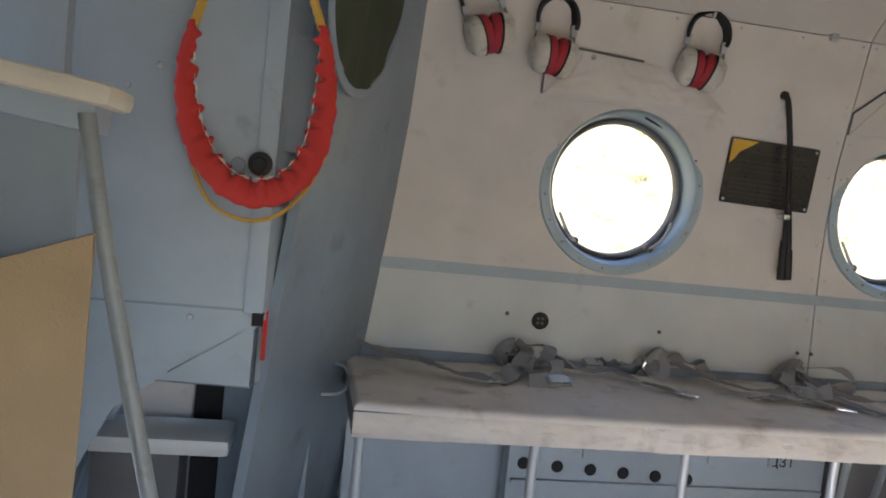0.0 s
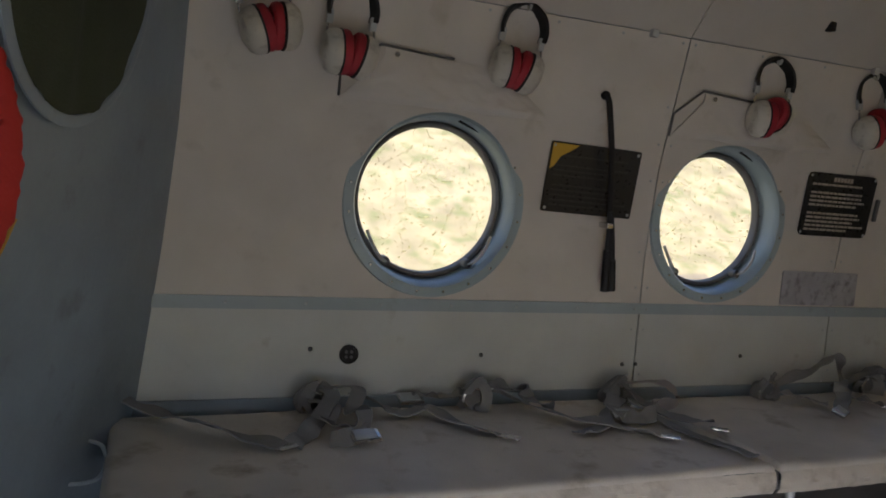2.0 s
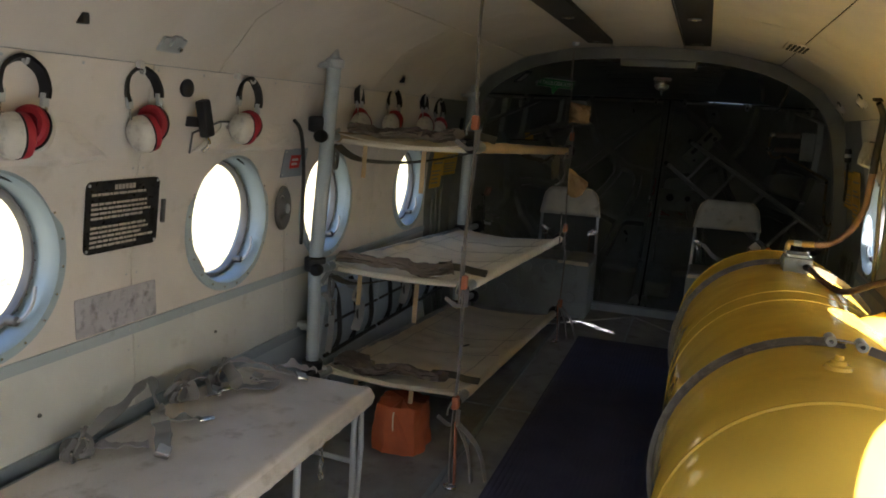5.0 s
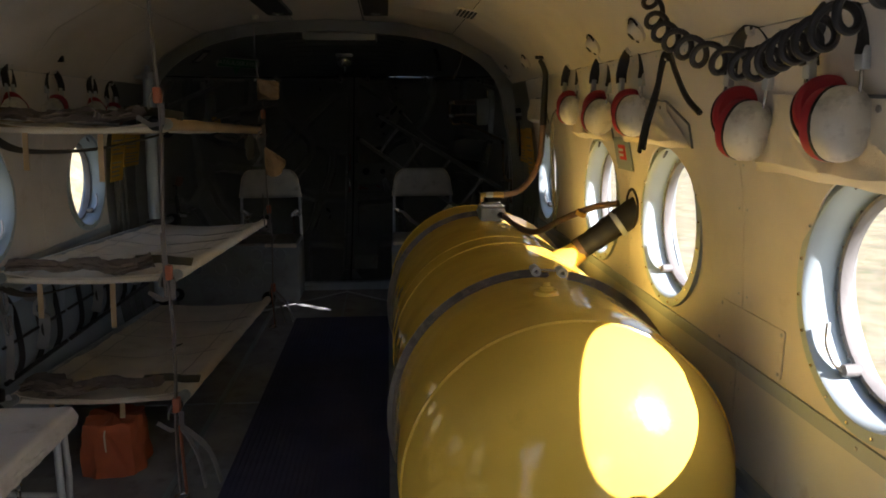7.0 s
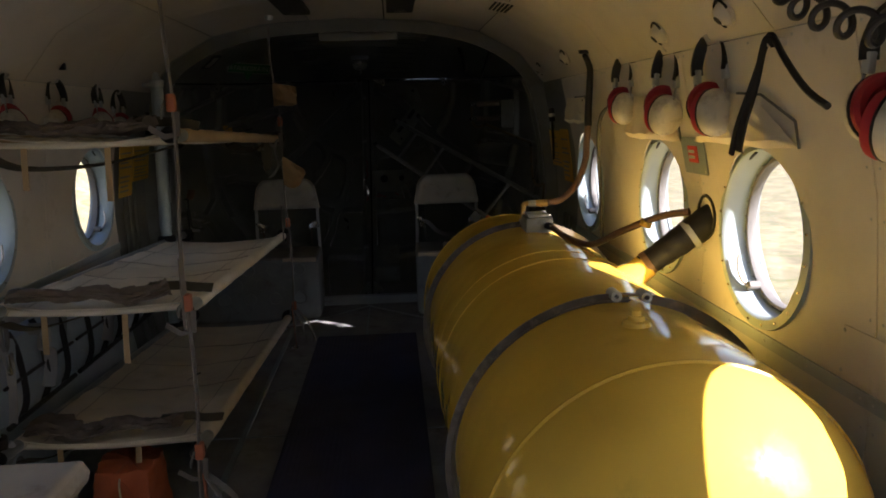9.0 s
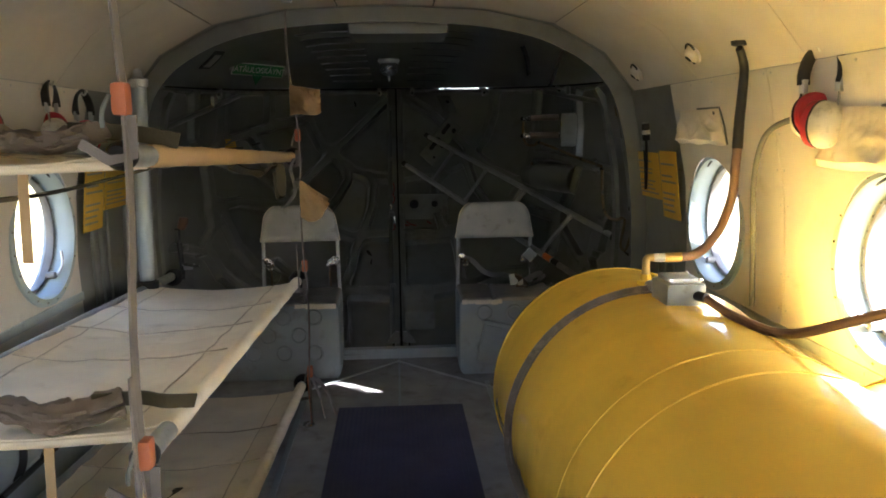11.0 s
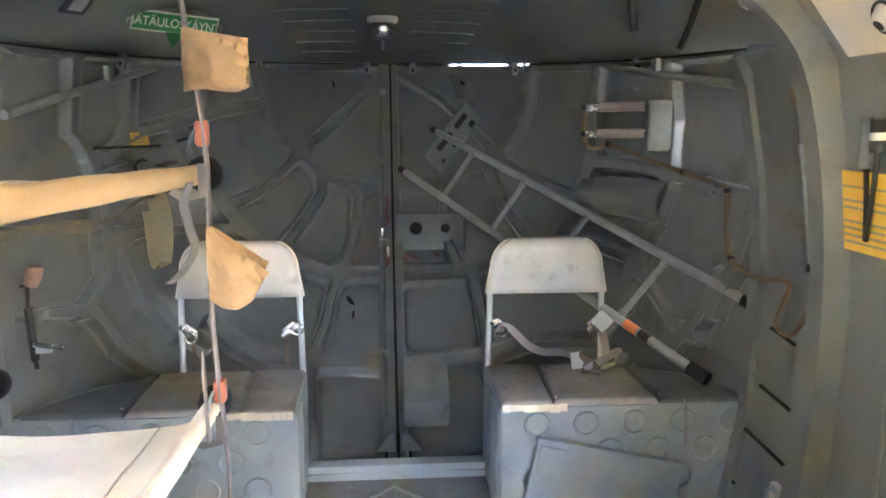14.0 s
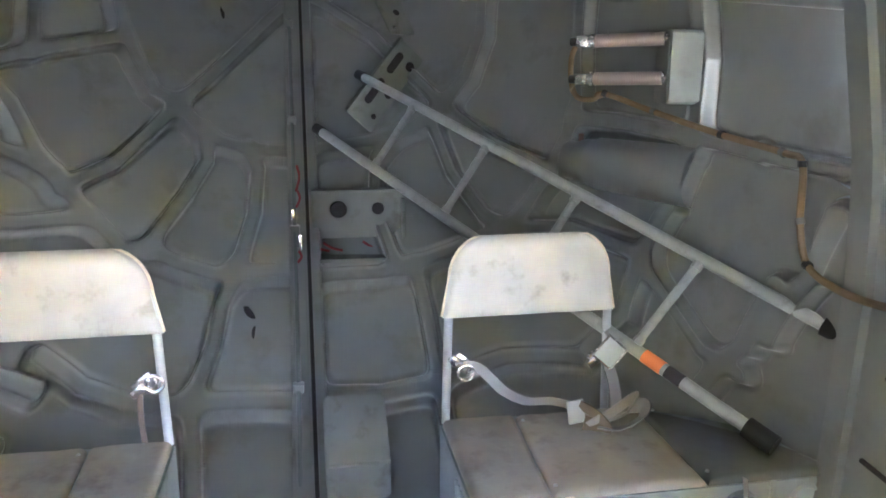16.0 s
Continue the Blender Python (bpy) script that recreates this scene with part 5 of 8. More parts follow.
part("cable", tube(smooth_path(cab, 8), 0.0080, 8), M_WRAP, hose)
for i in (5, 6, 7, 8, 9, 10, 11):
    w = (Vector(cab[i + 1]) - Vector(cab[i])).normalized() * 0.007
    part("tie", tube([Vector(cab[i]) + w, Vector(cab[i]) - w], 0.0105, 8), M_BLACK if i % 2 else M_RUBBER, hose)
part("second_lead", tube(smooth_path([(6.165, -0.795, 1.20), (6.20, -0.79, 1.185), (6.225, -0.80, 1.17), (6.215, -0.83, 1.145), (6.19, -0.88, 1.158)], 6), 0.004, 6), M_WRAP, hose)
drum = thing("door_drum", "grey cylindrical housing on the port rear door", "housing")
g0, g1 = Vector((6.33, -0.835, 0.965)), Vector((5.93, -1.06, 0.955))
GM = Matrix.Translation(g0) @ (g1 - g0).to_track_quat("Z", "Y").to_matrix().to_4x4()
part("housing", lathe([(0.0, 0.0), (0.050, 0.0), (0.058, 0.008), (0.058, 0.055), (0.066, 0.060), (0.070, 0.09), (0.070, 0.11), (0.076, 0.12), (0.082, 0.45)], GM, 32), M_AFT, drum)
part("stud", tube([g0.lerp(g1, 0.10) + Vector((0, 0, 0.055)), g0.lerp(g1, 0.10) + Vector((0, 0, 0.082))], 0.008, 8), M_COPPER, drum)
for a, b in ((Vector((5.52, -1.125, 1.362)), Vector((6.40, -0.955, 1.474))), (Vector((5.60, 1.118, 1.275)), Vector((6.44, 0.915, 1.466)))):
    bar = thing("door_strut", "grey tubular strut under the door edge", "strut", "door struts")
    part("tube", tube([a, b], 0.0145, 12), M_AFT, bar)
    part("end", tube([a - (b - a).normalized() * 0.02, a], 0.0165, 12), M_AFTM, bar)
    c = a.lerp(b, 0.62)
    part("bracket", B((c.x - 0.03, c.y - 0.01, c.z - 0.01), (c.x + 0.03, c.y + 0.01, c.z + 0.055), 0.004), M_AFT, bar)


def on_leaf(y, z, off):
    """A frame on the starboard door's inner face: x along it, z out of it."""
    e = 0.01
    tx = Vector((door_x(y - e, z) - door_x(y + e, z), -2 * e, 0)).normalized()
    up = Vector((door_x(y, z + e) - door_x(y, z - e), 0, 2 * e)).normalized()
    nn = up.cross(tx).normalized()
    if nn.x > 0:
        nn = -nn
    uy = nn.cross(tx)
    return Matrix.Translation(Vector((door_x(y, z), y + seam_shift(y), z)) + nn * off) @ Matrix((tx, uy, nn)).transposed().to_4x4()


for y, z, w, h, lean in ((0.300, 1.424, 0.010, 0.030, 0.0), (0.195, 0.455, 0.014, 0.034, 0.5), (0.182, 0.405, 0.007, 0.030, -0.2)):
    chip = thing("paint_chip", "dark chipped patch in the paint of the rear door", "chip", "chips in the rear door paint")
    q = on_leaf(y, z, 0.0305) @ Matrix.Rotation(lean, 4, "Z")
    bm = bmesh.new()
    rim = [q @ Vector((w * math.cos(a) * (0.7 + 0.5 * noise.noise(Vector((a, y * 9, 1)))), h * math.sin(a) * (0.8 + 0.4 * noise.noise(Vector((a, z * 9, 4)))), 0)) for a in steps(0, 2 * math.pi, 14)[:-1]]
    fr, bk = [bm.verts.new(p) for p in rim], [bm.verts.new(p + Vector((0.006, 0, 0))) for p in rim]
    bm.faces.new(fr)
    for i in range(len(rim)):
        bm.faces.new((fr[i], bk[i], bk[(i + 1) % len(rim)], fr[(i + 1) % len(rim)]))
    part("patch", bm, M_DARK, chip)
LM = on_leaf(0.972, 1.180, 0.026)
lab = thing("warning_label", "small yellow warning label with dark print on the rear door", "label")
part("plate", B((-0.052, -0.026, -0.006), (0.052, 0.026, 0.001), 0.0005, LM), M_YPLAC, lab)
for i, w in enumerate((0.040, 0.034, 0.042)):
    part("print", B((-w, 0.010 - 0.012 * i, 0.001), (w * 0.8, 0.014 - 0.012 * i, 0.0018), 0, LM), M_SEAT, lab)
HM = on_leaf(0.965, 1.075, 0.035)
spring = thing("spring_hook", "dark coiled spring hook on the rear door", "hook")
coilp = []
for i in range(60):
    a = radians(60 + 240 * i / 59)
    c = Vector((0.045 * math.cos(a), 0.026 * math.sin(a), 0))
    ph = i * 1.3
    coilp.append(HM @ (c + Vector((c.x, c.y, 0)).normalized() * 0.006 * math.cos(ph) + Vector((0, 0, 0.006 * math.sin(ph)))))
part("coil", tube(coilp, 0.0028, 6), M_BLACK, spring)
part("mount", B((-0.008, -0.014, -0.03), (0.02, 0.014, -0.004), 0.003, HM), M_AFT, spring)
rods = thing("door_rod", "thin dark operating rod in clips on the rear door", "rod")
part("rod", tube([on_leaf(1.055, 1.155, 0.03).translation, on_leaf(0.93, 1.150, 0.035).translation], 0.005, 8), M_BLACK, rods)
part("handle", tube([on_leaf(1.04, 1.085, 0.035).translation, on_leaf(1.0, 1.10, 0.035).translation], 0.009, 8), M_AFT, rods)
for y in (1.05, 1.0, 0.94):
    part("clip", B((-0.012, -0.010, -0.015), (0.012, 0.010, 0.006), 0.003, on_leaf(y, 1.153, 0.025)), M_AFT, rods)
part("toggle", tube([on_leaf(0.885, 1.165, 0.03).translation, on_leaf(0.86, 1.172, 0.04).translation], 0.006, 8), M_BLACK, rods)
ext = thing("door_handle_rod", "black handle with an orange grip beside the starboard locker", "handle")
part("rod", tube([(5.47, 1.048, 0.775), (5.47, 1.052, 0.70)], 0.006, 10), M_BLACK, ext)
part("barrel", tube([(5.47, 1.051, 0.71), (5.47, 1.043, 0.55)], 0.012, 12), M_BLACK, ext)
part("fork", tube([(5.47, 1.044, 0.56), (5.47, 1.040, 0.525)], 0.007, 8), M_BLACK, ext)
part("grip", sweep(bmesh.new(), smooth_path([(5.47, 1.022, 0.835), (5.47, 1.026, 0.81), (5.47, 1.040, 0.778)], 6), lambda f: circle(0.012 + 0.012 * math.sin(math.pi * (0.75 - 0.6 * f)), 12)), M_COPPER, ext, "brown wooden grip")
part("cross_pin", tube([(5.47, 1.068, 0.776), (5.46, 1.022, 0.782)], 0.005, 8), M_BLACK, ext)
part("latch", tube(smooth_path([(5.465, 1.040, 0.600), (5.455, 1.0, 0.598), (5.45, 0.955, 0.594)]), 0.008, 8), M_STEEL, ext)
part("latch_plate", B((5.455, 0.99, 0.575), (5.468, 1.035, 0.600), 0.003), M_ALU, ext)
part("mount", B((5.475, 1.03, 0.66), (5.56, 1.06, 0.69), 0.003), M_AFT, ext)

# slit of daylight above the port door: the seal stops short there
solo("door_seal_outer", sweep(bmesh.new(), [Vector((door_x(abs(y), dtop(y)) - 0.022, y + seam_shift(y), dtop(y) + 0.003)) for y in steps(-1.0, -0.68, 16)], [(-0.006, -0.010), (0.006, -0.010), (0.006, 0.006), (-0.006, 0.006)]), M_DARK, "black rubber seal at the port end of the rear doors", "seal", kind="structure")
solo("door_seal", sweep(bmesh.new(), [Vector((door_x(abs(y), dtop(y)) - 0.022, y + seam_shift(y), dtop(y) + 0.003)) for y in steps(-0.30, 1.0, 40)], [(-0.006, -0.010), (0.006, -0.010), (0.006, 0.006), (-0.006, 0.006)]), M_DARK, "black rubber seal along the top of the rear doors", "seal", kind="structure")


# ---- yellow tank ----
TY, TZ, TR = -0.715, 0.42, 0.385
tank = thing("fuel_tank", "long glossy yellow cylindrical fuel tank strapped along the cabin floor", "tank")
TX = Matrix.Translation((0, TY, TZ)) @ Matrix.Rotation(radians(90), 4, "Y")
prof = [(TR * math.sin(a) ** (2 / 2.3), 2.05 - 0.33 * math.cos(a) ** (2 / 2.3)) for a in steps(0, math.pi / 2 - 0.001, 20)]
prof += [(TR, x) for x in steps(2.08, 3.96, 90)] + [(TR * math.cos(a), 3.98 + 0.20 * math.sin(a)) for a in steps(0, math.pi / 2, 10)]
bm = lathe(prof, TX, 160)
for v in bm.verts:
    n = noise.noise(v.co * 3.1) + 0.5 * noise.noise(v.co * 7.0) + 0.45 * max(0.0, noise.noise(Vector((v.co.x * 19, v.co.y * 9, v.co.z * 9)))) * (v.co.x > 2.0)
    d = Vector((0, v.co.y - TY, v.co.z - TZ))
    if d.length > 0.05:
        v.co += d.normalized() * 0.0022 * n
part("shell", bm, M_YELLOW, tank)
for x, r0, w in ((1.96, TR * 0.978, 0.0035), (2.92, TR, 0.002), (3.06, TR, 0.002), (3.97, TR, 0.0035)):
    part("weld_bead", lathe([(r0 - 0.005, x - 0.008), (r0 + w, x - 0.003), (r0 + w, x + 0.003), (r0 - 0.002, x + 0.008)], TX, 72), M_YELLOW, tank)


def ring_at(x, r, a0, a1, n=40):
    return [Vector((x, TY + r * math.sin(a), TZ + r * math.cos(a))) for a in steps(radians(a0), radians(a1), n)]


for x in (2.37, 3.60):
    st = part("strap", strap(ring_at(x, TR + 0.005, 200, -4), 0.034, 0.004, (1, 0, 0)), M_STRAP, tank, "worn dark steel strap")
    for o in (-0.015, 0.015):
        part("raised_edge", tube(ring_at(x + o, TR + 0.008, 200, -4), 0.0022, 6), M_STRAP, st)
    part("strap_tail", strap(ring_at(x, TR + 0.005, -12, -110), 0.034, 0.004, (1, 0, 0)), M_STRAP, st)
    for a in (-9, 1):
        c = ring_at(x, TR + 0.018, a, a, 1)[0]
        part("buckle", lathe([(0.013, -0.022), (0.013, 0.022), (0.006, 0.022), (0.006, -0.022)], Matrix.Translation(c) @ Matrix.Rotation(radians(90), 4, "Y"), 16, closed=True), M_ALU, st, "worn steel barrel buckle")
    part("bolt", tube(ring_at(x, TR + 0.017, -9, 1, 4), 0.005, 8), M_STEEL, st)
part("drain_plug", lathe([(0.0, 0.030), (0.009, 0.030), (0.010, 0.020), (0.017, 0.019), (0.018, 0.010), (0.028, 0.007), (0.031, -0.002)], Matrix.Translation((2.18, -0.70, TZ + TR)), 24), M_YELLOW, tank)
for x in (2.1, 3.9):
    part("cradle", B((x - 0.06, -1.02, 0.0), (x + 0.06, -0.41, 0.12), 0.008), M_BLUE, tank, "dark blue-grey cradle")
part("elbow", tube(smooth_path([(3.718, -0.729, TZ + TR - 0.01), (3.718, -0.729, 0.864), (3.718, -0.731, 0.876), (3.717, -0.740, 0.881), (3.716, -0.762, 0.881)]), 0.0110, 14), M_BRASS, tank, "brass elbow")
part("nut", tube([(3.716, -0.750, 0.881), (3.712, -0.780, 0.881)], 0.0135, 6), M_ALU, tank)
part("ferrule", tube([(3.712, -0.780, 0.881), (3.706, -0.825, 0.882)], 0.0140, 16), M_BRASS, tank, "brass hose ferrule")
part("nut", lathe([(0.024, 0), (0.024, 0.010), (0.016, 0.012), (0.015, 0.030)], Matrix.Translation((3.718, -0.729, TZ + TR)), 6), M_YELLOW, tank)
vb = part("valve_box", B((3.45, -0.795, TZ + TR - 0.004), (3.57, -0.695, TZ + TR + 0.052), 0.008), M_LADDER, tank, "grey cast metal valve box")
part("lid", B((3.462, -0.783, TZ + TR + 0.052), (3.558, -0.707, TZ + TR + 0.064), 0.004), M_ALU, vb)
for q in ((3.462, -0.783), (3.558, -0.783), (3.462, -0.707), (3.558, -0.707)):
    part("screw", lathe([(0.006, 0), (0.005, 0.004), (0, 0.005)], Matrix.Translation((q[0], q[1], TZ + TR + 0.060)), 8), M_STEEL, vb)
part("gland", tube([(3.46, -0.77, TZ + TR + 0.022), (3.425, -0.785, TZ + TR + 0.022)], 0.013, 12), M_BLACK, vb)
part("filler_neck", lathe([(0.056, -0.06), (0.050, 0.0), (0.040, 0.03), (0.039, 0.060)], Matrix.Translation((2.90, -0.915, 0.742)) @ Matrix.Rotation(radians(52), 4, "X"), 28), M_YELLOW, tank)

hose = thing("vent_hose", "braided brown hose from the tank up to the ceiling", "hose")
part("hose", tube(smooth_path([(3.706, -0.822, 0.882), (3.725, -0.875, 0.888), (3.755, -0.925, 0.914), (3.78, -0.97, 0.964), (3.79, -1.0, 1.04), (3.79, -1.005, 1.105), (3.79, -1.011, 1.20)], 8), 0.0135, 12), M_COPPER, hose)
part("upper_hose", sweep(bmesh.new(), smooth_path([(3.79, -1.010, 1.18), (3.79, -1.012, 1.255), (3.785, -1.015, 1.34), (3.78, -1.015, 1.40), (3.765, -1.0, 1.435), (3.75, -0.985, 1.455)], 8), lambda f: circle(0.0155 - 0.005 * f, 12)), M_BLACK, hose, "black rubber upper hose")
part("collar", lathe([(0.024, 0.0), (0.022, -0.012), (0.014, -0.014)], Matrix.Translation((3.75, -0.985, 1.475)), 18), M_BLACK, hose)
sm = thing("vent_pipe", "thin grey pipe beside the aft window", "pipe")
part("pipe", tube(smooth_path([(3.55, -1.045, 1.26), (3.66, -1.03, 1.22), (3.74, -1.04, 1.10), (3.77, -1.06, 0.9), (3.78, -1.07, 0.72)], 8), 0.008, 10), M_RUBBER, sm)
duct = thing("filler_duct", "thick dark rubber duct from the wall hole to the tank", "duct")
d0, d1 = Vector((2.86, -1.16, 0.925)), Vector((2.900, -0.950, 0.775))
part("duct", sweep(bmesh.new(), smooth_path([d0, d0.lerp(d1, 0.3) + Vector((0, 0.0, 0.004)), d0.lerp(d1, 0.7), d1], 8), lambda f: circle(0.050 - 0.016 * f + 0.0012 * math.sin(40 * f), 28)), M_BLACK, duct)
for f, m in ((0.36, M_ALU), (0.93, M_COPPER)):
    c = d0.lerp(d1, f)
    ax = (d1 - d0).normalized()
    part("clamp", tube([c - ax * 0.009, c + ax * 0.009], 0.053 - 0.016 * f, 28), m, duct, "clamp band")
part("collar", lathe([(0.066, 0.0), (0.065, 0.004), (0.056, 0.005), (0.052, -0.03)], Matrix.Translation((2.86, -wall_y(0.92) + 0.002, 0.925)) @ Matrix.Rotation(radians(-90), 4, "X"), 32), M_BLACK, duct)
cbl = thing("sensor_cable", "brown braided sensor cable from the valve box to the wall", "cable")
part("cable", tube(smooth_path([(3.43, -0.785, 0.825), (3.34, -0.82, 0.80), (3.20, -0.87, 0.795), (3.05, -0.93, 0.86), (2.96, -1.02, 0.915), (2.90, -1.09, 0.935)], 10), 0.011, 10), M_COPPER, cbl)
part("tie", tube([(2.99, -0.985, 0.885), (2.985, -0.99, 0.90)], 0.019, 10), M_ROPE, cbl)

# ---- bench along the starboard wall ----
def bench_z(y):
    return 0.428 - (y - 0.58) * 0.02


bench = thing("bench_seat", "long folding bench with a worn beige vinyl seat pad", "bench")
for x0, x1 in ((-0.025, 1.345), (1.357, 2.53)):
    def pad_top(u, v):
        x, y = x0 + (x1 - x0) * u, 0.58 + 0.48 * v
        e = min(u * (x1 - x0), (1 - u) * (x1 - x0), v * 0.48)
        r = 0.016
        drop = 0 if e > r else r - math.sqrt(max(0, r * r - (r - e) ** 2))
        sag = 0.006 * noise.noise(Vector((x * 3, y * 4, 1))) + 0.003 * noise.noise(Vector((x * 11, y * 9, 3)))
        return (x, y, bench_z(y) - drop + sag)
    nx = int((x1 - x0) * 60)
    us = sorted({*steps(0, 1, nx), 0.002, 0.005, 0.009, 0.991, 0.995, 0.998})
    vs = sorted({*steps(0, 1, 40), 0.003, 0.008, 0.015})
    bm = sheet(pad_top, us, vs)
    part("seat_pad", bm, M_BENCH, bench)

    def pad_front(u, v):
        x = x0 + (x1 - x0) * u
        w = 0.004 * noise.noise(Vector((x * 26, v * 7, 5))) + 0.003 * noise.noise(Vector((x * 60, v * 15, 8)))
        return (x, 0.58 - 0.008 * math.sin(math.pi * v) - w, 0.412 - 0.052 * v + 0.002 * noise.noise(Vector((x * 5, v, 2))))
    part("front_roll", sheet(pad_front, steps(0, 1, nx * 2), steps(0, 1, 8)), M_BENCHE, bench, "wrinkled pale vinyl front edge")
    part("pan", B((x0 + 0.004, 0.59, 0.365), (x1 - 0.004, 1.05, 0.385), 0), M_ALU, bench)
    part("side_cheek", B((x0 + 0.001, 0.585, 0.36), (x0 + 0.004, 1.05, 0.412), 0), M_RUBBER, bench)
    part("side_cheek", B((x1 - 0.003, 0.582, 0.362), (x1 - 0.0005, 1.05, 0.416), 0), M_BENCH, bench)
for x in (-0.005, 0.36, 0.70, 1.06, 1.42, 2.08, 2.45):
    leg = part("leg", tube(smooth_path([(x, 0.60, 0.37), (x, 0.602, 0.25), (x + 0.005, 0.605, 0.03), (x + 0.005, 0.62, 0.0)], 6), 0.0105, 12), M_ALU, bench, "thin silver tube leg")
for x in (1.10, 1.20):
    part("brace", tube([(x, 0.61, 0.36), (x + 0.30, 1.0, 0.05)], 0.009, 10), M_ALU, bench)
part("stay", tube([(2.49, 0.61, 0.17), (2.49, 1.05, 0.19)], 0.009, 10), M_ALU, bench)
part("stay", tube([(2.495, 0.60, 0.37), (2.505, 0.60, 0.22), (2.505, 0.61, 0.02)], 0.009, 10), M_ALU, bench)
part("rear_tube", tube([(-0.02, 1.085, 0.392), (2.50, 1.085, 0.392)], 0.014, 10), M_BLUE, bench)
chain = thing("snap_chain", "small steel snap hook and chain hanging under the bench", "chain")
for i in range(5):
    z = 0.335 - 0.022 * i
    part("link", tube([(2.22 + 0.007 * math.cos(q) * (i % 2), 0.60 + 0.007 * math.cos(q) * (1 - i % 2), z + 0.013 * math.sin(q)) for q in steps(0, 2 * math.pi, 10)[:-1]], 0.0025, 6, closed=True), M_STEEL, chain)

# lower wall behind the bench: ribbed box with a row of lightening holes
lowbox = thing("underseat_duct", "pale blue sheet metal duct with a row of round holes", "duct", kind="structure")
part("body", B((0.42, 0.99, 0.0), (1.34, 1.05, 0.37), 0.006), M_BLUEL, lowbox)
for i in range(6):
    x = 0.462 + 0.093 * i
    part("hole", lathe([(0.0165, 0.0), (0.016, 0.002), (0.0, 0.002)], Matrix.Translation((x, 0.9885, 0.178 - 0.005 * i)) @ Matrix.Rotation(radians(90), 4, "X"), 20), M_DARK, lowbox)
part("flange", B((0.43, 0.975, 0.128), (1.33, 0.988, 0.138), 0.002), M_BLUEL, lowbox)
for x in (0.62, 0.80, 0.98, 1.16):
    part("rib", B((x, 0.982, 0.20), (x + 0.012, 0.992, 0.36), 0.003), M_BLUEL, lowbox)
text_on("\u0426\u0417\u0422", 0.04, M_BLACK, lowbox, Matrix.Translation((1.205, 0.9885, 0.213)) @ Matrix.Rotation(radians(90), 4, "X"), "stencil")
bmo = B((1.38, 0.95, 0.0), (2.30, 1.06, 0.36), 0.01)
solo("underseat_locker", bmo, M_RUBBER, "dark grey locker panel under the bench", "locker")


# ---- seat belts on the bench ----
def ribbon(pts, w=0.044, twist=0.5, seed=1, th=0.003):
    """A crumpled webbing strap: it rolls and kinks as it runs along the points (x, y, height over the bench)."""
    rnd = random.Random(seed)
    ph, f1, f2 = rnd.random() * 9, 5 + 5 * rnd.random(), 13 + 9 * rnd.random()
    path = smooth_path([(x, y, bench_z(y) + 0.006 + h) for x, y, h in pts], 9)
    path = [p + Vector((0, 0, abs(0.006 * noise.noise(Vector((i * 0.35, seed, ph)))))) for i, p in enumerate(path)]

    def ring(t):
        a = twist * (0.6 * math.sin(f1 * t + ph) + 0.4 * math.sin(f2 * t + 2 * ph))
        k = 1 - 0.22 * abs(math.sin(f2 * t * 0.6 + ph))
        c, q = math.cos(a), math.sin(a)
        return [(k * u * c - v * q, k * u * q + v * c + abs(k * u * q)) for u, v in ((-w / 2, -th / 2), (w / 2, -th / 2), (w / 2, th / 2), (-w / 2, th / 2))]
    return sweep(bmesh.new(), path, ring, up=(0, 0.2, 1))


def belt(x, y, runs, buckles, tongues, seed, label="crumpled grey webbing seat belt with steel buckle on the bench"):
    """A belt thrown from its anchor drum at the wall; runs are (shade, points)."""
    b = thing("seat_belt", label, "belt", "bench seat belts")
    rnd = random.Random(seed)
    for i, (mat, w, twist, pts) in enumerate(runs):
        part("webbing", ribbon(pts, w, twist, seed * 7 + i), mat, b)
    q = Matrix.Translation((x, y, bench_z(y) + 0.022)) @ Matrix.Rotation(radians(80), 4, "X")
    drum = part("anchor", lathe([(0.012, -0.024), (0.026, -0.02), (0.028, 0.0), (0.026, 0.016), (0.010, 0.020), (0, 0.020)], q, 18), M_RUBBER, b, "dark anchor drum")
    part("ring", tube([(x + 0.030 * math.cos(a), y - 0.020, bench_z(y) + 0.026 + 0.026 * math.sin(a)) for a in steps(0, 2 * math.pi, 16)[:-1]], 0.0035, 8, closed=True), M_STEEL, drum)
    for k in range(3):
        a0 = rnd.random() * 6
        part("loop", strap([(x + (0.036 - 0.004 * k) * math.cos(a), y - 0.012 - 0.008 * k + 0.01 * math.sin(2 * a), bench_z(y) + 0.034 + (0.030 + 0.004 * k) * math.sin(a)) for a in steps(a0, a0 + 4.4, 14)], 0.030, 0.003, (0, 1, 0)), M_BELT, b)
    for bx, by, yaw in buckles:
        q = Matrix.Translation((bx, by, bench_z(by) + 0.020)) @ Matrix.Rotation(radians(yaw), 4, "Z") @ Matrix.Rotation(radians(18), 4, "X")
        bk = part("buckle", B((-0.032, -0.018, -0.008), (0.032, 0.018, 0.003), 0.004, q), M_STEEL, b, "bright steel buckle")
        part("lever", B((-0.028, -0.016, 0.0035), (0.022, 0.016, 0.0065), 0.0015, q), M_ALU, bk)
    for bx, by, yaw in tongues:
        q = Matrix.Translation((bx, by, bench_z(by) + 0.010)) @ Matrix.Rotation(radians(yaw), 4, "Z")
        part("tongue", B((-0.022, -0.012, -0.002), (0.022, 0.012, 0.002), 0.0015, q), M_STEEL, b)
    return b


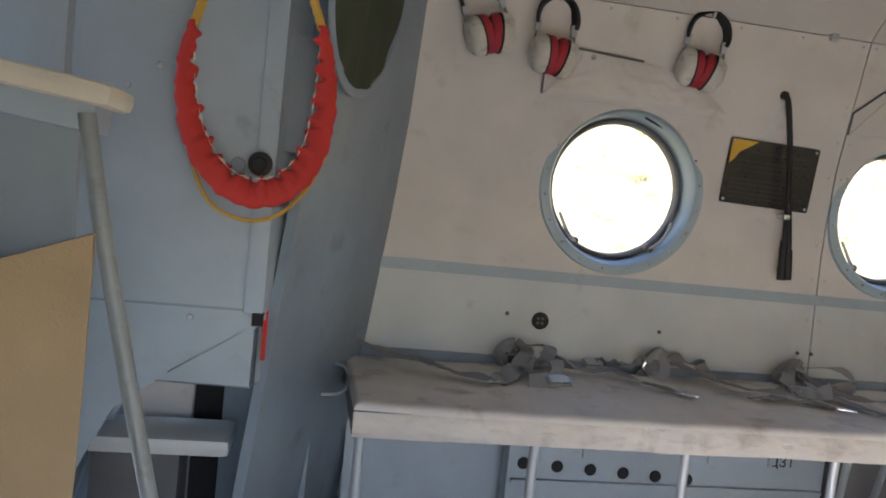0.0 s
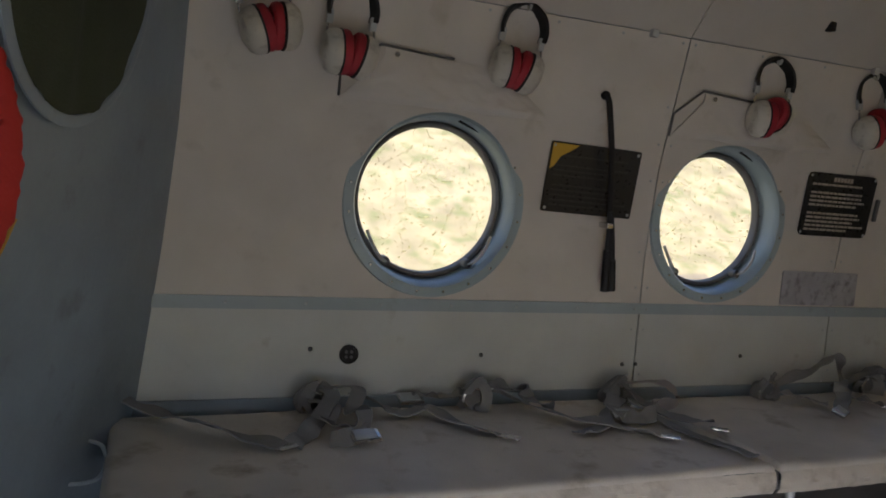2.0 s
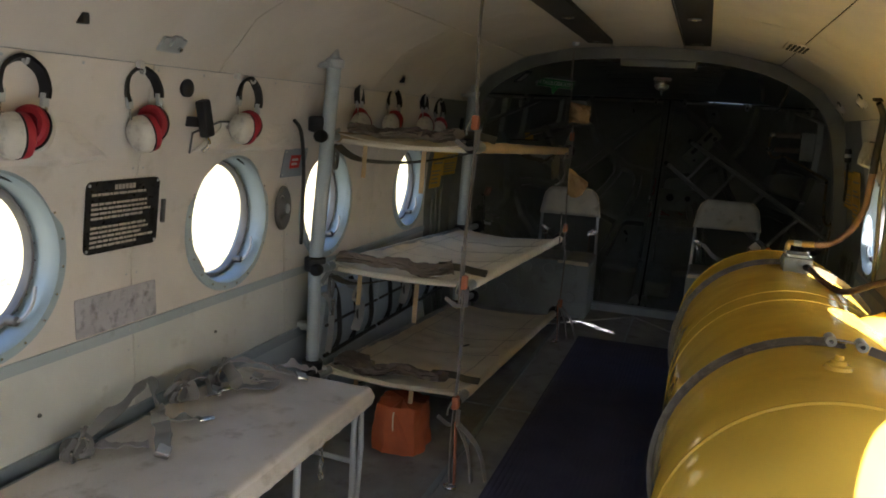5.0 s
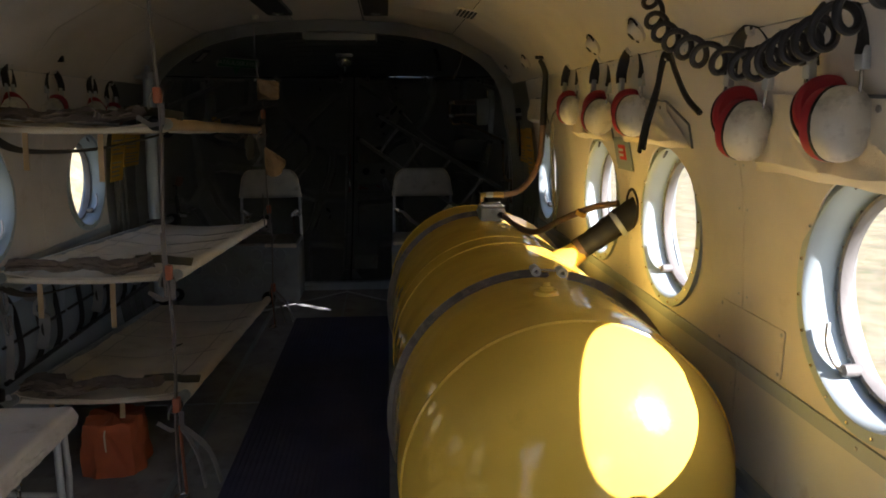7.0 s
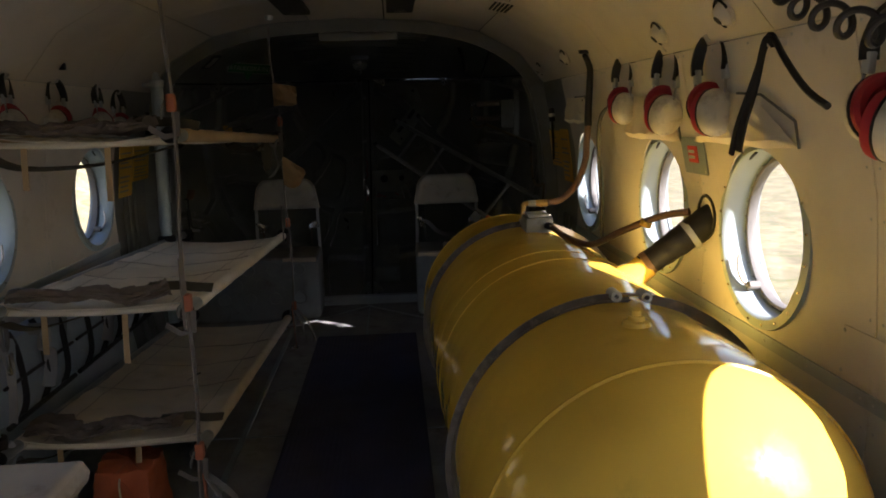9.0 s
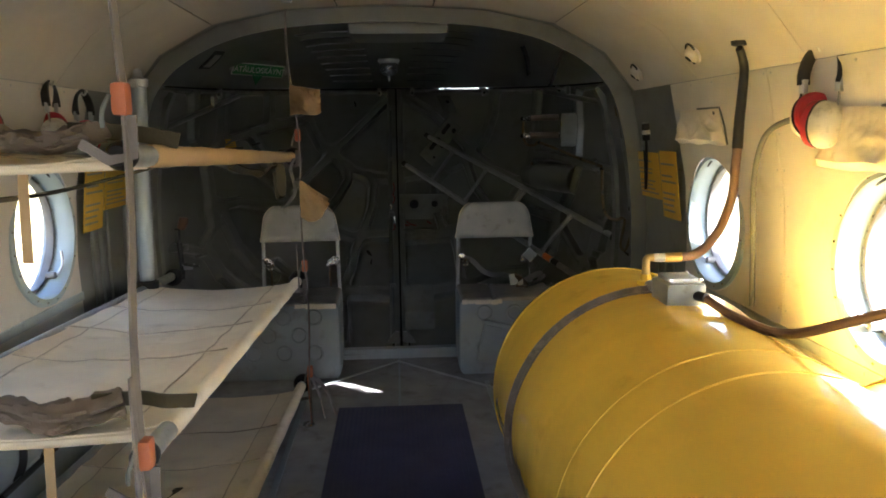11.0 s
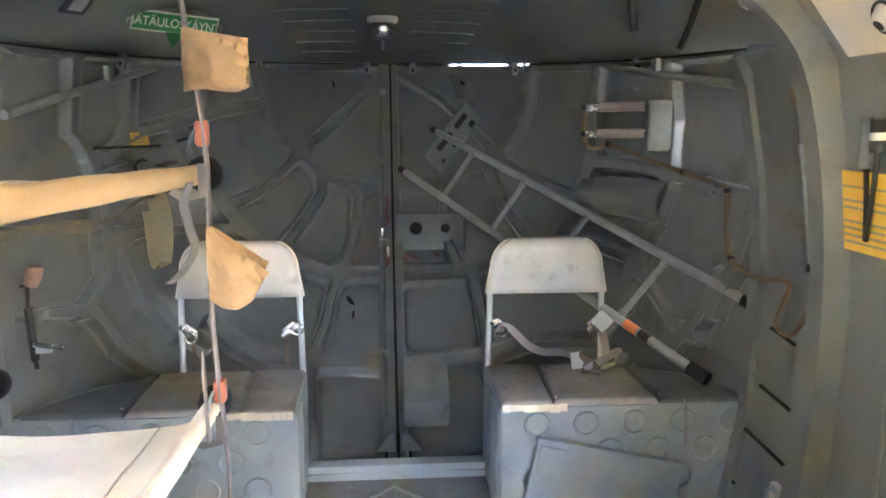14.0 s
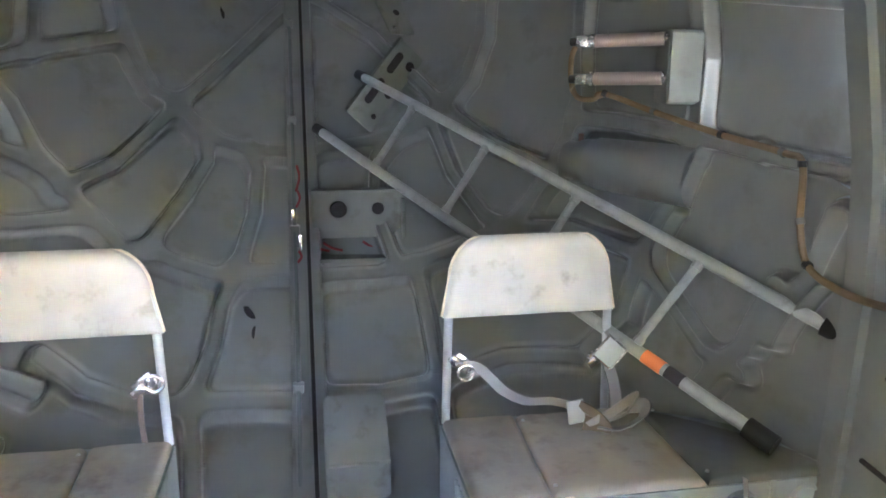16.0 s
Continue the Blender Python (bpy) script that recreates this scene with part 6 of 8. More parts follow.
G, PALE = M_BELT, M_BELTL
belt(0.41, 1.05, [
    (G, 0.046, 0.5, [(0.43, 1.05, 0.05), (0.44, 1.00, 0.045), (0.40, 0.93, 0.02), (0.36, 0.87, 0.006), (0.32, 0.82, 0.0)]),
    (G, 0.046, 0.7, [(0.46, 1.06, 0.05), (0.50, 1.00, 0.06), (0.47, 0.94, 0.02), (0.485, 0.89, 0.035), (0.46, 0.84, 0.006), (0.40, 0.83, 0.002)]),
    (G, 0.044, 0.6, [(0.40, 1.02, 0.03), (0.43, 0.96, 0.03), (0.41, 0.90, 0.012), (0.45, 0.86, 0.02), (0.48, 0.84, 0.012)]),
    (G, 0.042, 0.45, [(0.50, 1.06, 0.03), (0.56, 1.00, 0.018), (0.60, 0.965, 0.008), (0.67, 0.985, 0.012), (0.71, 0.90, 0.004), (0.78, 0.815, 0.0)]),
], [(0.475, 0.825, 8)], [(0.80, 0.80, -35), (0.31, 0.81, 25)], 3)
belt(0.81, 1.05, [
    (G, 0.048, 0.4, [(0.83, 1.05, 0.04), (0.87, 1.04, 0.03), (0.95, 0.97, 0.012), (1.02, 0.885, 0.006), (1.11, 0.815, 0.002), (1.17, 0.765, 0.0)]),
    (G, 0.040, 0.8, [(0.83, 1.06, 0.045), (0.90, 1.055, 0.035), (0.97, 1.045, 0.03), (0.93, 1.0, 0.02), (0.99, 0.95, 0.012)]),
    (G, 0.040, 0.6, [(0.66, 1.075, 0.02), (0.72, 1.07, 0.012), (0.79, 1.06, 0.02)]),
], [(0.655, 1.07, 5)], [(1.19, 0.75, -30)], 5)
belt(1.22, 1.04, [
    (PALE, 0.046, 0.5, [(1.25, 1.03, 0.05), (1.33, 1.00, 0.055), (1.37, 0.96, 0.02), (1.30, 0.95, 0.012), (1.26, 0.93, 0.01)]),
    (G, 0.044, 0.4, [(1.25, 1.02, 0.03), (1.265, 0.94, 0.014), (1.285, 0.86, 0.008), (1.35, 0.79, 0.014)]),
    (G, 0.044, 0.7, [(1.20, 1.02, 0.04), (1.16, 0.95, 0.03), (1.13, 0.90, 0.015), (1.17, 0.86, 0.01), (1.23, 0.87, 0.012)]),
    (G, 0.044, 0.2, [(1.21, 0.99, 0.02), (1.13, 0.92, 0.006), (1.05, 0.83, 0.004), (0.97, 0.80, 0.002)]),
], [(1.15, 0.885, -12), (1.235, 0.96, 70)], [(1.36, 0.78, -35)], 8)
belt(1.74, 1.04, [
    (PALE, 0.046, 0.25, [(1.77, 1.00, 0.02), (1.80, 0.95, 0.016), (1.845, 0.90, 0.010)]),
    (G, 0.050, 0.5, [(1.98, 0.99, 0.035), (1.94, 0.95, 0.045), (1.90, 0.90, 0.03), (1.83, 0.845, 0.006)]),
    (G, 0.046, 0.6, [(1.78, 1.05, 0.02), (1.88, 1.04, 0.05), (1.95, 1.03, 0.095), (1.985, 1.02, 0.115), (1.99, 1.00, 0.07), (1.97, 0.97, 0.03)]),
    (G, 0.038, 0.5, [(1.97, 0.97, 0.02), (2.01, 0.94, 0.008), (2.05, 0.89, 0.004)]),
], [(1.825, 0.838, 28)], [(2.06, 0.88, -40)], 9)
belt(2.16, 1.05, [
    (G, 0.046, 0.8, [(2.10, 1.05, 0.02), (2.16, 1.02, 0.06), (2.22, 1.00, 0.05), (2.19, 0.96, 0.015), (2.26, 0.96, 0.01)]),
    (G, 0.042, 0.7, [(2.14, 1.04, 0.06), (2.20, 1.04, 0.075), (2.26, 1.03, 0.03), (2.27, 0.99, 0.012)]),
], [(2.24, 0.975, 30)], [(2.28, 0.97, -40)], 12)
belt(2.36, 1.05, [
    (PALE, 0.048, 0.3, [(2.38, 1.02, 0.06), (2.42, 0.97, 0.05), (2.46, 0.88, 0.02), (2.48, 0.81, 0.01)]),
    (G, 0.046, 0.6, [(2.37, 1.04, 0.05), (2.33, 0.98, 0.03), (2.30, 0.93, 0.01), (2.33, 0.87, 0.006), (2.38, 0.85, 0.01), (2.35, 0.91, 0.015)]),
    (PALE, 0.046, 0.6, [(2.48, 0.92, 0.02), (2.50, 0.85, 0.03), (2.52, 0.78, 0.01)]),
], [(2.465, 0.805, 40), (2.40, 0.93, 20)], [], 14)
lb = thing("loose_strap", "flat grey webbing strap lying along the bench", "strap")
part("webbing", ribbon([(0.0, 1.06, 0.035), (0.04, 1.03, 0.02), (0.10, 0.98, 0.012), (0.22, 0.88, 0.006), (0.30, 0.81, 0.0)], 0.046, 0.4, 71), M_BELT, lb)
lb = thing("loose_strap", "dark webbing strap hanging off the bench joint", "strap")
part("webbing", ribbon([(1.23, 0.90, 0.015), (1.25, 0.80, 0.003), (1.28, 0.70, 0.002), (1.31, 0.605, 0.003)], 0.036, 0.1, 73), M_BELT, lb)


# ---- headsets ----
def headset(aft, angle):
    """Ear defenders on a hook; the cup on the aft side hangs splayed, so that its cushion shows."""
    h = thing("headset", "white shelled ear defenders with red cushions hung on a wall hook", "headset", "ear defenders on the cabin walls")
    for s in (-1, 1):
        splay = s == aft
        turn = Matrix.Translation((s * (0.006 + 0.0003 * angle if splay else 0.006), 0.0005 * angle if splay else -0.0003 * angle, 0.0005 * angle if splay else -0.0004 * angle))
        turn = turn @ Matrix.Rotation(radians((angle if splay else 0.25 * angle) * s), 4, "Z") @ Matrix.Rotation(radians(90 * s + (12 if splay else 4) * s), 4, "Y") @ Matrix.Diagonal((1.02, 0.90, 0.84, 1))
        bm = lathe([(0.046, 0.020), (0.050, 0.024), (0.051, 0.034), (0.048, 0.050), (0.039, 0.063), (0.020, 0.071), (0, 0.073)], turn, 28)
        for v in bm.verts:
            v.co += v.co.normalized() * 0.0030 * (0.3 - abs(noise.noise(v.co * 34 + Vector((s, 2, 5)))))
        cup = part("cup", bm, M_SHELL, h)
        part("cushion", lathe([(0.024, 0.003), (0.030, -0.006), (0.042, -0.008), (0.049, -0.002), (0.051, 0.008), (0.048, 0.018), (0.030, 0.020), (0, 0.018)], turn, 28), M_CUSHION, cup, "dark red ear cushion")
        part("rim", lathe([(0.047, 0.0185), (0.0515, 0.0195), (0.0515, 0.0245), (0.047, 0.0255)], turn, 28), M_BLACK, cup)
        part("yoke", tube(smooth_path([(s * 0.050, 0.0, 0.0), (s * 0.057, 0.004, 0.035), (s * 0.052, 0.010, 0.075)]), 0.003, 8), M_STEEL, h)
        part("slider", B((s * 0.052 - 0.008, 0.003, 0.058), (s * 0.052 + 0.008, 0.017, 0.090), 0.003), M_ALU, h)
    band = smooth_path([(-0.052, 0.010, 0.078), (-0.054, 0.012, 0.105), (-0.040, 0.016, 0.140), (0, 0.018, 0.160), (0.040, 0.016, 0.140), (0.054, 0.012, 0.105), (0.052, 0.010, 0.078)], 6)
    part("headband", sweep(bmesh.new(), band, [(-0.014, -0.004), (0.014, -0.004), (0.012, 0.005), (-0.012, 0.005)], up=(0, 0, 1)), M_BLACK, h, "black padded headband")
    part("hook", tube(smooth_path([(0, 0.035, 0.178), (0, 0.022, 0.176), (0, 0.010, 0.152), (0, 0.000, 0.150), (0, -0.004, 0.160)]), 0.004, 8), M_WHITE, h)
    return h


PLACES = [(0.258, 1, 4, -18), (0.43, 1, 4, 2), (0.837, 1, -8, 8), (1.624, 1, -8, 4), (2.025, 1, -8, -8), (2.488, 1, -4, 12), (3.354, 1, 14, 0), (3.722, 1, -10, 3), (4.156, 1, 8, 0), (4.40, 1, -6, 0),
          (3.43, -1, 14, 0), (3.015, -1, 10, 6), (2.66, -1, 12, -4), (1.93, -1, 12, 5), (1.61, -1, 8, -4)]
HEIGHTS = {0.258: 1.272, 0.43: 1.240, 0.837: 1.257, 1.624: 1.225, 2.025: 1.232, 3.354: 1.262, 3.722: 1.262, 4.156: 1.258, 3.43: 1.256, 1.93: 1.216, 1.61: 1.228}
patterns = {}
for x, side, yaw, lean in PLACES:
    m = Matrix.Translation((x, side * 1.036, HEIGHTS.get(x, 1.237))) @ Matrix.Rotation(radians(yaw + (0 if side > 0 else 180)), 4, "Z") @ Matrix.Rotation(radians(lean), 4, "Y") @ Matrix.Scale(0.98 if side > 0 else 1.08, 4)
    key = (side, x < 1)
    if key in patterns:
        copy_thing(patterns[key], m)
    else:
        patterns[key] = headset(side, 0 if x < 1 else 24)
        patterns[key].matrix_basis = m


# ---- cloth pouches on the walls ----
def pouch(x0, x1, t0, t1, z0, za, zb, side, out=0.03, seed=1):
    """A rolled cloth cover over a window: wide foot from x0 to x1, narrower top from t0 (height za) to t1 (height zb)."""
    p = thing("cloth_pouch", "cream cloth pouch fixed to the wall under the headsets", "pouch", "cloth pouches on the walls")

    def f(u, v):
        slope = min(1.0, 1.25 * v)
        x = (x0 + (x1 - x0) * u) * (1 - slope) + (t0 + (t1 - t0) * u) * slope
        top = za + (zb - za) * u
        low = z0 + 0.007 * noise.noise(Vector((u * 5 + seed, seed * 2.3, 1)))
        z = low + (top - low) * v
        body = (1 - v) ** 0.8 * min(1.0, v * 7 + 0.12) * min(1.0, 9 * u + 0.08, 9 * (1 - u) + 0.08)
        ridge = max(0.0, 1 - abs(noise.noise(Vector((u * 4.5 - 2.2 * v + seed, v * 1.2 + 0.7 * u + seed, side)))) * 4)
        ray = max(0.0, 1 - abs(u - 0.12 - 0.35 * (1 - v)) * 14) + max(0.0, 1 - abs(u - 0.90 + 0.22 * (1 - v)) * 14)
        fine = noise.noise(Vector((u * 17, v * 9 + seed, 2)))
        b = out * body * (0.75 + 0.25 * ridge) + 0.007 * ray * (1 - v) * min(1.0, 6 * v) + 0.0022 * fine * min(1.0, 5 * v)
        return (x, side * (wall_y(z) - 0.004 - max(0.0, b)), z)

    part("cloth", sheet(f, steps(0, 1, 56), steps(0, 1, 22), 0.003), M_LINING if side > 0 else M_LITTER, p)
    w = lambda z, o: side * (wall_y(z) - o)
    part("cord", tube([(x0 - 0.004, w(z0, 0.006), z0), (x0 - 0.006, w(z0 + 0.06, 0.007), z0 + 0.06), (t0 - 0.01, w(za, 0.008), za + 0.003), (t0 * 0.5 + t1 * 0.5, w(za - 0.006, 0.009), za * 0.6 + zb * 0.4 + 0.003)], 0.0032, 8), M_RUBBER, p)
    part("stud", lathe([(0.007, 0), (0.006, 0.005), (0, 0.006)], Matrix.Translation((t0 + 0.03, w(za - 0.014, 0.008), za - 0.014)) @ Matrix.Rotation(radians(90 * side), 4, "X"), 12), M_STEEL, p)
    return p


pouch(0.43, 0.97, 0.52, 0.86, 1.150, 1.270, 1.245, 1, 0.018, 1)
pouch(1.345, 1.945, 1.427, 1.816, 1.145, 1.269, 1.240, 1, 0.018, 2)
pouch(2.27, 2.89, 2.40, 2.80, 1.155, 1.248, 1.246, 1, 0.018, 3)
pouch(1.40, 1.97, 1.50, 1.86, 1.115, 1.255, 1.270, -1, 0.040, 8)
pouch(2.31, 2.89, 2.45, 2.68, 1.145, 1.262, 1.278, -1, 0.036, 9)
pouch(3.00, 3.54, 3.05, 3.40, 1.140, 1.275, 1.285, -1, 0.036, 10)
pouch(4.04, 4.46, 4.06, 4.40, 1.185, 1.300, 1.300, -1, 0.045, 11)


# ---- placards and wall fittings ----
def placard(x0, x1, z0, z1, side, mat, label, tilt=0.0, rounded=0.006, screws=True, lines=9, seed=1, bar_mat=None, name="placard", cat="placard", lift=0.004, title=False, fill=0.34):
    p = thing(name, label, cat)
    cx, cz = (x0 + x1) / 2, (z0 + z1) / 2
    lean = math.atan2(wall_y(z0) - wall_y(z1), z1 - z0)
    p.matrix_basis = Matrix.Translation((cx, side * ((wall_y(z0) + wall_y(z1)) / 2 - lift), cz)) @ Matrix.Rotation(0 if side > 0 else math.pi, 4, "Z") @ Matrix.Rotation(lean, 4, "X") @ Matrix.Rotation(radians(tilt), 4, "Y")
    w, h = x1 - x0, z1 - z0
    bm = bmesh.new()
    rim = [(cx2 * (w / 2 - rounded) + rounded * math.cos(a), cz2 * (h / 2 - rounded) + rounded * math.sin(a)) for cx2, cz2, a0 in ((1, 1, 0), (-1, 1, 90), (-1, -1, 180), (1, -1, 270)) for a in steps(radians(a0), radians(a0 + 90), 5)]
    fr, bk = [bm.verts.new((x, -0.0015, z)) for x, z in rim], [bm.verts.new((x, 0.0015, z)) for x, z in rim]
    bm.faces.new(fr), bm.faces.new(bk[::-1])
    for i in range(len(rim)):
        bm.faces.new((fr[i], bk[i], bk[(i + 1) % len(rim)], fr[(i + 1) % len(rim)]))
    part("plate", bm, mat, p, smooth=False)
    if lines:
        bars(p, w * 0.86, h * 0.78, lines, bar_mat or M_LETTER, (0, -0.0016, -h * 0.04), seed, fill=fill)
    if title:
        bm = bmesh.new()
        for i in range(6):
            x = -w * 0.14 + w * 0.048 * i
            box(bm, (x, -0.0028, h * 0.37), (x + w * 0.036, -0.0016, h * 0.44), 0)
        part("title", bm, bar_mat or M_LETTER, p, smooth=False)
    if screws:
        for sx in (-1, 1):
            for sz in (-1, 1):
                part("screw", lathe([(0.0045, 0), (0.004, 0.002), (0, 0.003)], Matrix.Translation((sx * (w / 2 - 0.010), -0.0015, sz * (h / 2 - 0.010))) @ Matrix.Rotation(radians(90), 4, "X"), 10), M_ALU, p)
    return p


p1 = placard(0.99, 1.268, 0.914, 1.098, 1, M_PLACARD, "black instruction placard with a worn yellow corner", tilt=1.5, lines=11, seed=4, bar_mat=M_BLACKL)
bm = bmesh.new()
for q in (((-0.134, 0.088), (-0.134, 0.020), (-0.122, 0.030), (-0.107, 0.055), (-0.082, 0.070), (-0.056, 0.088)),):
    fr = [bm.verts.new((x, -0.0034, z)) for x, z in q]
    bk = [bm.verts.new((x, -0.0016, z)) for x, z in q]
    bm.faces.new(fr)
    for i in range(len(q)):
        bm.faces.new((fr[i], fr[(i + 1) % len(q)], bk[(i + 1) % len(q)], bk[i]))
part("worn_patch", bm, M_YPLAC, p1, "bare yellow patch where the black paint is gone")
p2 = placard(1.872, 2.152, 0.898, 1.092, 1, M_PLACARD, "black placard with rows of pale lettering", rounded=0.020, lines=12, seed=9, title=True, fill=0.50)
part("stop", B((2.165 - 2.012, -0.008, -0.04), (2.178 - 2.012, 0.0015, 0.03), 0.003), M_RUBBER, p2)
placard(1.846, 2.155, 0.680, 0.785, 1, M_NOTICE, "grey paper notice with faint scribbled marks", screws=False, lines=0, name="notice", cat="notice")
placard(1.86, 2.165, 0.685, 0.79, -1, M_LINING, "cream access plate with flaked yellow paint", lines=0, seed=12, bar_mat=M_LOWER, name="access_plate", cat="plate", lift=0.003)
for side in (1, -1):
    r = placard(2.83, 3.0, 1.045, 1.155, side, M_BLUE, "grey plate with a small red emergency label", lines=0, name="label_plate", cat="label")
    part("red_label", B((-0.035, -0.004, -0.02), (0.035, -0.0016, 0.03), 0.0005), M_RED, r, "small red label")
    ob = bars(r, 0.055, 0.034, 2, M_WHITE, (0, -0.0042, 0.005), 5, fill=0.5)
for x0, x1, z0, z1, sd in ((4.49, 4.675, 0.885, 1.152, 3), (4.695, 4.975, 0.95, 1.142, 6)):
    for side in (-1, 1):
        placard(x0, x1, z0, z1, side, M_YPLAC, "yellow instruction sheet with black print", screws=False, lines=9, seed=sd, bar_mat=M_SEAT, name="instruction_sheet", cat="sheet", lift=0.012)

stick = thing("hand_lamp", "black stick with a curved end clipped to the wall", "stick")
part("rod", tube(smooth_path([(1.118, wall_y(1.228) - 0.008, 1.228), (1.124, wall_y(1.21) - 0.022, 1.21), (1.138, 1.068, 1.15), (1.156, 1.075, 1.07), (1.180, 1.088, 0.907), (1.188, 1.092, 0.82)]), 0.0078, 10), M_BLACK, stick)
part("rod", tube(smooth_path([(1.176, 1.078, 0.93), (1.192, 1.083, 0.86), (1.203, 1.087, 0.79)]), 0.0065, 10), M_BLACK, stick)
part("grip", tube([(1.188, 1.092, 0.825), (1.194, 1.095, 0.713)], 0.0115, 12), M_BLACK, stick)
part("grip", tube([(1.201, 1.087, 0.80), (1.212, 1.090, 0.716)], 0.0105, 12), M_BLACK, stick)
part("tip", lathe([(0.010, -0.004), (0.012, 0.004), (0.010, 0.012), (0, 0.014)], Matrix.Translation((1.118, wall_y(1.228) - 0.002, 1.228)) @ Matrix.Rotation(radians(90), 4, "X"), 14), M_BLACK, stick)
part("clip", B((1.162, 1.07, 0.885), (1.182, 1.11, 0.90), 0.002), M_STEEL, stick)
knob = thing("wall_socket", "round black socket in the lower wall panel", "socket")
TK = Matrix.Translation((0.505, wall_y(0.535), 0.535)) @ Matrix.Rotation(radians(90), 4, "X")
part("rim", lathe([(0.024, 0), (0.024, 0.005), (0.019, 0.007), (0.018, 0.002), (0, 0.002)], TK, 24), M_BLACK, knob)
for a in range(4):
    part("pin", lathe([(0.004, 0.002), (0.004, 0.006), (0, 0.006)], TK @ Matrix.Translation((0.009 * math.cos(a * 1.57 + 0.78), 0.009 * math.sin(a * 1.57 + 0.78), 0)), 8), M_RUBBER, knob)
bm = bmesh.new()
for x, z in ((0.41, 0.548), (0.86, 0.53), (1.30, 0.50), (1.345, 0.50), (1.72, 0.52), (1.29, 0.425), (1.33, 0.425), (2.45, 0.55), (3.4, 0.54)):
    lathe([(0.006, 0), (0.005, 0.004), (0, 0.005)], Matrix.Translation((x, wall_y(z), z)) @ Matrix.Rotation(radians(90), 4, "X"), 10, bm)
tagged(part("bolts", bm, M_RUBBER, wall_s), kind="stuff")

dev = thing("control_handset", "black intercom handset and switch on the wall", "handset")
part("body", B((2.235, 1.015, 1.205), (2.275, 1.045, 1.315), 0.008, Matrix.Translation((2.25, 1.03, 1.26)) @ Matrix.Rotation(radians(-14), 4, "Y") @ Matrix.Translation((-2.25, -1.03, -1.26))), M_BLACK, dev)
part("switch", lathe([(0.026, 0), (0.026, 0.012), (0.020, 0.016), (0, 0.016)], Matrix.Translation((2.205, 1.062, 1.345)) @ Matrix.Rotation(radians(90), 4, "X"), 18), M_BLACK, dev)
part("arm", tube(smooth_path([(2.262, 1.03, 1.21), (2.275, 1.03, 1.185), (2.255, 1.04, 1.165)]), 0.006, 8), M_STEEL, dev)
part("mount", B((2.232, 1.04, 1.235), (2.262, 1.085, 1.265), 0.004), M_BLACK, dev)
fan = thing("ventilation_knob", "round grey ventilation outlet on the wall", "vent")
TF = Matrix.Translation((2.865, wall_y(0.93), 0.93)) @ Matrix.Rotation(radians(90), 4, "X") @ Matrix.Diagonal((0.62, 1, 1, 1))
part("bowl", lathe([(0.085, 0.0), (0.084, 0.010), (0.074, 0.016), (0.060, 0.006), (0.045, 0.002), (0.030, 0.014), (0.024, 0.024), (0, 0.026)], TF, 32), M_RUBBER, fan)
part("cap", lathe([(0.020, 0.022), (0.018, 0.030), (0.010, 0.034), (0, 0.035)], TF, 20), M_ALU, fan)
for x, side, t in ((2.93, -1, 0.045), (2.49, -1, 0.045), (4.69, -1, 0.05), (4.08, -1, 0.06)):
    y, z = arch(t)
    vnt = thing("swivel_vent", "small round cream swivel vent in the ceiling panel", "vent", "ceiling vents")
    nrm = Vector((0, -y, -(z - 0.95))).normalized()
    mt = Matrix.Translation((x, y, z)) @ nrm.to_track_quat("Z", "Y").to_matrix().to_4x4()
    part("rim", lathe([(0.036, 0.0), (0.036, 0.008), (0.030, 0.011), (0.029, 0.0)], mt, 24), M_LINING_SHADE, vnt)
    part("shell", lathe([(0.029, 0.002), (0.027, 0.016), (0.018, 0.026), (0.008, 0.029)], mt @ Matrix.Rotation(radians(18), 4, "X"), 20), M_LINING_SHADE, vnt)
    part("gap", tube([mt @ Vector((0.034 * math.cos(q), 0.034 * math.sin(q), 0.010)) for q in steps(0.3, 4.4, 16)], 0.0035, 6), M_DARK, vnt)
    part("throat", lathe([(0.013, 0.0290), (0.0, 0.0290)], mt @ Matrix.Rotation(radians(18), 4, "X"), 14), M_DARK, vnt)
for x, t in ((1.742, 0.9375), (0.849, 0.948), (3.708, 0.9525)):
    y, z = arch(t)
    solo("ceiling_clip", B((x - 0.010, y - 0.012, z - 0.014), (x + 0.010, y + 0.012, z + 0.012), 0.004), M_BLACK, "small black clip on the ceiling panel", "clip", "ceiling clips")
for x in (0.06, 1.22, 2.0, 2.44):
    solo("wall_bracket", B((x - 0.010, wall_y(1.395) - 0.014, 1.385), (x + 0.010, wall_y(1.395) + 0.002, 1.405), 0.003), M_WHITE, "small pale bracket on the ceiling seam", "bracket", "seam brackets")
latch = thing("ceiling_latch", "small worn metal latch plate above the seam", "latch")
y, z = arch(0.956)
mg = Matrix.Translation((2.069, y - 0.004, z - 0.004)) @ Matrix.Rotation(radians(-51), 4, "X")
part("plate", B((-0.045, -0.022, -0.004), (0.045, 0.022, 0.004), 0.002, mg), M_ALU, latch)
part("hasp", B((-0.02, -0.034, -0.012), (0.012, 0.0, -0.003), 0.003, mg), M_ALU, latch)
part("stud", lathe([(0.006, -0.003), (0.006, -0.012), (0, -0.014)], mg @ Matrix.Translation((0.03, 0.005, 0)), 10), M_STEEL, latch)
vent = thing("ceiling_grille", "dark slotted air grille in the ceiling", "grille")
y, z = arch(0.255)
mg = Matrix.Translation((3.98, y, z - 0.001)) @ Matrix.Rotation(math.atan2(0.06, 0.28) * 1.0, 4, "X")
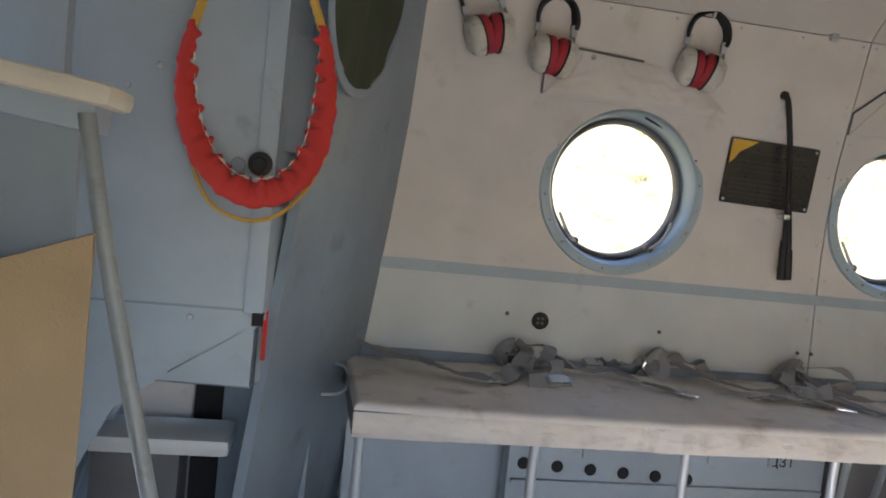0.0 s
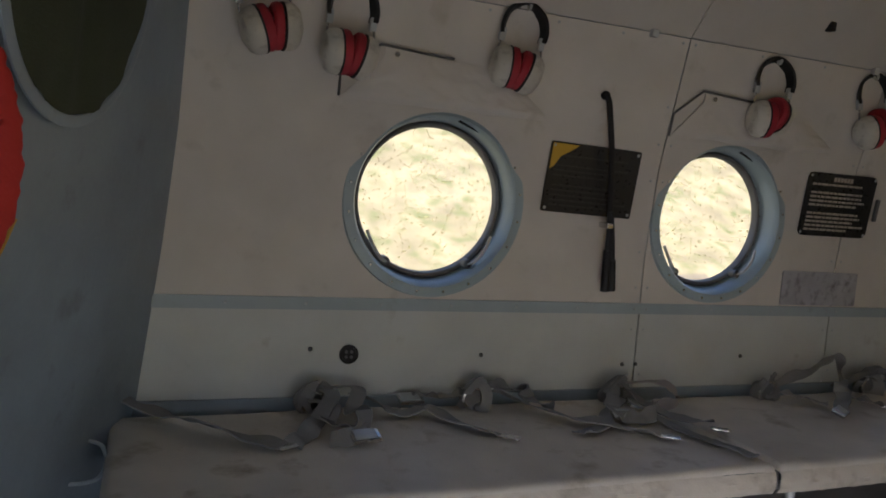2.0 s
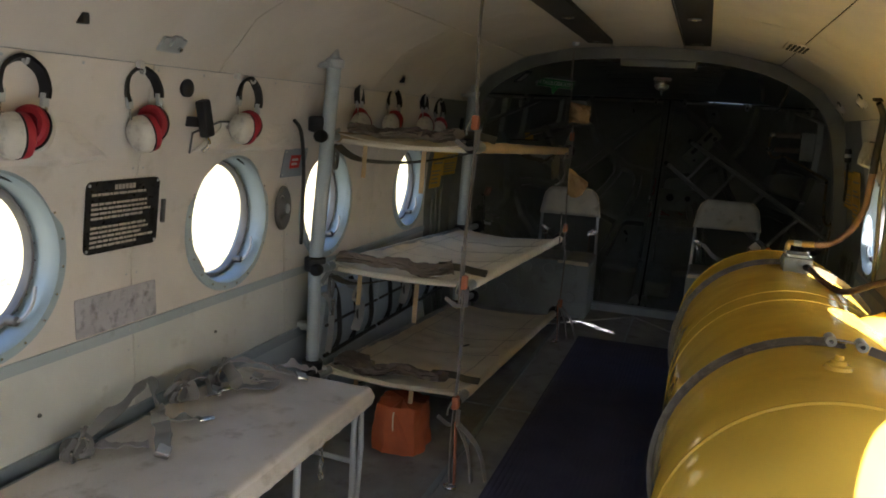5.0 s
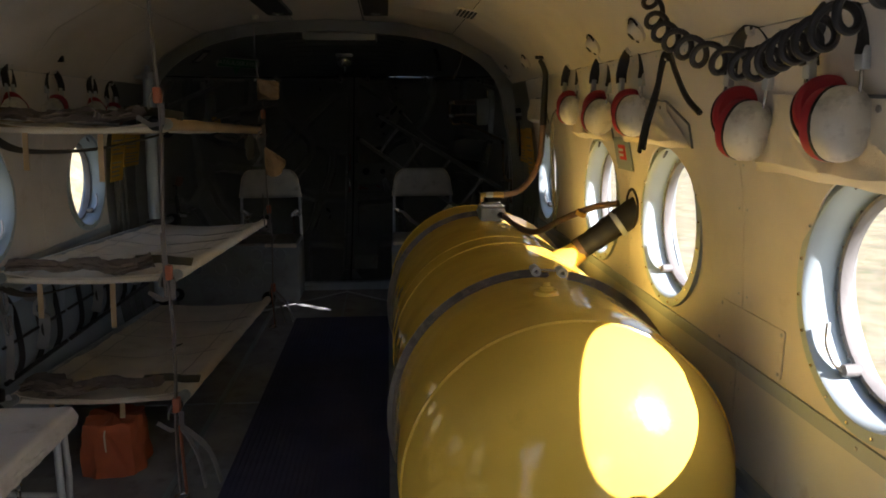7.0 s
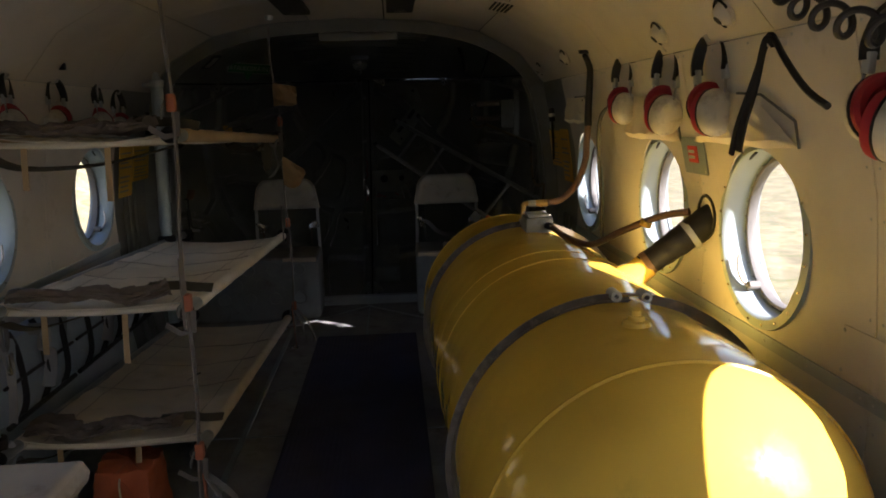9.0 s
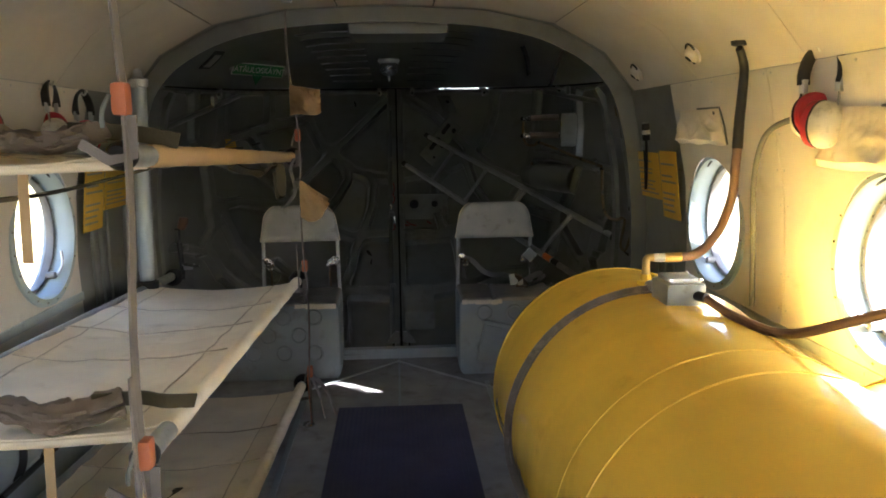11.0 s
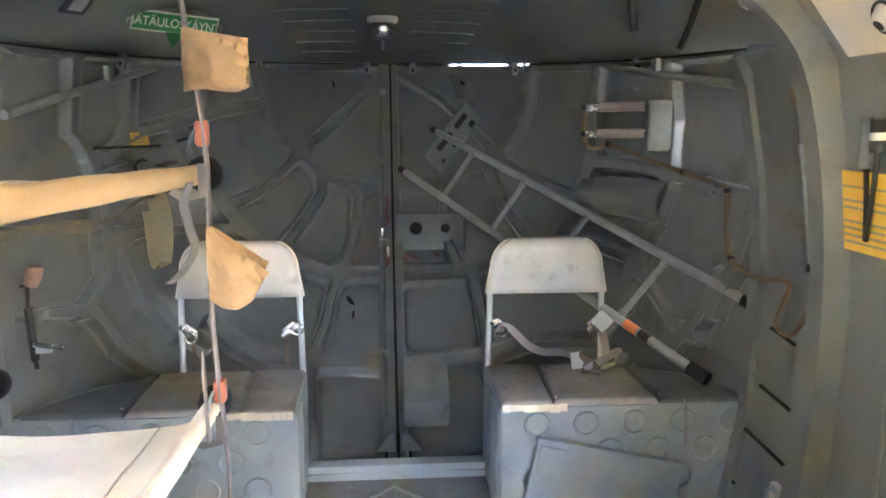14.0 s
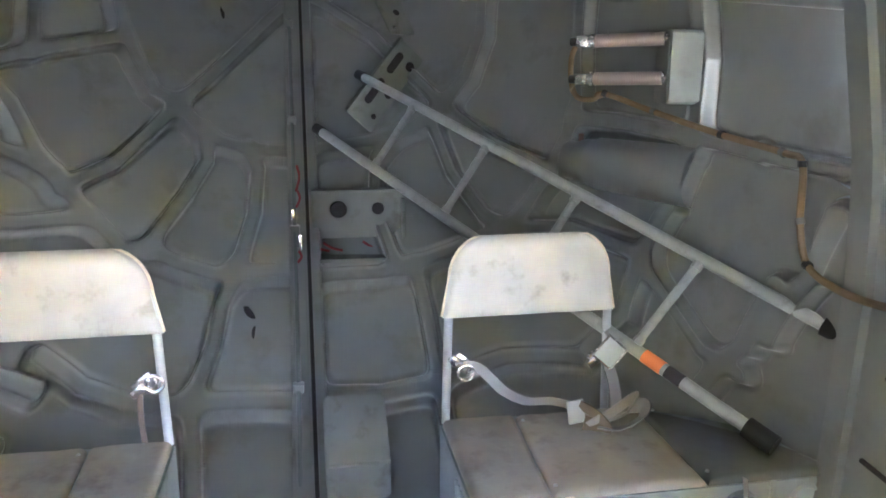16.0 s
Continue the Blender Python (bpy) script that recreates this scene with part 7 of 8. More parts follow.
part("frame", B((-0.12, -0.05, -0.006), (0.12, 0.05, 0.004), 0.002, mg), M_LINING_SHADE, vent)
for i in range(5):
    part("slat", B((-0.11, -0.040 + 0.017 * i, -0.009), (0.11, -0.030 + 0.017 * i, -0.0055), 0.001, mg), M_DARK, vent)

coil = thing("coiled_cord", "black coiled intercom cord hung along the port wall", "cord")
pts = []
ctrl = smooth_path([(2.10, -0.90, 1.545), (1.913, -0.85, 1.412), (1.71, -0.84, 1.344), (1.49, -0.84, 1.304), (1.36, -0.83, 1.316), (1.24, -0.82, 1.335), (1.10, -0.84, 1.41), (1.0, -0.88, 1.52)], 110)
for i, p in enumerate(ctrl):
    a = i / 36.0 * 2 * math.pi
    pts.append(p + Vector((0.006 * math.cos(a), 0.0165 * math.cos(a), 0.0200 * math.sin(a))))
part("coil", tube(pts, 0.0052, 8), M_BLACK, coil)
part("plug", tube([(2.10, -0.90, 1.54), (2.14, -0.88, 1.60)], 0.015, 12), M_BLACK, coil)
part("plug", tube([(1.0, -0.88, 1.52), (0.97, -0.89, 1.575)], 0.015, 12), M_BLACK, coil)
yl = thing("y_lead", "black forked headset lead hanging on the port wall", "lead")
part("lead", strap(smooth_path([(2.285, -1.02, 1.372), (2.305, -1.02, 1.384), (2.325, -1.02, 1.37), (2.36, -1.015, 1.30), (2.40, -1.0, 1.20), (2.42, -0.995, 1.13)]), 0.016, 0.007, (0, 1, 0)), M_BLACK, yl)
part("lead", strap(smooth_path([(2.28, -1.015, 1.365), (2.30, -1.012, 1.378), (2.315, -1.01, 1.36), (2.335, -1.005, 1.28), (2.35, -0.99, 1.20), (2.36, -0.985, 1.14)]), 0.016, 0.007, (0, 1, 0)), M_BLACK, yl)
part("lead", tube(smooth_path([(2.305, -1.02, 1.38), (2.28, -1.018, 1.372), (2.22, -1.01, 1.33), (2.12, -1.0, 1.27), (2.04, -1.0, 1.235)]), 0.007, 8), M_BLACK, yl)
part("clip", B((2.29, -1.05, 1.362), (2.31, -1.012, 1.38), 0.004), M_LINING_SHADE, yl)


# ---- stretchers, posts and straps ----
def stretcher(zf, za, label):
    s = thing("stretcher", label, "stretcher", "stretchers on the starboard wall")
    X0, X1 = 2.98, 4.76
    zz = lambda x: zf + (za - zf) * (x - X0) / (X1 - X0)
    for y in (0.40, 0.98):
        def fat(t):
            r = 0.0205 + 0.0009 * math.sin(t * 40)
            return circle(r, 14)
        part("pole_sleeve", sweep(bmesh.new(), [(x, y, zz(x)) for x in steps(X0 + 0.03, X1 + 0.09, 30)], fat), M_CANVAS if zf > 1 else M_LITTER, s, "canvas sleeve round the pole")
        part("pole", tube([(X0 - 0.10, y, zz(X0 - 0.10)), (X1 + (0.14 if y < 0.5 else 0.31), y, zz(X1 + 0.14))], 0.019, 12), M_LADDER, s)
        for x in (X0 - 0.10, X1 + (0.15 if y < 0.5 else 0.33)):
            part("end_cap", lathe([(0.0, -0.034), (0.026, -0.032), (0.037, -0.018), (0.040, 0.006), (0.036, 0.026), (0.022, 0.038), (0, 0.040)], Matrix.Translation((x, y, zz(x))) @ Matrix.Rotation(radians(90), 4, "Y") @ Matrix.Scale(0.62 if x < X1 else 1.0, 4), 18), M_KNOB, s)
    def cloth(u, v):
        x, y = X0 + 0.03 + (X1 - X0 - 0.05) * u, 0.40 + 0.58 * v
        sag = 0.030 * math.sin(math.pi * v) ** 0.7
        w = 0.0045 * math.sin(46 * u + 3 * noise.noise(Vector((u * 3, v * 4, zf)))) * math.sin(math.pi * v) + 0.004 * noise.noise(Vector((u * 16, v * 5, zf * 9)))
        w += 0.006 * max(0.0, 1 - abs(u - 0.42) * 4) * math.sin(70 * u + 9 * v + 4 * noise.noise(Vector((u * 5, v * 6, 3)))) * math.sin(math.pi * v)
        return (x, y, zz(x) + 0.019 - sag + w)
    part("canvas", sheet(cloth, steps(0, 1, 150), steps(0, 1, 24), 0.003), M_LITTER, s)
    for y in (0.475, 0.905):
        part("seam", strap([Vector(cloth((x - X0 - 0.03) / (X1 - X0 - 0.05), (y - 0.40) / 0.58)) + Vector((0, 0, 0.002)) for x in steps(X0 + 0.04, X1 - 0.03, 50)], 0.0035, 0.0015), M_STITCH, s)
    for x in (3.6, 3.95, 4.30):
        part("fold_line", strap([Vector(cloth((x - X0 - 0.03) / (X1 - X0 - 0.05), v)) + Vector((0, 0, 0.0022)) for v in steps(0.03, 0.97, 16)], 0.0035, 0.0015, (1, 0, 0)), M_STITCH, s)
    part("spreader", tube(smooth_path([(X0 + 0.05, 0.41, zz(X0) - 0.015), (X0 + 0.04, 0.7, zz(X0) - 0.022), (X0 + 0.05, 0.97, zz(X0) - 0.015)]), 0.010, 10), M_LITTER, s)
    # crumpled head flap
    def roll(f):
        ring = []
        for c, q in circle(1.0, 26):
            a = math.atan2(q, c)
            fold = noise.noise(Vector((2.2 * math.cos(a) + 5 * f, 2.2 * math.sin(a) + zf * 5, f * 9)))
            crease = abs(noise.noise(Vector((4 * math.cos(a), 4 * math.sin(a) + zf, f * 17))))
            r = 1.0 + 0.55 * fold - 0.45 * crease
            ring.append((0.058 * c * r * (0.75 + 0.35 * math.sin(5 * f + 4 * zf)), (0.020 * q + 0.006) * r))
        return ring
    part("head_flap", sweep(bmesh.new(), smooth_path([(X0 + 0.075 + 0.02 * math.sin(9 * v + zf * 6), 0.955 - 0.46 * v, zz(X0) + 0.030 - 0.010 * math.sin(math.pi * v) + 0.006 * math.sin(14 * v)) for v in steps(0, 1, 9)], 8), roll), M_FLAP, s, "crumpled brown canvas flap")
    part("flap_tail", strap(smooth_path([(X0 + 0.07, 0.55, zz(X0) + 0.045), (X0 + 0.10, 0.47, zz(X0) + 0.040), (X0 + 0.09, 0.42, zz(X0) + 0.035), (X0 + 0.12, 0.37, zz(X0) + 0.024)]), 0.03, 0.004, (1, 0, 0.2)), M_KHAKI, s)
    for y in (0.62, 0.86):
        part("tape", strap(smooth_path([(X0 + 0.04, y, zz(X0) - 0.02), (X0 + 0.045, y + 0.005, zz(X0) - 0.08), (X0 + 0.05, y + 0.01, zz(X0) - 0.15 - 0.04 * (y < 0.7))]), 0.018, 0.003, (1, 0, 0)), M_CANVAS, s)
    part("carry_strap", strap(smooth_path([(X0 - 0.02, 0.95, zz(X0) - 0.03), (X0 + 0.15, 0.92, zz(X0) - 0.09), (X0 + 0.5, 0.80, zz(X0) - 0.10), (X0 + 0.8, 0.62, zz(X0) - 0.05)]), 0.035, 0.004, (0, 0.3, 1)), M_KHAKI, s, "olive webbing strap")
    part("loop", tube([(X0 + 0.018 * math.cos(q), 0.965, zz(X0) - 0.075 + 0.045 * math.sin(q)) for q in steps(0, 2 * math.pi, 14)[:-1]], 0.007, 8, closed=True), M_RUBBER, s)
    if zf > 1:
        part("pull_tab", strap([(X1 - 0.16, 0.405, zz(X1) + 0.03), (X1 - 0.10, 0.40, zz(X1) + 0.033)], 0.02, 0.004), M_KHAKI, s)
        part("loop_strap", strap(smooth_path([(X1 - 0.17, 0.425, zz(X1) + 0.012), (X1 - 0.17, 0.405, zz(X1) - 0.06), (X1 - 0.17, 0.412, zz(X1) - 0.145), (X1 - 0.165, 0.422, zz(X1) - 0.05)]), 0.036, 0.004, (1, 0, 0)), M_KHAKI, s, "olive webbing loop")
        part("slack_strap", strap(smooth_path([(3.98, 0.46, 1.145), (4.12, 0.45, 1.122), (4.26, 0.44, 1.112), (4.38, 0.44, 1.096), (4.47, 0.44, 1.105), (4.53, 0.435, 1.116), (4.62, 0.425, 1.115), (4.66, 0.42, 1.12)], 8), 0.030, 0.005, (0, 0.5, 1)), M_KHAKI, s, "olive webbing strap hanging slack")
        part("loose_tail", strap(smooth_path([(4.60, 0.355, 1.145), (4.61, 0.372, 1.107), (4.62, 0.366, 1.06), (4.62, 0.358, 1.02), (4.625, 0.385, 0.975), (4.63, 0.412, 0.954)], 8), 0.022, 0.003, (0.4, 1, 0)), M_RUBBER, s, "grey webbing tail")
    return s


stretcher(0.27, 0.16, "pale canvas stretcher with a crumpled brown head flap, lowest of three")
stretcher(0.70, 0.62, "pale canvas stretcher with a crumpled brown head flap, middle of three")
stretcher(1.205, 1.145, "tan canvas stretcher hung highest of three below the ceiling")

for x, y, zt, r in ((2.935, 1.015, 1.475, 0.027), (4.72, 0.975, 1.44, 0.030)):
    po = thing("stretcher_post", "grey painted tubular stretcher post against the wall", "post", "stretcher posts")
    part("tube", tube([(x, y, 0.0), (x, y, 0.72)], r * 0.92, 18), M_BLUEL, po)
    yt = y - (0.055 if x < 4 else 0.02)
    part("tube", tube([(x, y, 0.70), (x, yt, zt)], r, 18), M_BLUEL, po)
    part("head", lathe([(0.016, -0.02), (0.036, -0.015), (0.038, 0.012), (0.02, 0.02), (0.014, 0.05), (0, 0.055)], Matrix.Translation((x, yt, zt)), 18), M_ALU, po)
    part("bracket", B((x - 0.05, yt - 0.01, zt - 0.02), (x + 0.05, yt + 0.06, zt + 0.0), 0.004), M_ALU, po)
    for z in (0.30 if x < 4 else 0.17, 0.715 if x < 4 else 0.635, 1.25 if x < 4 else 1.16):
        cl = part("clamp", lathe([(r + 0.002, -0.03), (r + 0.014, -0.024), (r + 0.014, 0.024), (r + 0.002, 0.03)], Matrix.Translation((x, y, z)), 18), M_BLACK, po, "black clamp")
        part("arm", tube([(x, y - 0.02, z - 0.02), (x + 0.03, y - 0.045, z - 0.005)], 0.011, 10), M_ALU, po)
        part("fork", sweep(bmesh.new(), smooth_path([(x, y - 0.030, z - 0.075), (x + 0.02, y - 0.038, z - 0.050), (x + 0.06, y - 0.040, z - 0.030), (x + 0.10, y - 0.036, z - 0.024)]), [(-0.012, -0.003), (0.012, -0.003), (0.012, 0.003), (-0.012, 0.003)], up=(0, 1, 0)), M_LADDER, po)
    part("foot", B((x - 0.05, y - 0.04, 0.0), (x + 0.05, y + 0.04, 0.012), 0.003), M_ALU, po)

for k, (xt, xb, levels) in enumerate(((2.80, 2.77, (1.24, 0.70, 0.27)), (4.635, 4.79, (1.145, 0.62, 0.16)))):
    hs = thing("hanging_strap", "grey webbing strap with orange buckles from ceiling to floor", "strap", "stretcher straps")
    xa = lambda z: xt + (xb - xt) * (1.62 - z) / 1.62
    path = [(xa(z), 0.366 - 0.020 * (k == 1) * min(1.0, max(0.0, (1.5 - z) / 0.3)) + 0.006 * math.sin(9 * z), z) for z in steps(0.02, 1.70, 22)]
    part("webbing", strap(path, 0.026, 0.004, (0, 1, 0)), M_WEB, hs)
    part("loop", strap([(xa(z) - 0.02, 0.372, z) for z in steps(levels[1] - 0.02, levels[1] + 0.18, 6)], 0.018, 0.004, (0, 1, 0)), M_WEB, hs)
    for z in levels:
        up, yb = (0.034, 0.336) if k else (0.0, 0.352)
        part("buckle", B((xa(z) - 0.017, yb, z + 0.028 + up), (xa(z) + 0.015, yb + 0.024, z + 0.077 + up), 0.008), M_RUST, hs, "orange buckle")
        part("sling", strap([(xa(z), 0.352, z + 0.03), (xa(z) + 0.005, 0.355, z - 0.03), (xa(z) + 0.005, 0.39, z - 0.036), (xa(z) + 0.005, 0.43, z - 0.01)], 0.016, 0.004, (1, 0, 0)), M_WEB, hs)
        part("hook", tube(smooth_path([(xa(z) - 0.02, yb + 0.022, z + 0.058 + up), (xa(z) - 0.030, yb + 0.030, z + 0.035 + up), (xa(z) - 0.022, yb + 0.034, z + 0.012 + up)]), 0.0035, 8), M_AFTM, hs)
    for dx in (0.0, 0.035, 0.065):
        part("tail", strap(smooth_path([(xa(0.25) + 0.01, 0.362, 0.25), (xa(0.15) + dx, 0.355 - dx, 0.14), (xa(0.03) + dx, 0.35 - dx * 1.5, 0.02)]), 0.022, 0.004, (0, 1, 0)), M_BELT if dx else M_RUST, hs)
    part("floor_ring", tube([(xa(0.0) + 0.02 * math.cos(q), 0.365 + 0.02 * math.sin(q), 0.008) for q in steps(0, 2 * math.pi, 12)[:-1]], 0.006, 8, closed=True), M_STEEL, hs)
    part("ceiling_hook", lathe([(0.022, 0), (0.018, -0.02), (0, -0.022)], Matrix.Translation((xa(1.70), 0.362, 1.742)), 14), M_ALU, hs)
    if k:
        for z, kind in ((1.425, "flap"), (1.057, "mouth")):
            c = thing("cloth_pocket", "small tan canvas pocket tied to the strap", "pocket", "canvas pockets on the strap")

            def outline(u):
                """Top and bottom edge below the upper tied corner, and the way from the strap."""
                if kind == "flap":
                    return -0.004 - 0.038 * u, -0.118 + 0.006 * math.sin(5 * u) + 0.016 * u ** 4, 0.114
                return -0.096 * u, -0.145 - 0.075 * u * (1 - u), 0.112

            def front(u, v, bulge=0.026):
                top, bot, w = outline(u)
                belly = (1.5 if kind == "flap" else 1.0) * bulge * math.sin(math.pi * min(1, u * 1.05)) ** 0.8 * math.sin(math.pi * (0.12 + 0.80 * v)) * (1.3 - 0.6 * v if kind == "flap" else 0.6 + 0.9 * v)
                crease = 0.010 * noise.noise(Vector((u * 3, v * 3, 2))) + 0.012 * abs(noise.noise(Vector((u * 4 + v * 3, v * 3 - u, 7))))
                side = w * u - (0.030 * u * (1 - v) if kind == "mouth" else 0.0)
                return (xa(z) - 0.010 - belly - crease, (0.366 if kind == "flap" else 0.347) - side, z + bot + (top - bot) * v)

            part("cloth", sheet(front, steps(0, 1, 22), steps(0, 1, 22), 0.003), M_POCKET, c)
            part("back", sheet(lambda u, v: Vector(front(u, v, 0.0)) + Vector((0.020 if kind == "mouth" else 0.010, 0, 0.020 * v * u)), steps(0, 1, 10), steps(0, 1, 10), 0.003), M_POCKET, c)
            part("hem", strap([Vector(front(u, 0.97)) - Vector((0.004, 0, 0)) for u in steps(0.02, 1, 14)], 0.012, 0.003, (1, 0, 0)), M_POCKET, c)
            part("seam", strap([Vector(front(u, 0.06)) - Vector((0.004, 0, 0)) for u in steps(0.02, 0.98, 14)], 0.004, 0.002, (1, 0, 0)), M_POCKET, c)

pc = thing("post_cable", "black cable hanging beside the stretcher post", "cable")
part("cable", tube(smooth_path([(2.80, 1.045, 1.262), (2.835, 1.035, 1.22), (2.85, 1.03, 1.10), (2.86, 1.035, 0.95), (2.865, 1.04, 0.80)], 8), 0.007, 8), M_BLACK, pc)

# folded wall seats behind the lowest stretcher
for i, x in enumerate((2.98, 3.52, 4.06)):
    fs = thing("folded_wall_seat", "dark blue-grey folded canvas seat strapped against the wall", "seat", "folded wall seats")
    part("cushion", B((x, 0.995, 0.33), (x + 0.50, 1.065, 0.60), 0.02, Matrix.Translation((x, 1.03, 0.46)) @ Matrix.Rotation(radians(6), 4, "X") @ Matrix.Translation((-x, -1.03, -0.46))), M_BLUE, fs)
    for d in (0.09, 0.25, 0.41):
        part("tie", strap(smooth_path([(x + d, 1.0, 0.615), (x + d + 0.01, 0.982, 0.55), (x + d + 0.02, 0.975, 0.40), (x + d + 0.02, 1.0, 0.325)]), 0.02, 0.004, (1, 0, 0)), M_BLACK, fs)
    part("seat_tube", tube([(x, 0.985, 0.335), (x + 0.5, 0.985, 0.335)], 0.009, 8), M_BLACK, fs)
    part("seat_tube", tube([(x, 0.982, 0.46), (x + 0.5, 0.982, 0.46)], 0.006, 8), M_BLACK, fs)
    part("loose_belt", strap(smooth_path([(x + 0.18, 0.985, 0.60), (x + 0.23, 0.955, 0.58), (x + 0.21, 0.95, 0.53), (x + 0.26, 0.955, 0.50), (x + 0.27, 0.965, 0.43), (x + 0.25, 0.97, 0.38)]), 0.04, 0.004, (1, 0.2, 0)), M_BELT, fs)
    part("buckle", B((x + 0.20, 0.94, 0.535), (x + 0.25, 0.955, 0.56), 0.004), M_STEEL, fs)
    part("bracket", B((x + 0.02, 1.05, 0.42), (x + 0.06, 1.125, 0.45), 0.003), M_ALU, fs)
belt_hook = thing("wall_buckle", "bright steel buckle hanging on the stretcher post", "buckle")
part("plate", B((2.975, 0.955, 0.505), (3.005, 0.965, 0.57), 0.003), M_STEEL, belt_hook)
part("strap", strap(smooth_path([(2.95, 0.985, 0.60), (2.985, 0.965, 0.55), (3.00, 0.97, 0.44), (3.01, 0.985, 0.34)]), 0.025, 0.004, (1, 0, 0)), M_BELT, belt_hook)

# orange bag under the lowest stretcher
bag = thing("orange_bag", "soft orange fabric bag standing on the floor", "bag")
def bagf(u, v):
    a = 2 * math.pi * u
    c, s = math.cos(a), math.sin(a)
    sq = 1 / max(abs(c), abs(s)) ** 0.5
    k = 0.92 - 0.16 * v + 0.13 * noise.noise(Vector((c * 2, s * 2, v * 3))) + 0.08 * noise.noise(Vector((c * 5, s * 5, v * 7)))
    k *= 0.0 if v > 0.999 else 1
    return (3.05 + 0.125 * c * sq * k, 0.665 + 0.115 * s * sq * k, 0.0 + 0.185 * min(1, v * 1.1) + 0.012 * noise.noise(Vector((c * 3, s * 3, 7))) * v)
part("body", sheet(bagf, steps(0, 1, 40), [0, 0.03, 0.15, 0.3, 0.45, 0.6, 0.75, 0.88, 0.95, 1.0]), M_BAG, bag)
part("fold", strap(smooth_path([(2.94, 0.60, 0.04), (2.935, 0.635, 0.13), (2.94, 0.66, 0.16)]), 0.012, 0.003, (1, 0, 0)), M_BAG, bag)
part("drawstring", tube(smooth_path([(2.955, 0.66, 0.175), (2.935, 0.66, 0.155), (2.926, 0.655, 0.10)]), 0.003, 6), M_LITTER, bag)

# ---- floor things ----
mat = thing("floor_mat", "dark blue ribbed rubber floor mat", "mat")
part("sheet", B((2.55, -0.31, 0.001), (4.98, 0.25, 0.007), 0.002), M_MAT, mat)
bm = bmesh.new()
for i in range(28):
    y = -0.30 + 0.02 * i
    box(bm, (2.56, y, 0.0065), (4.97, y + 0.008, 0.0079), 0)
tagged(part("ribs", bm, M_MAT, mat), kind="stuff")

# port jamb conduit, hooks and ring lights at the aft end
con = thing("cable_conduit", "grey conduit with a hanging ochre cable on the aft frame", "conduit")
part("bracket_arm", sweep(bmesh.new(), smooth_path([(5.085, -0.745, 1.685), (5.085, -0.823, 1.655), (5.085, -0.942, 1.573), (5.085, -1.012, 1.462), (5.085, -1.048, 1.350)]), [(-0.005, -0.020), (0.005, -0.020), (0.005, 0.020), (-0.005, 0.020)], up=(1, 0, 0)), M_LADDER, con)
part("bracket_horn", sweep(bmesh.new(), smooth_path([(5.08, -0.86, 1.625), (5.08, -0.878, 1.58), (5.08, -0.876, 1.545), (5.08, -0.90, 1.532), (5.08, -0.935, 1.54)]), [(-0.004, -0.012), (0.004, -0.012), (0.004, 0.012), (-0.004, 0.012)], up=(1, 0, 0)), M_LADDER, con)
part("cable", tube(smooth_path([(5.07, -0.80, 1.63), (5.07, -0.775, 1.58), (5.07, -0.745, 1.49), (5.07, -0.72, 1.43)]), 0.008, 8), M_BLACK, con)
part("joint", tube([(5.08, -1.03, 1.345), (5.08, -1.038, 1.30)], 0.014, 10), M_WRAP, con)
part("conduit", tube(smooth_path([(5.075, -1.055, 1.20), (5.073, -1.075, 1.10), (5.07, -1.09, 0.984), (5.06, -1.10, 0.88)]), 0.011, 10), M_LADDER, con)
part("conduit", tube(smooth_path([(5.08, -1.038, 1.30), (5.077, -1.05, 1.25), (5.075, -1.056, 1.19)]), 0.008, 10), M_RUBBER, con)
part("cable", tube(smooth_path([(5.06, -1.10, 0.88), (5.058, -1.103, 0.793), (5.087, -1.10, 0.723), (5.147, -1.10, 0.673), (5.217, -1.10, 0.685), (5.188, -1.10, 0.752), (5.16, -1.10, 0.812), (5.21, -1.10, 0.82)], 8), 0.0065, 10), M_WRAP, con)
part("tie", tube([(5.06, -1.10, 0.89), (5.06, -1.10, 0.87)], 0.014, 10), M_BLACK, con)
part("cable", tube(smooth_path([(5.08, -1.038, 1.31), (5.05, -1.06, 1.24), (5.03, -1.075, 1.16)]), 0.007, 8), M_WRAP, con)
hk = thing("strap_clip", "grey bracket with a black forked strap above the yellow sheets", "bracket")
part("plate", B((4.835, -1.10, 1.15), (4.865, -1.075, 1.265), 0.004), M_LADDER, hk)
part("cylinder", tube([(4.80, -1.075, 1.19), (4.80, -1.07, 1.26)], 0.016, 12), M_BLACK, hk)
part("collar", tube([(4.80, -1.074, 1.215), (4.80, -1.073, 1.232)], 0.018, 12), M_WHITE, hk)
part("strap", tube(smooth_path([(4.80, -1.075, 1.19), (4.82, -1.085, 1.08), (4.835, -1.09, 0.985)]), 0.006, 8), M_BLACK, hk)
part("strap", tube(smooth_path([(4.85, -1.085, 1.15), (4.845, -1.09, 1.06), (4.837, -1.09, 0.985)]), 0.006, 8), M_BLACK, hk)
hl = thing("hanging_lead", "short black hose end hanging from the aft frame", "hose")
part("hose", tube(smooth_path([(5.2, -0.62, 1.62), (5.21, -0.64, 1.57), (5.22, -0.655, 1.49)]), 0.012, 10), M_BLACK, hl)
bn = thing("wall_hook_band", "dark lever and strap on the aft starboard wall", "lever")
part("lever", tube([(4.90, 1.07, 1.30), (4.905, 1.08, 1.18)], 0.012, 10), M_BLACK, bn)
ring_hole = thing("hose_port", "dark round hose port low in the aft starboard wall", "port")
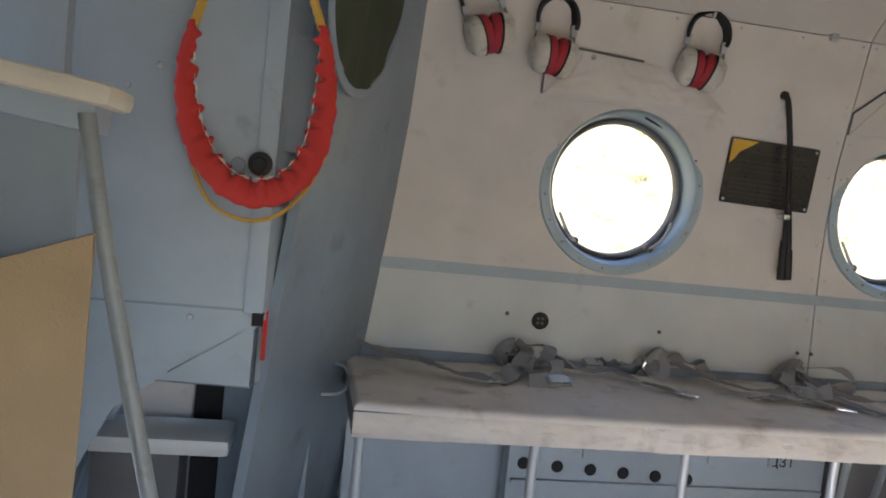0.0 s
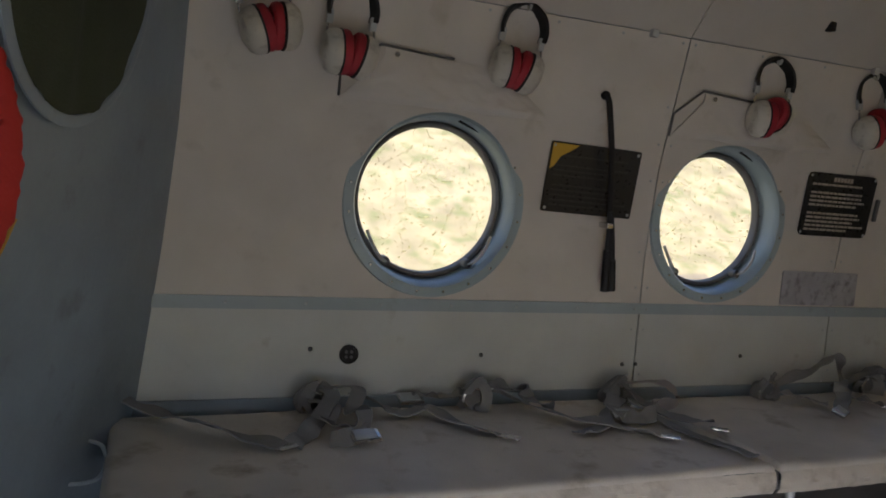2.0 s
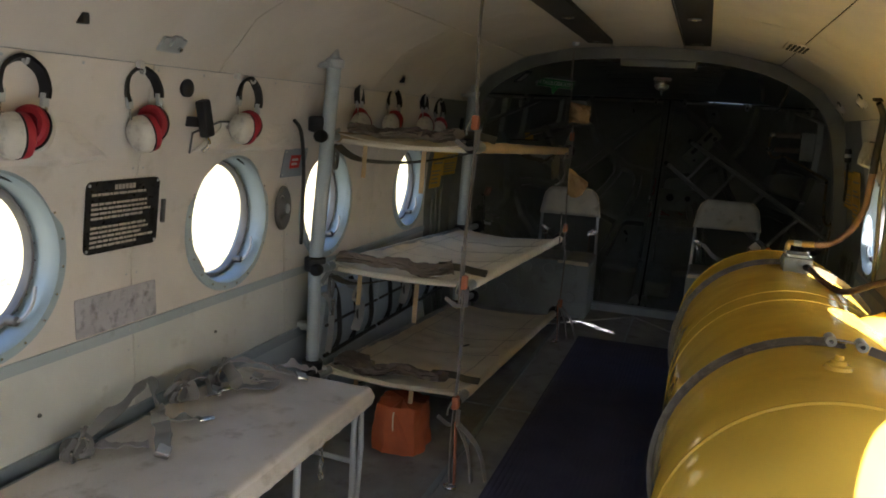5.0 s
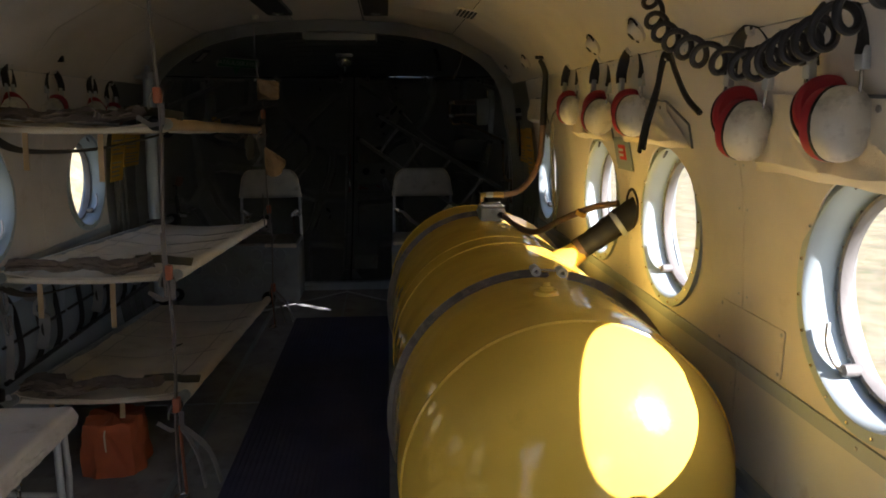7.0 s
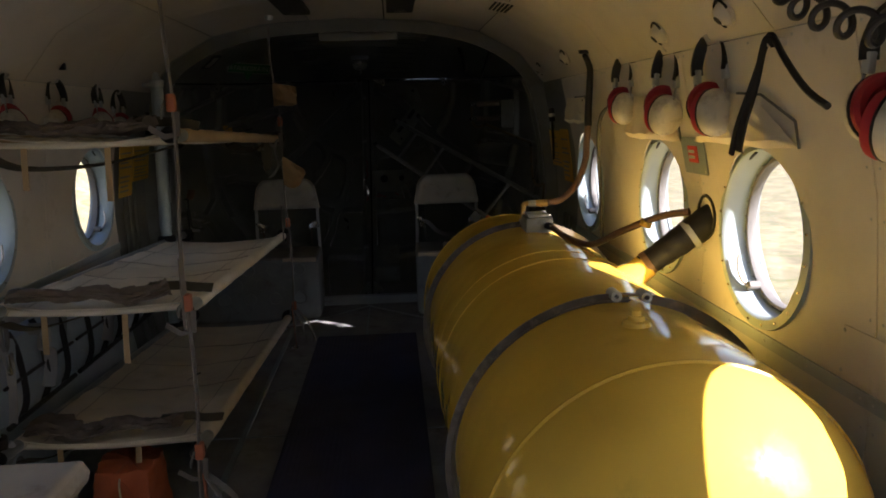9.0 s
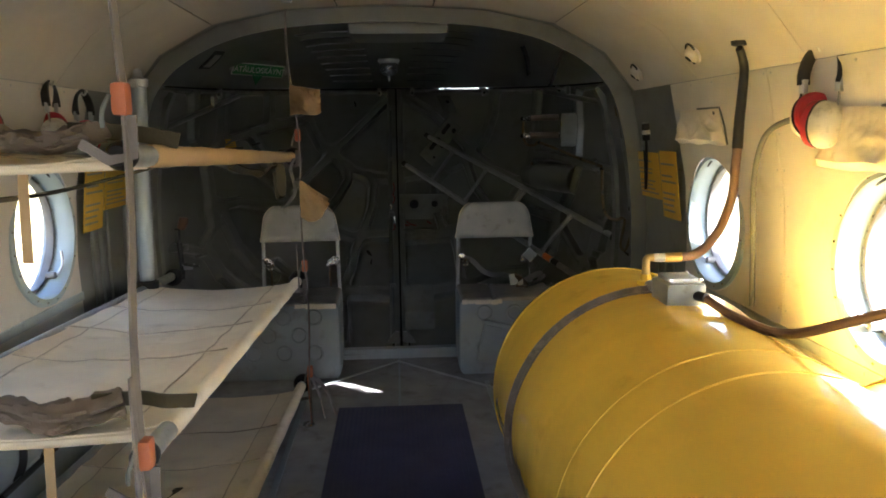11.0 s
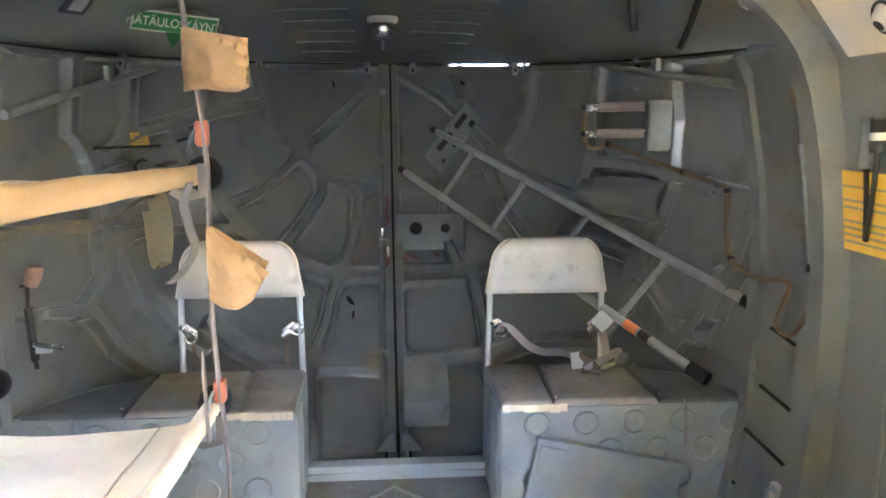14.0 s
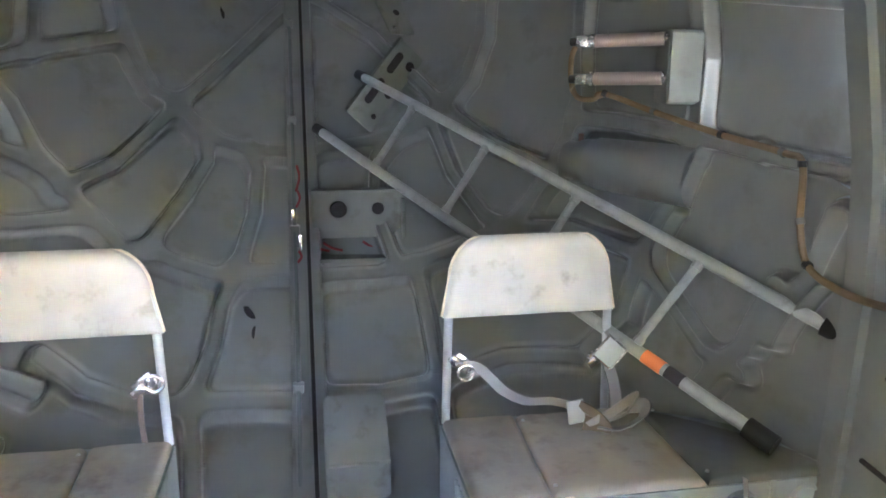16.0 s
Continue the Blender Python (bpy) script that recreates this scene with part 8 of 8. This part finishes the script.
part("rim", lathe([(0.07, 0), (0.07, 0.015), (0.058, 0.02), (0.055, 0.0), (0, 0.0)], Matrix.Translation((5.05, wall_y(0.5) - 0.004, 0.50)) @ Matrix.Rotation(radians(90), 4, "X"), 28), M_BLACK, ring_hole)
ring_hole2 = thing("tie_down_ring", "steel tie-down ring on the aft port wall", "ring")
part("plate", B((5.10, -1.11, 0.16), (5.16, -1.085, 0.24), 0.004), M_ALU, ring_hole2)
part("ring", tube([(5.13 + 0.035 * math.cos(q), -1.08, 0.19 + 0.04 * math.sin(q)) for q in steps(0, 2 * math.pi, 16)[:-1]], 0.006, 8, closed=True), M_BLUE, ring_hole2)

# ---- outside ----
def land(x, y):
    """Height of the field: level round the aircraft, a grassy bank to starboard."""
    rough = 0.10 * noise.noise(Vector((x * 0.15, y * 0.15, 1))) + 0.05 * noise.noise(Vector((x * 0.7, y * 0.7, 4)))
    return -1.05 + rough * (abs(y) > 2) + 0.52 * max(0.0, min(y, 26) - 5.0) + max(0.0, -y - 8) * 0.03


bm = sheet(lambda x, y: (x, y, land(x, y)), [-500, -120, -40, -25, -15, *steps(-9, 21, 110), 30, 45, 120, 500], [-500, -120, -40, -20, -10, -4, 0, *steps(2, 18, 70), 22, 26, 30, 40, 120, 500])
solo("ground", bm, M_GRASS, "dry sunlit grass field rising to a bank outside", "ground", kind="structure")
solo("dirt_track", sheet(lambda x, y: (x, y + 0.06 * math.sin(x * 3.1), land(x, y) + 0.03), steps(4.5, 6.6, 20), steps(6.62, 6.82, 4)), M_TRACK, "strip of bare brown earth in the grass", "track", kind="structure")


def shrub(x, y, s, seed, name="shrub", lab="leafy green shrub in the field outside", wide=0.4, loose=0.20, leaves=420, leaf=0.05):
    rnd = random.Random(seed)
    t = thing(name, lab, name, "bushes outside")
    base = Vector((x, y, land(x, y) - 0.05))
    bm = bmesh.new()
    tips = []
    for i in range(7):
        a = rnd.random() * 6.28
        tip = base + Vector((math.cos(a) * s * wide * (0.5 + rnd.random()), math.sin(a) * s * wide * (0.5 + rnd.random()), s * (0.55 + 0.6 * rnd.random())))
        tips.append(tip)
        sweep(bm, [base, base.lerp(tip, 0.5) + Vector((0, 0, 0.08 * s)), tip], lambda f: circle(0.03 * s * (1.1 - f), 5))
    part("trunk", bm, M_TRACK, t)
    bm = bmesh.new()
    for i in range(leaves):
        c = rnd.choice(tips) + Vector((rnd.gauss(0, loose), rnd.gauss(0, loose), rnd.gauss(0, 0.20))) * s
        q = Matrix.Translation(c) @ Euler((rnd.random() * 6, rnd.random() * 6, rnd.random() * 6)).to_matrix().to_4x4()
        r = s * leaf * (1 + rnd.random())
        vs = [bm.verts.new(q @ Vector(p)) for p in ((-r, 0, 0), (0, -r * 0.45, 0.01), (r, 0, 0), (0, r * 0.45, 0.01))]
        bm.faces.new(vs)
    part("crown", bm, M_LEAF, t)
    return t


rnd = random.Random(11)
for i in range(18):
    shrub(-8 + 1.5 * i + rnd.random() * 1.6, 7.5 + rnd.random() * 8, 0.25 + 0.4 * rnd.random(), i, leaf=0.035)
bm = bmesh.new()
for i in range(75000):
    x, y = -9 + 30 * rnd.random(), 4.2 + 13 * rnd.random() ** 1.4
    if 4.4 < x < 7.3 and 6.5 < y < 7.05:
        continue
    z, hgt = land(x, y) - 0.01, 0.02 + 0.035 * rnd.random()
    for k in range(3):
        a, w = rnd.random() * 6.28, 0.003 + 0.004 * rnd.random()
        dx, dy = math.cos(a), math.sin(a)
        bm.faces.new([bm.verts.new(p) for p in ((x - w * dy, y + w * dx, z), (x + w * dy, y - w * dx, z), (x + 1.3 * dx * hgt, y + 1.3 * dy * hgt, z + 0.02 + 0.35 * hgt))])
spruce = thing("young_spruce", "small young spruce on the grassy bank outside", "tree", "bushes outside")
base = Vector((2.0, 6.35, land(2.0, 6.35) - 0.03))
part("trunk", sweep(bmesh.new(), [base, base + Vector((0.01, 0, 0.50))], lambda f: circle(0.009 * (1.05 - f), 6)), M_TRACK, spruce)
bms = bmesh.new()
for i in range(46):
    f = (i / 45) ** 0.9
    hgt, reach, a = 0.05 + 0.44 * f, 0.22 * (1 - f) + 0.02, i * 2.4
    tip = base + Vector((math.cos(a) * reach, math.sin(a) * reach, hgt + 0.10 * reach))
    root = base + Vector((0, 0, hgt))
    for k in range(20):
        p = root.lerp(tip, (k + 1) / 20)
        b = rnd.random() * 6.28
        d = (tip - root).normalized() * 0.03 + Vector((math.cos(b), math.sin(b), 0.6 * rnd.random())) * 0.038
        n = Vector((-d.y, d.x, 0.002)).normalized() * 0.006
        bms.faces.new([bms.verts.new(q) for q in (p - n, p + n, p + d)])
part("crown", bms, M_LEAF, spruce, smooth=False)
solo("grass_tufts", bm, M_TUFT, "dry yellow-green grass tufts on the bank", "grass", kind="stuff", smooth=False)
# Added out of view to keep direct sun off the aft port window.
shrub(2.85, -3.0, 3.7, 120, "tree", "unseen slender tree added to block sun at the aft port window", 0.010, 0.020, 6500, 0.014)
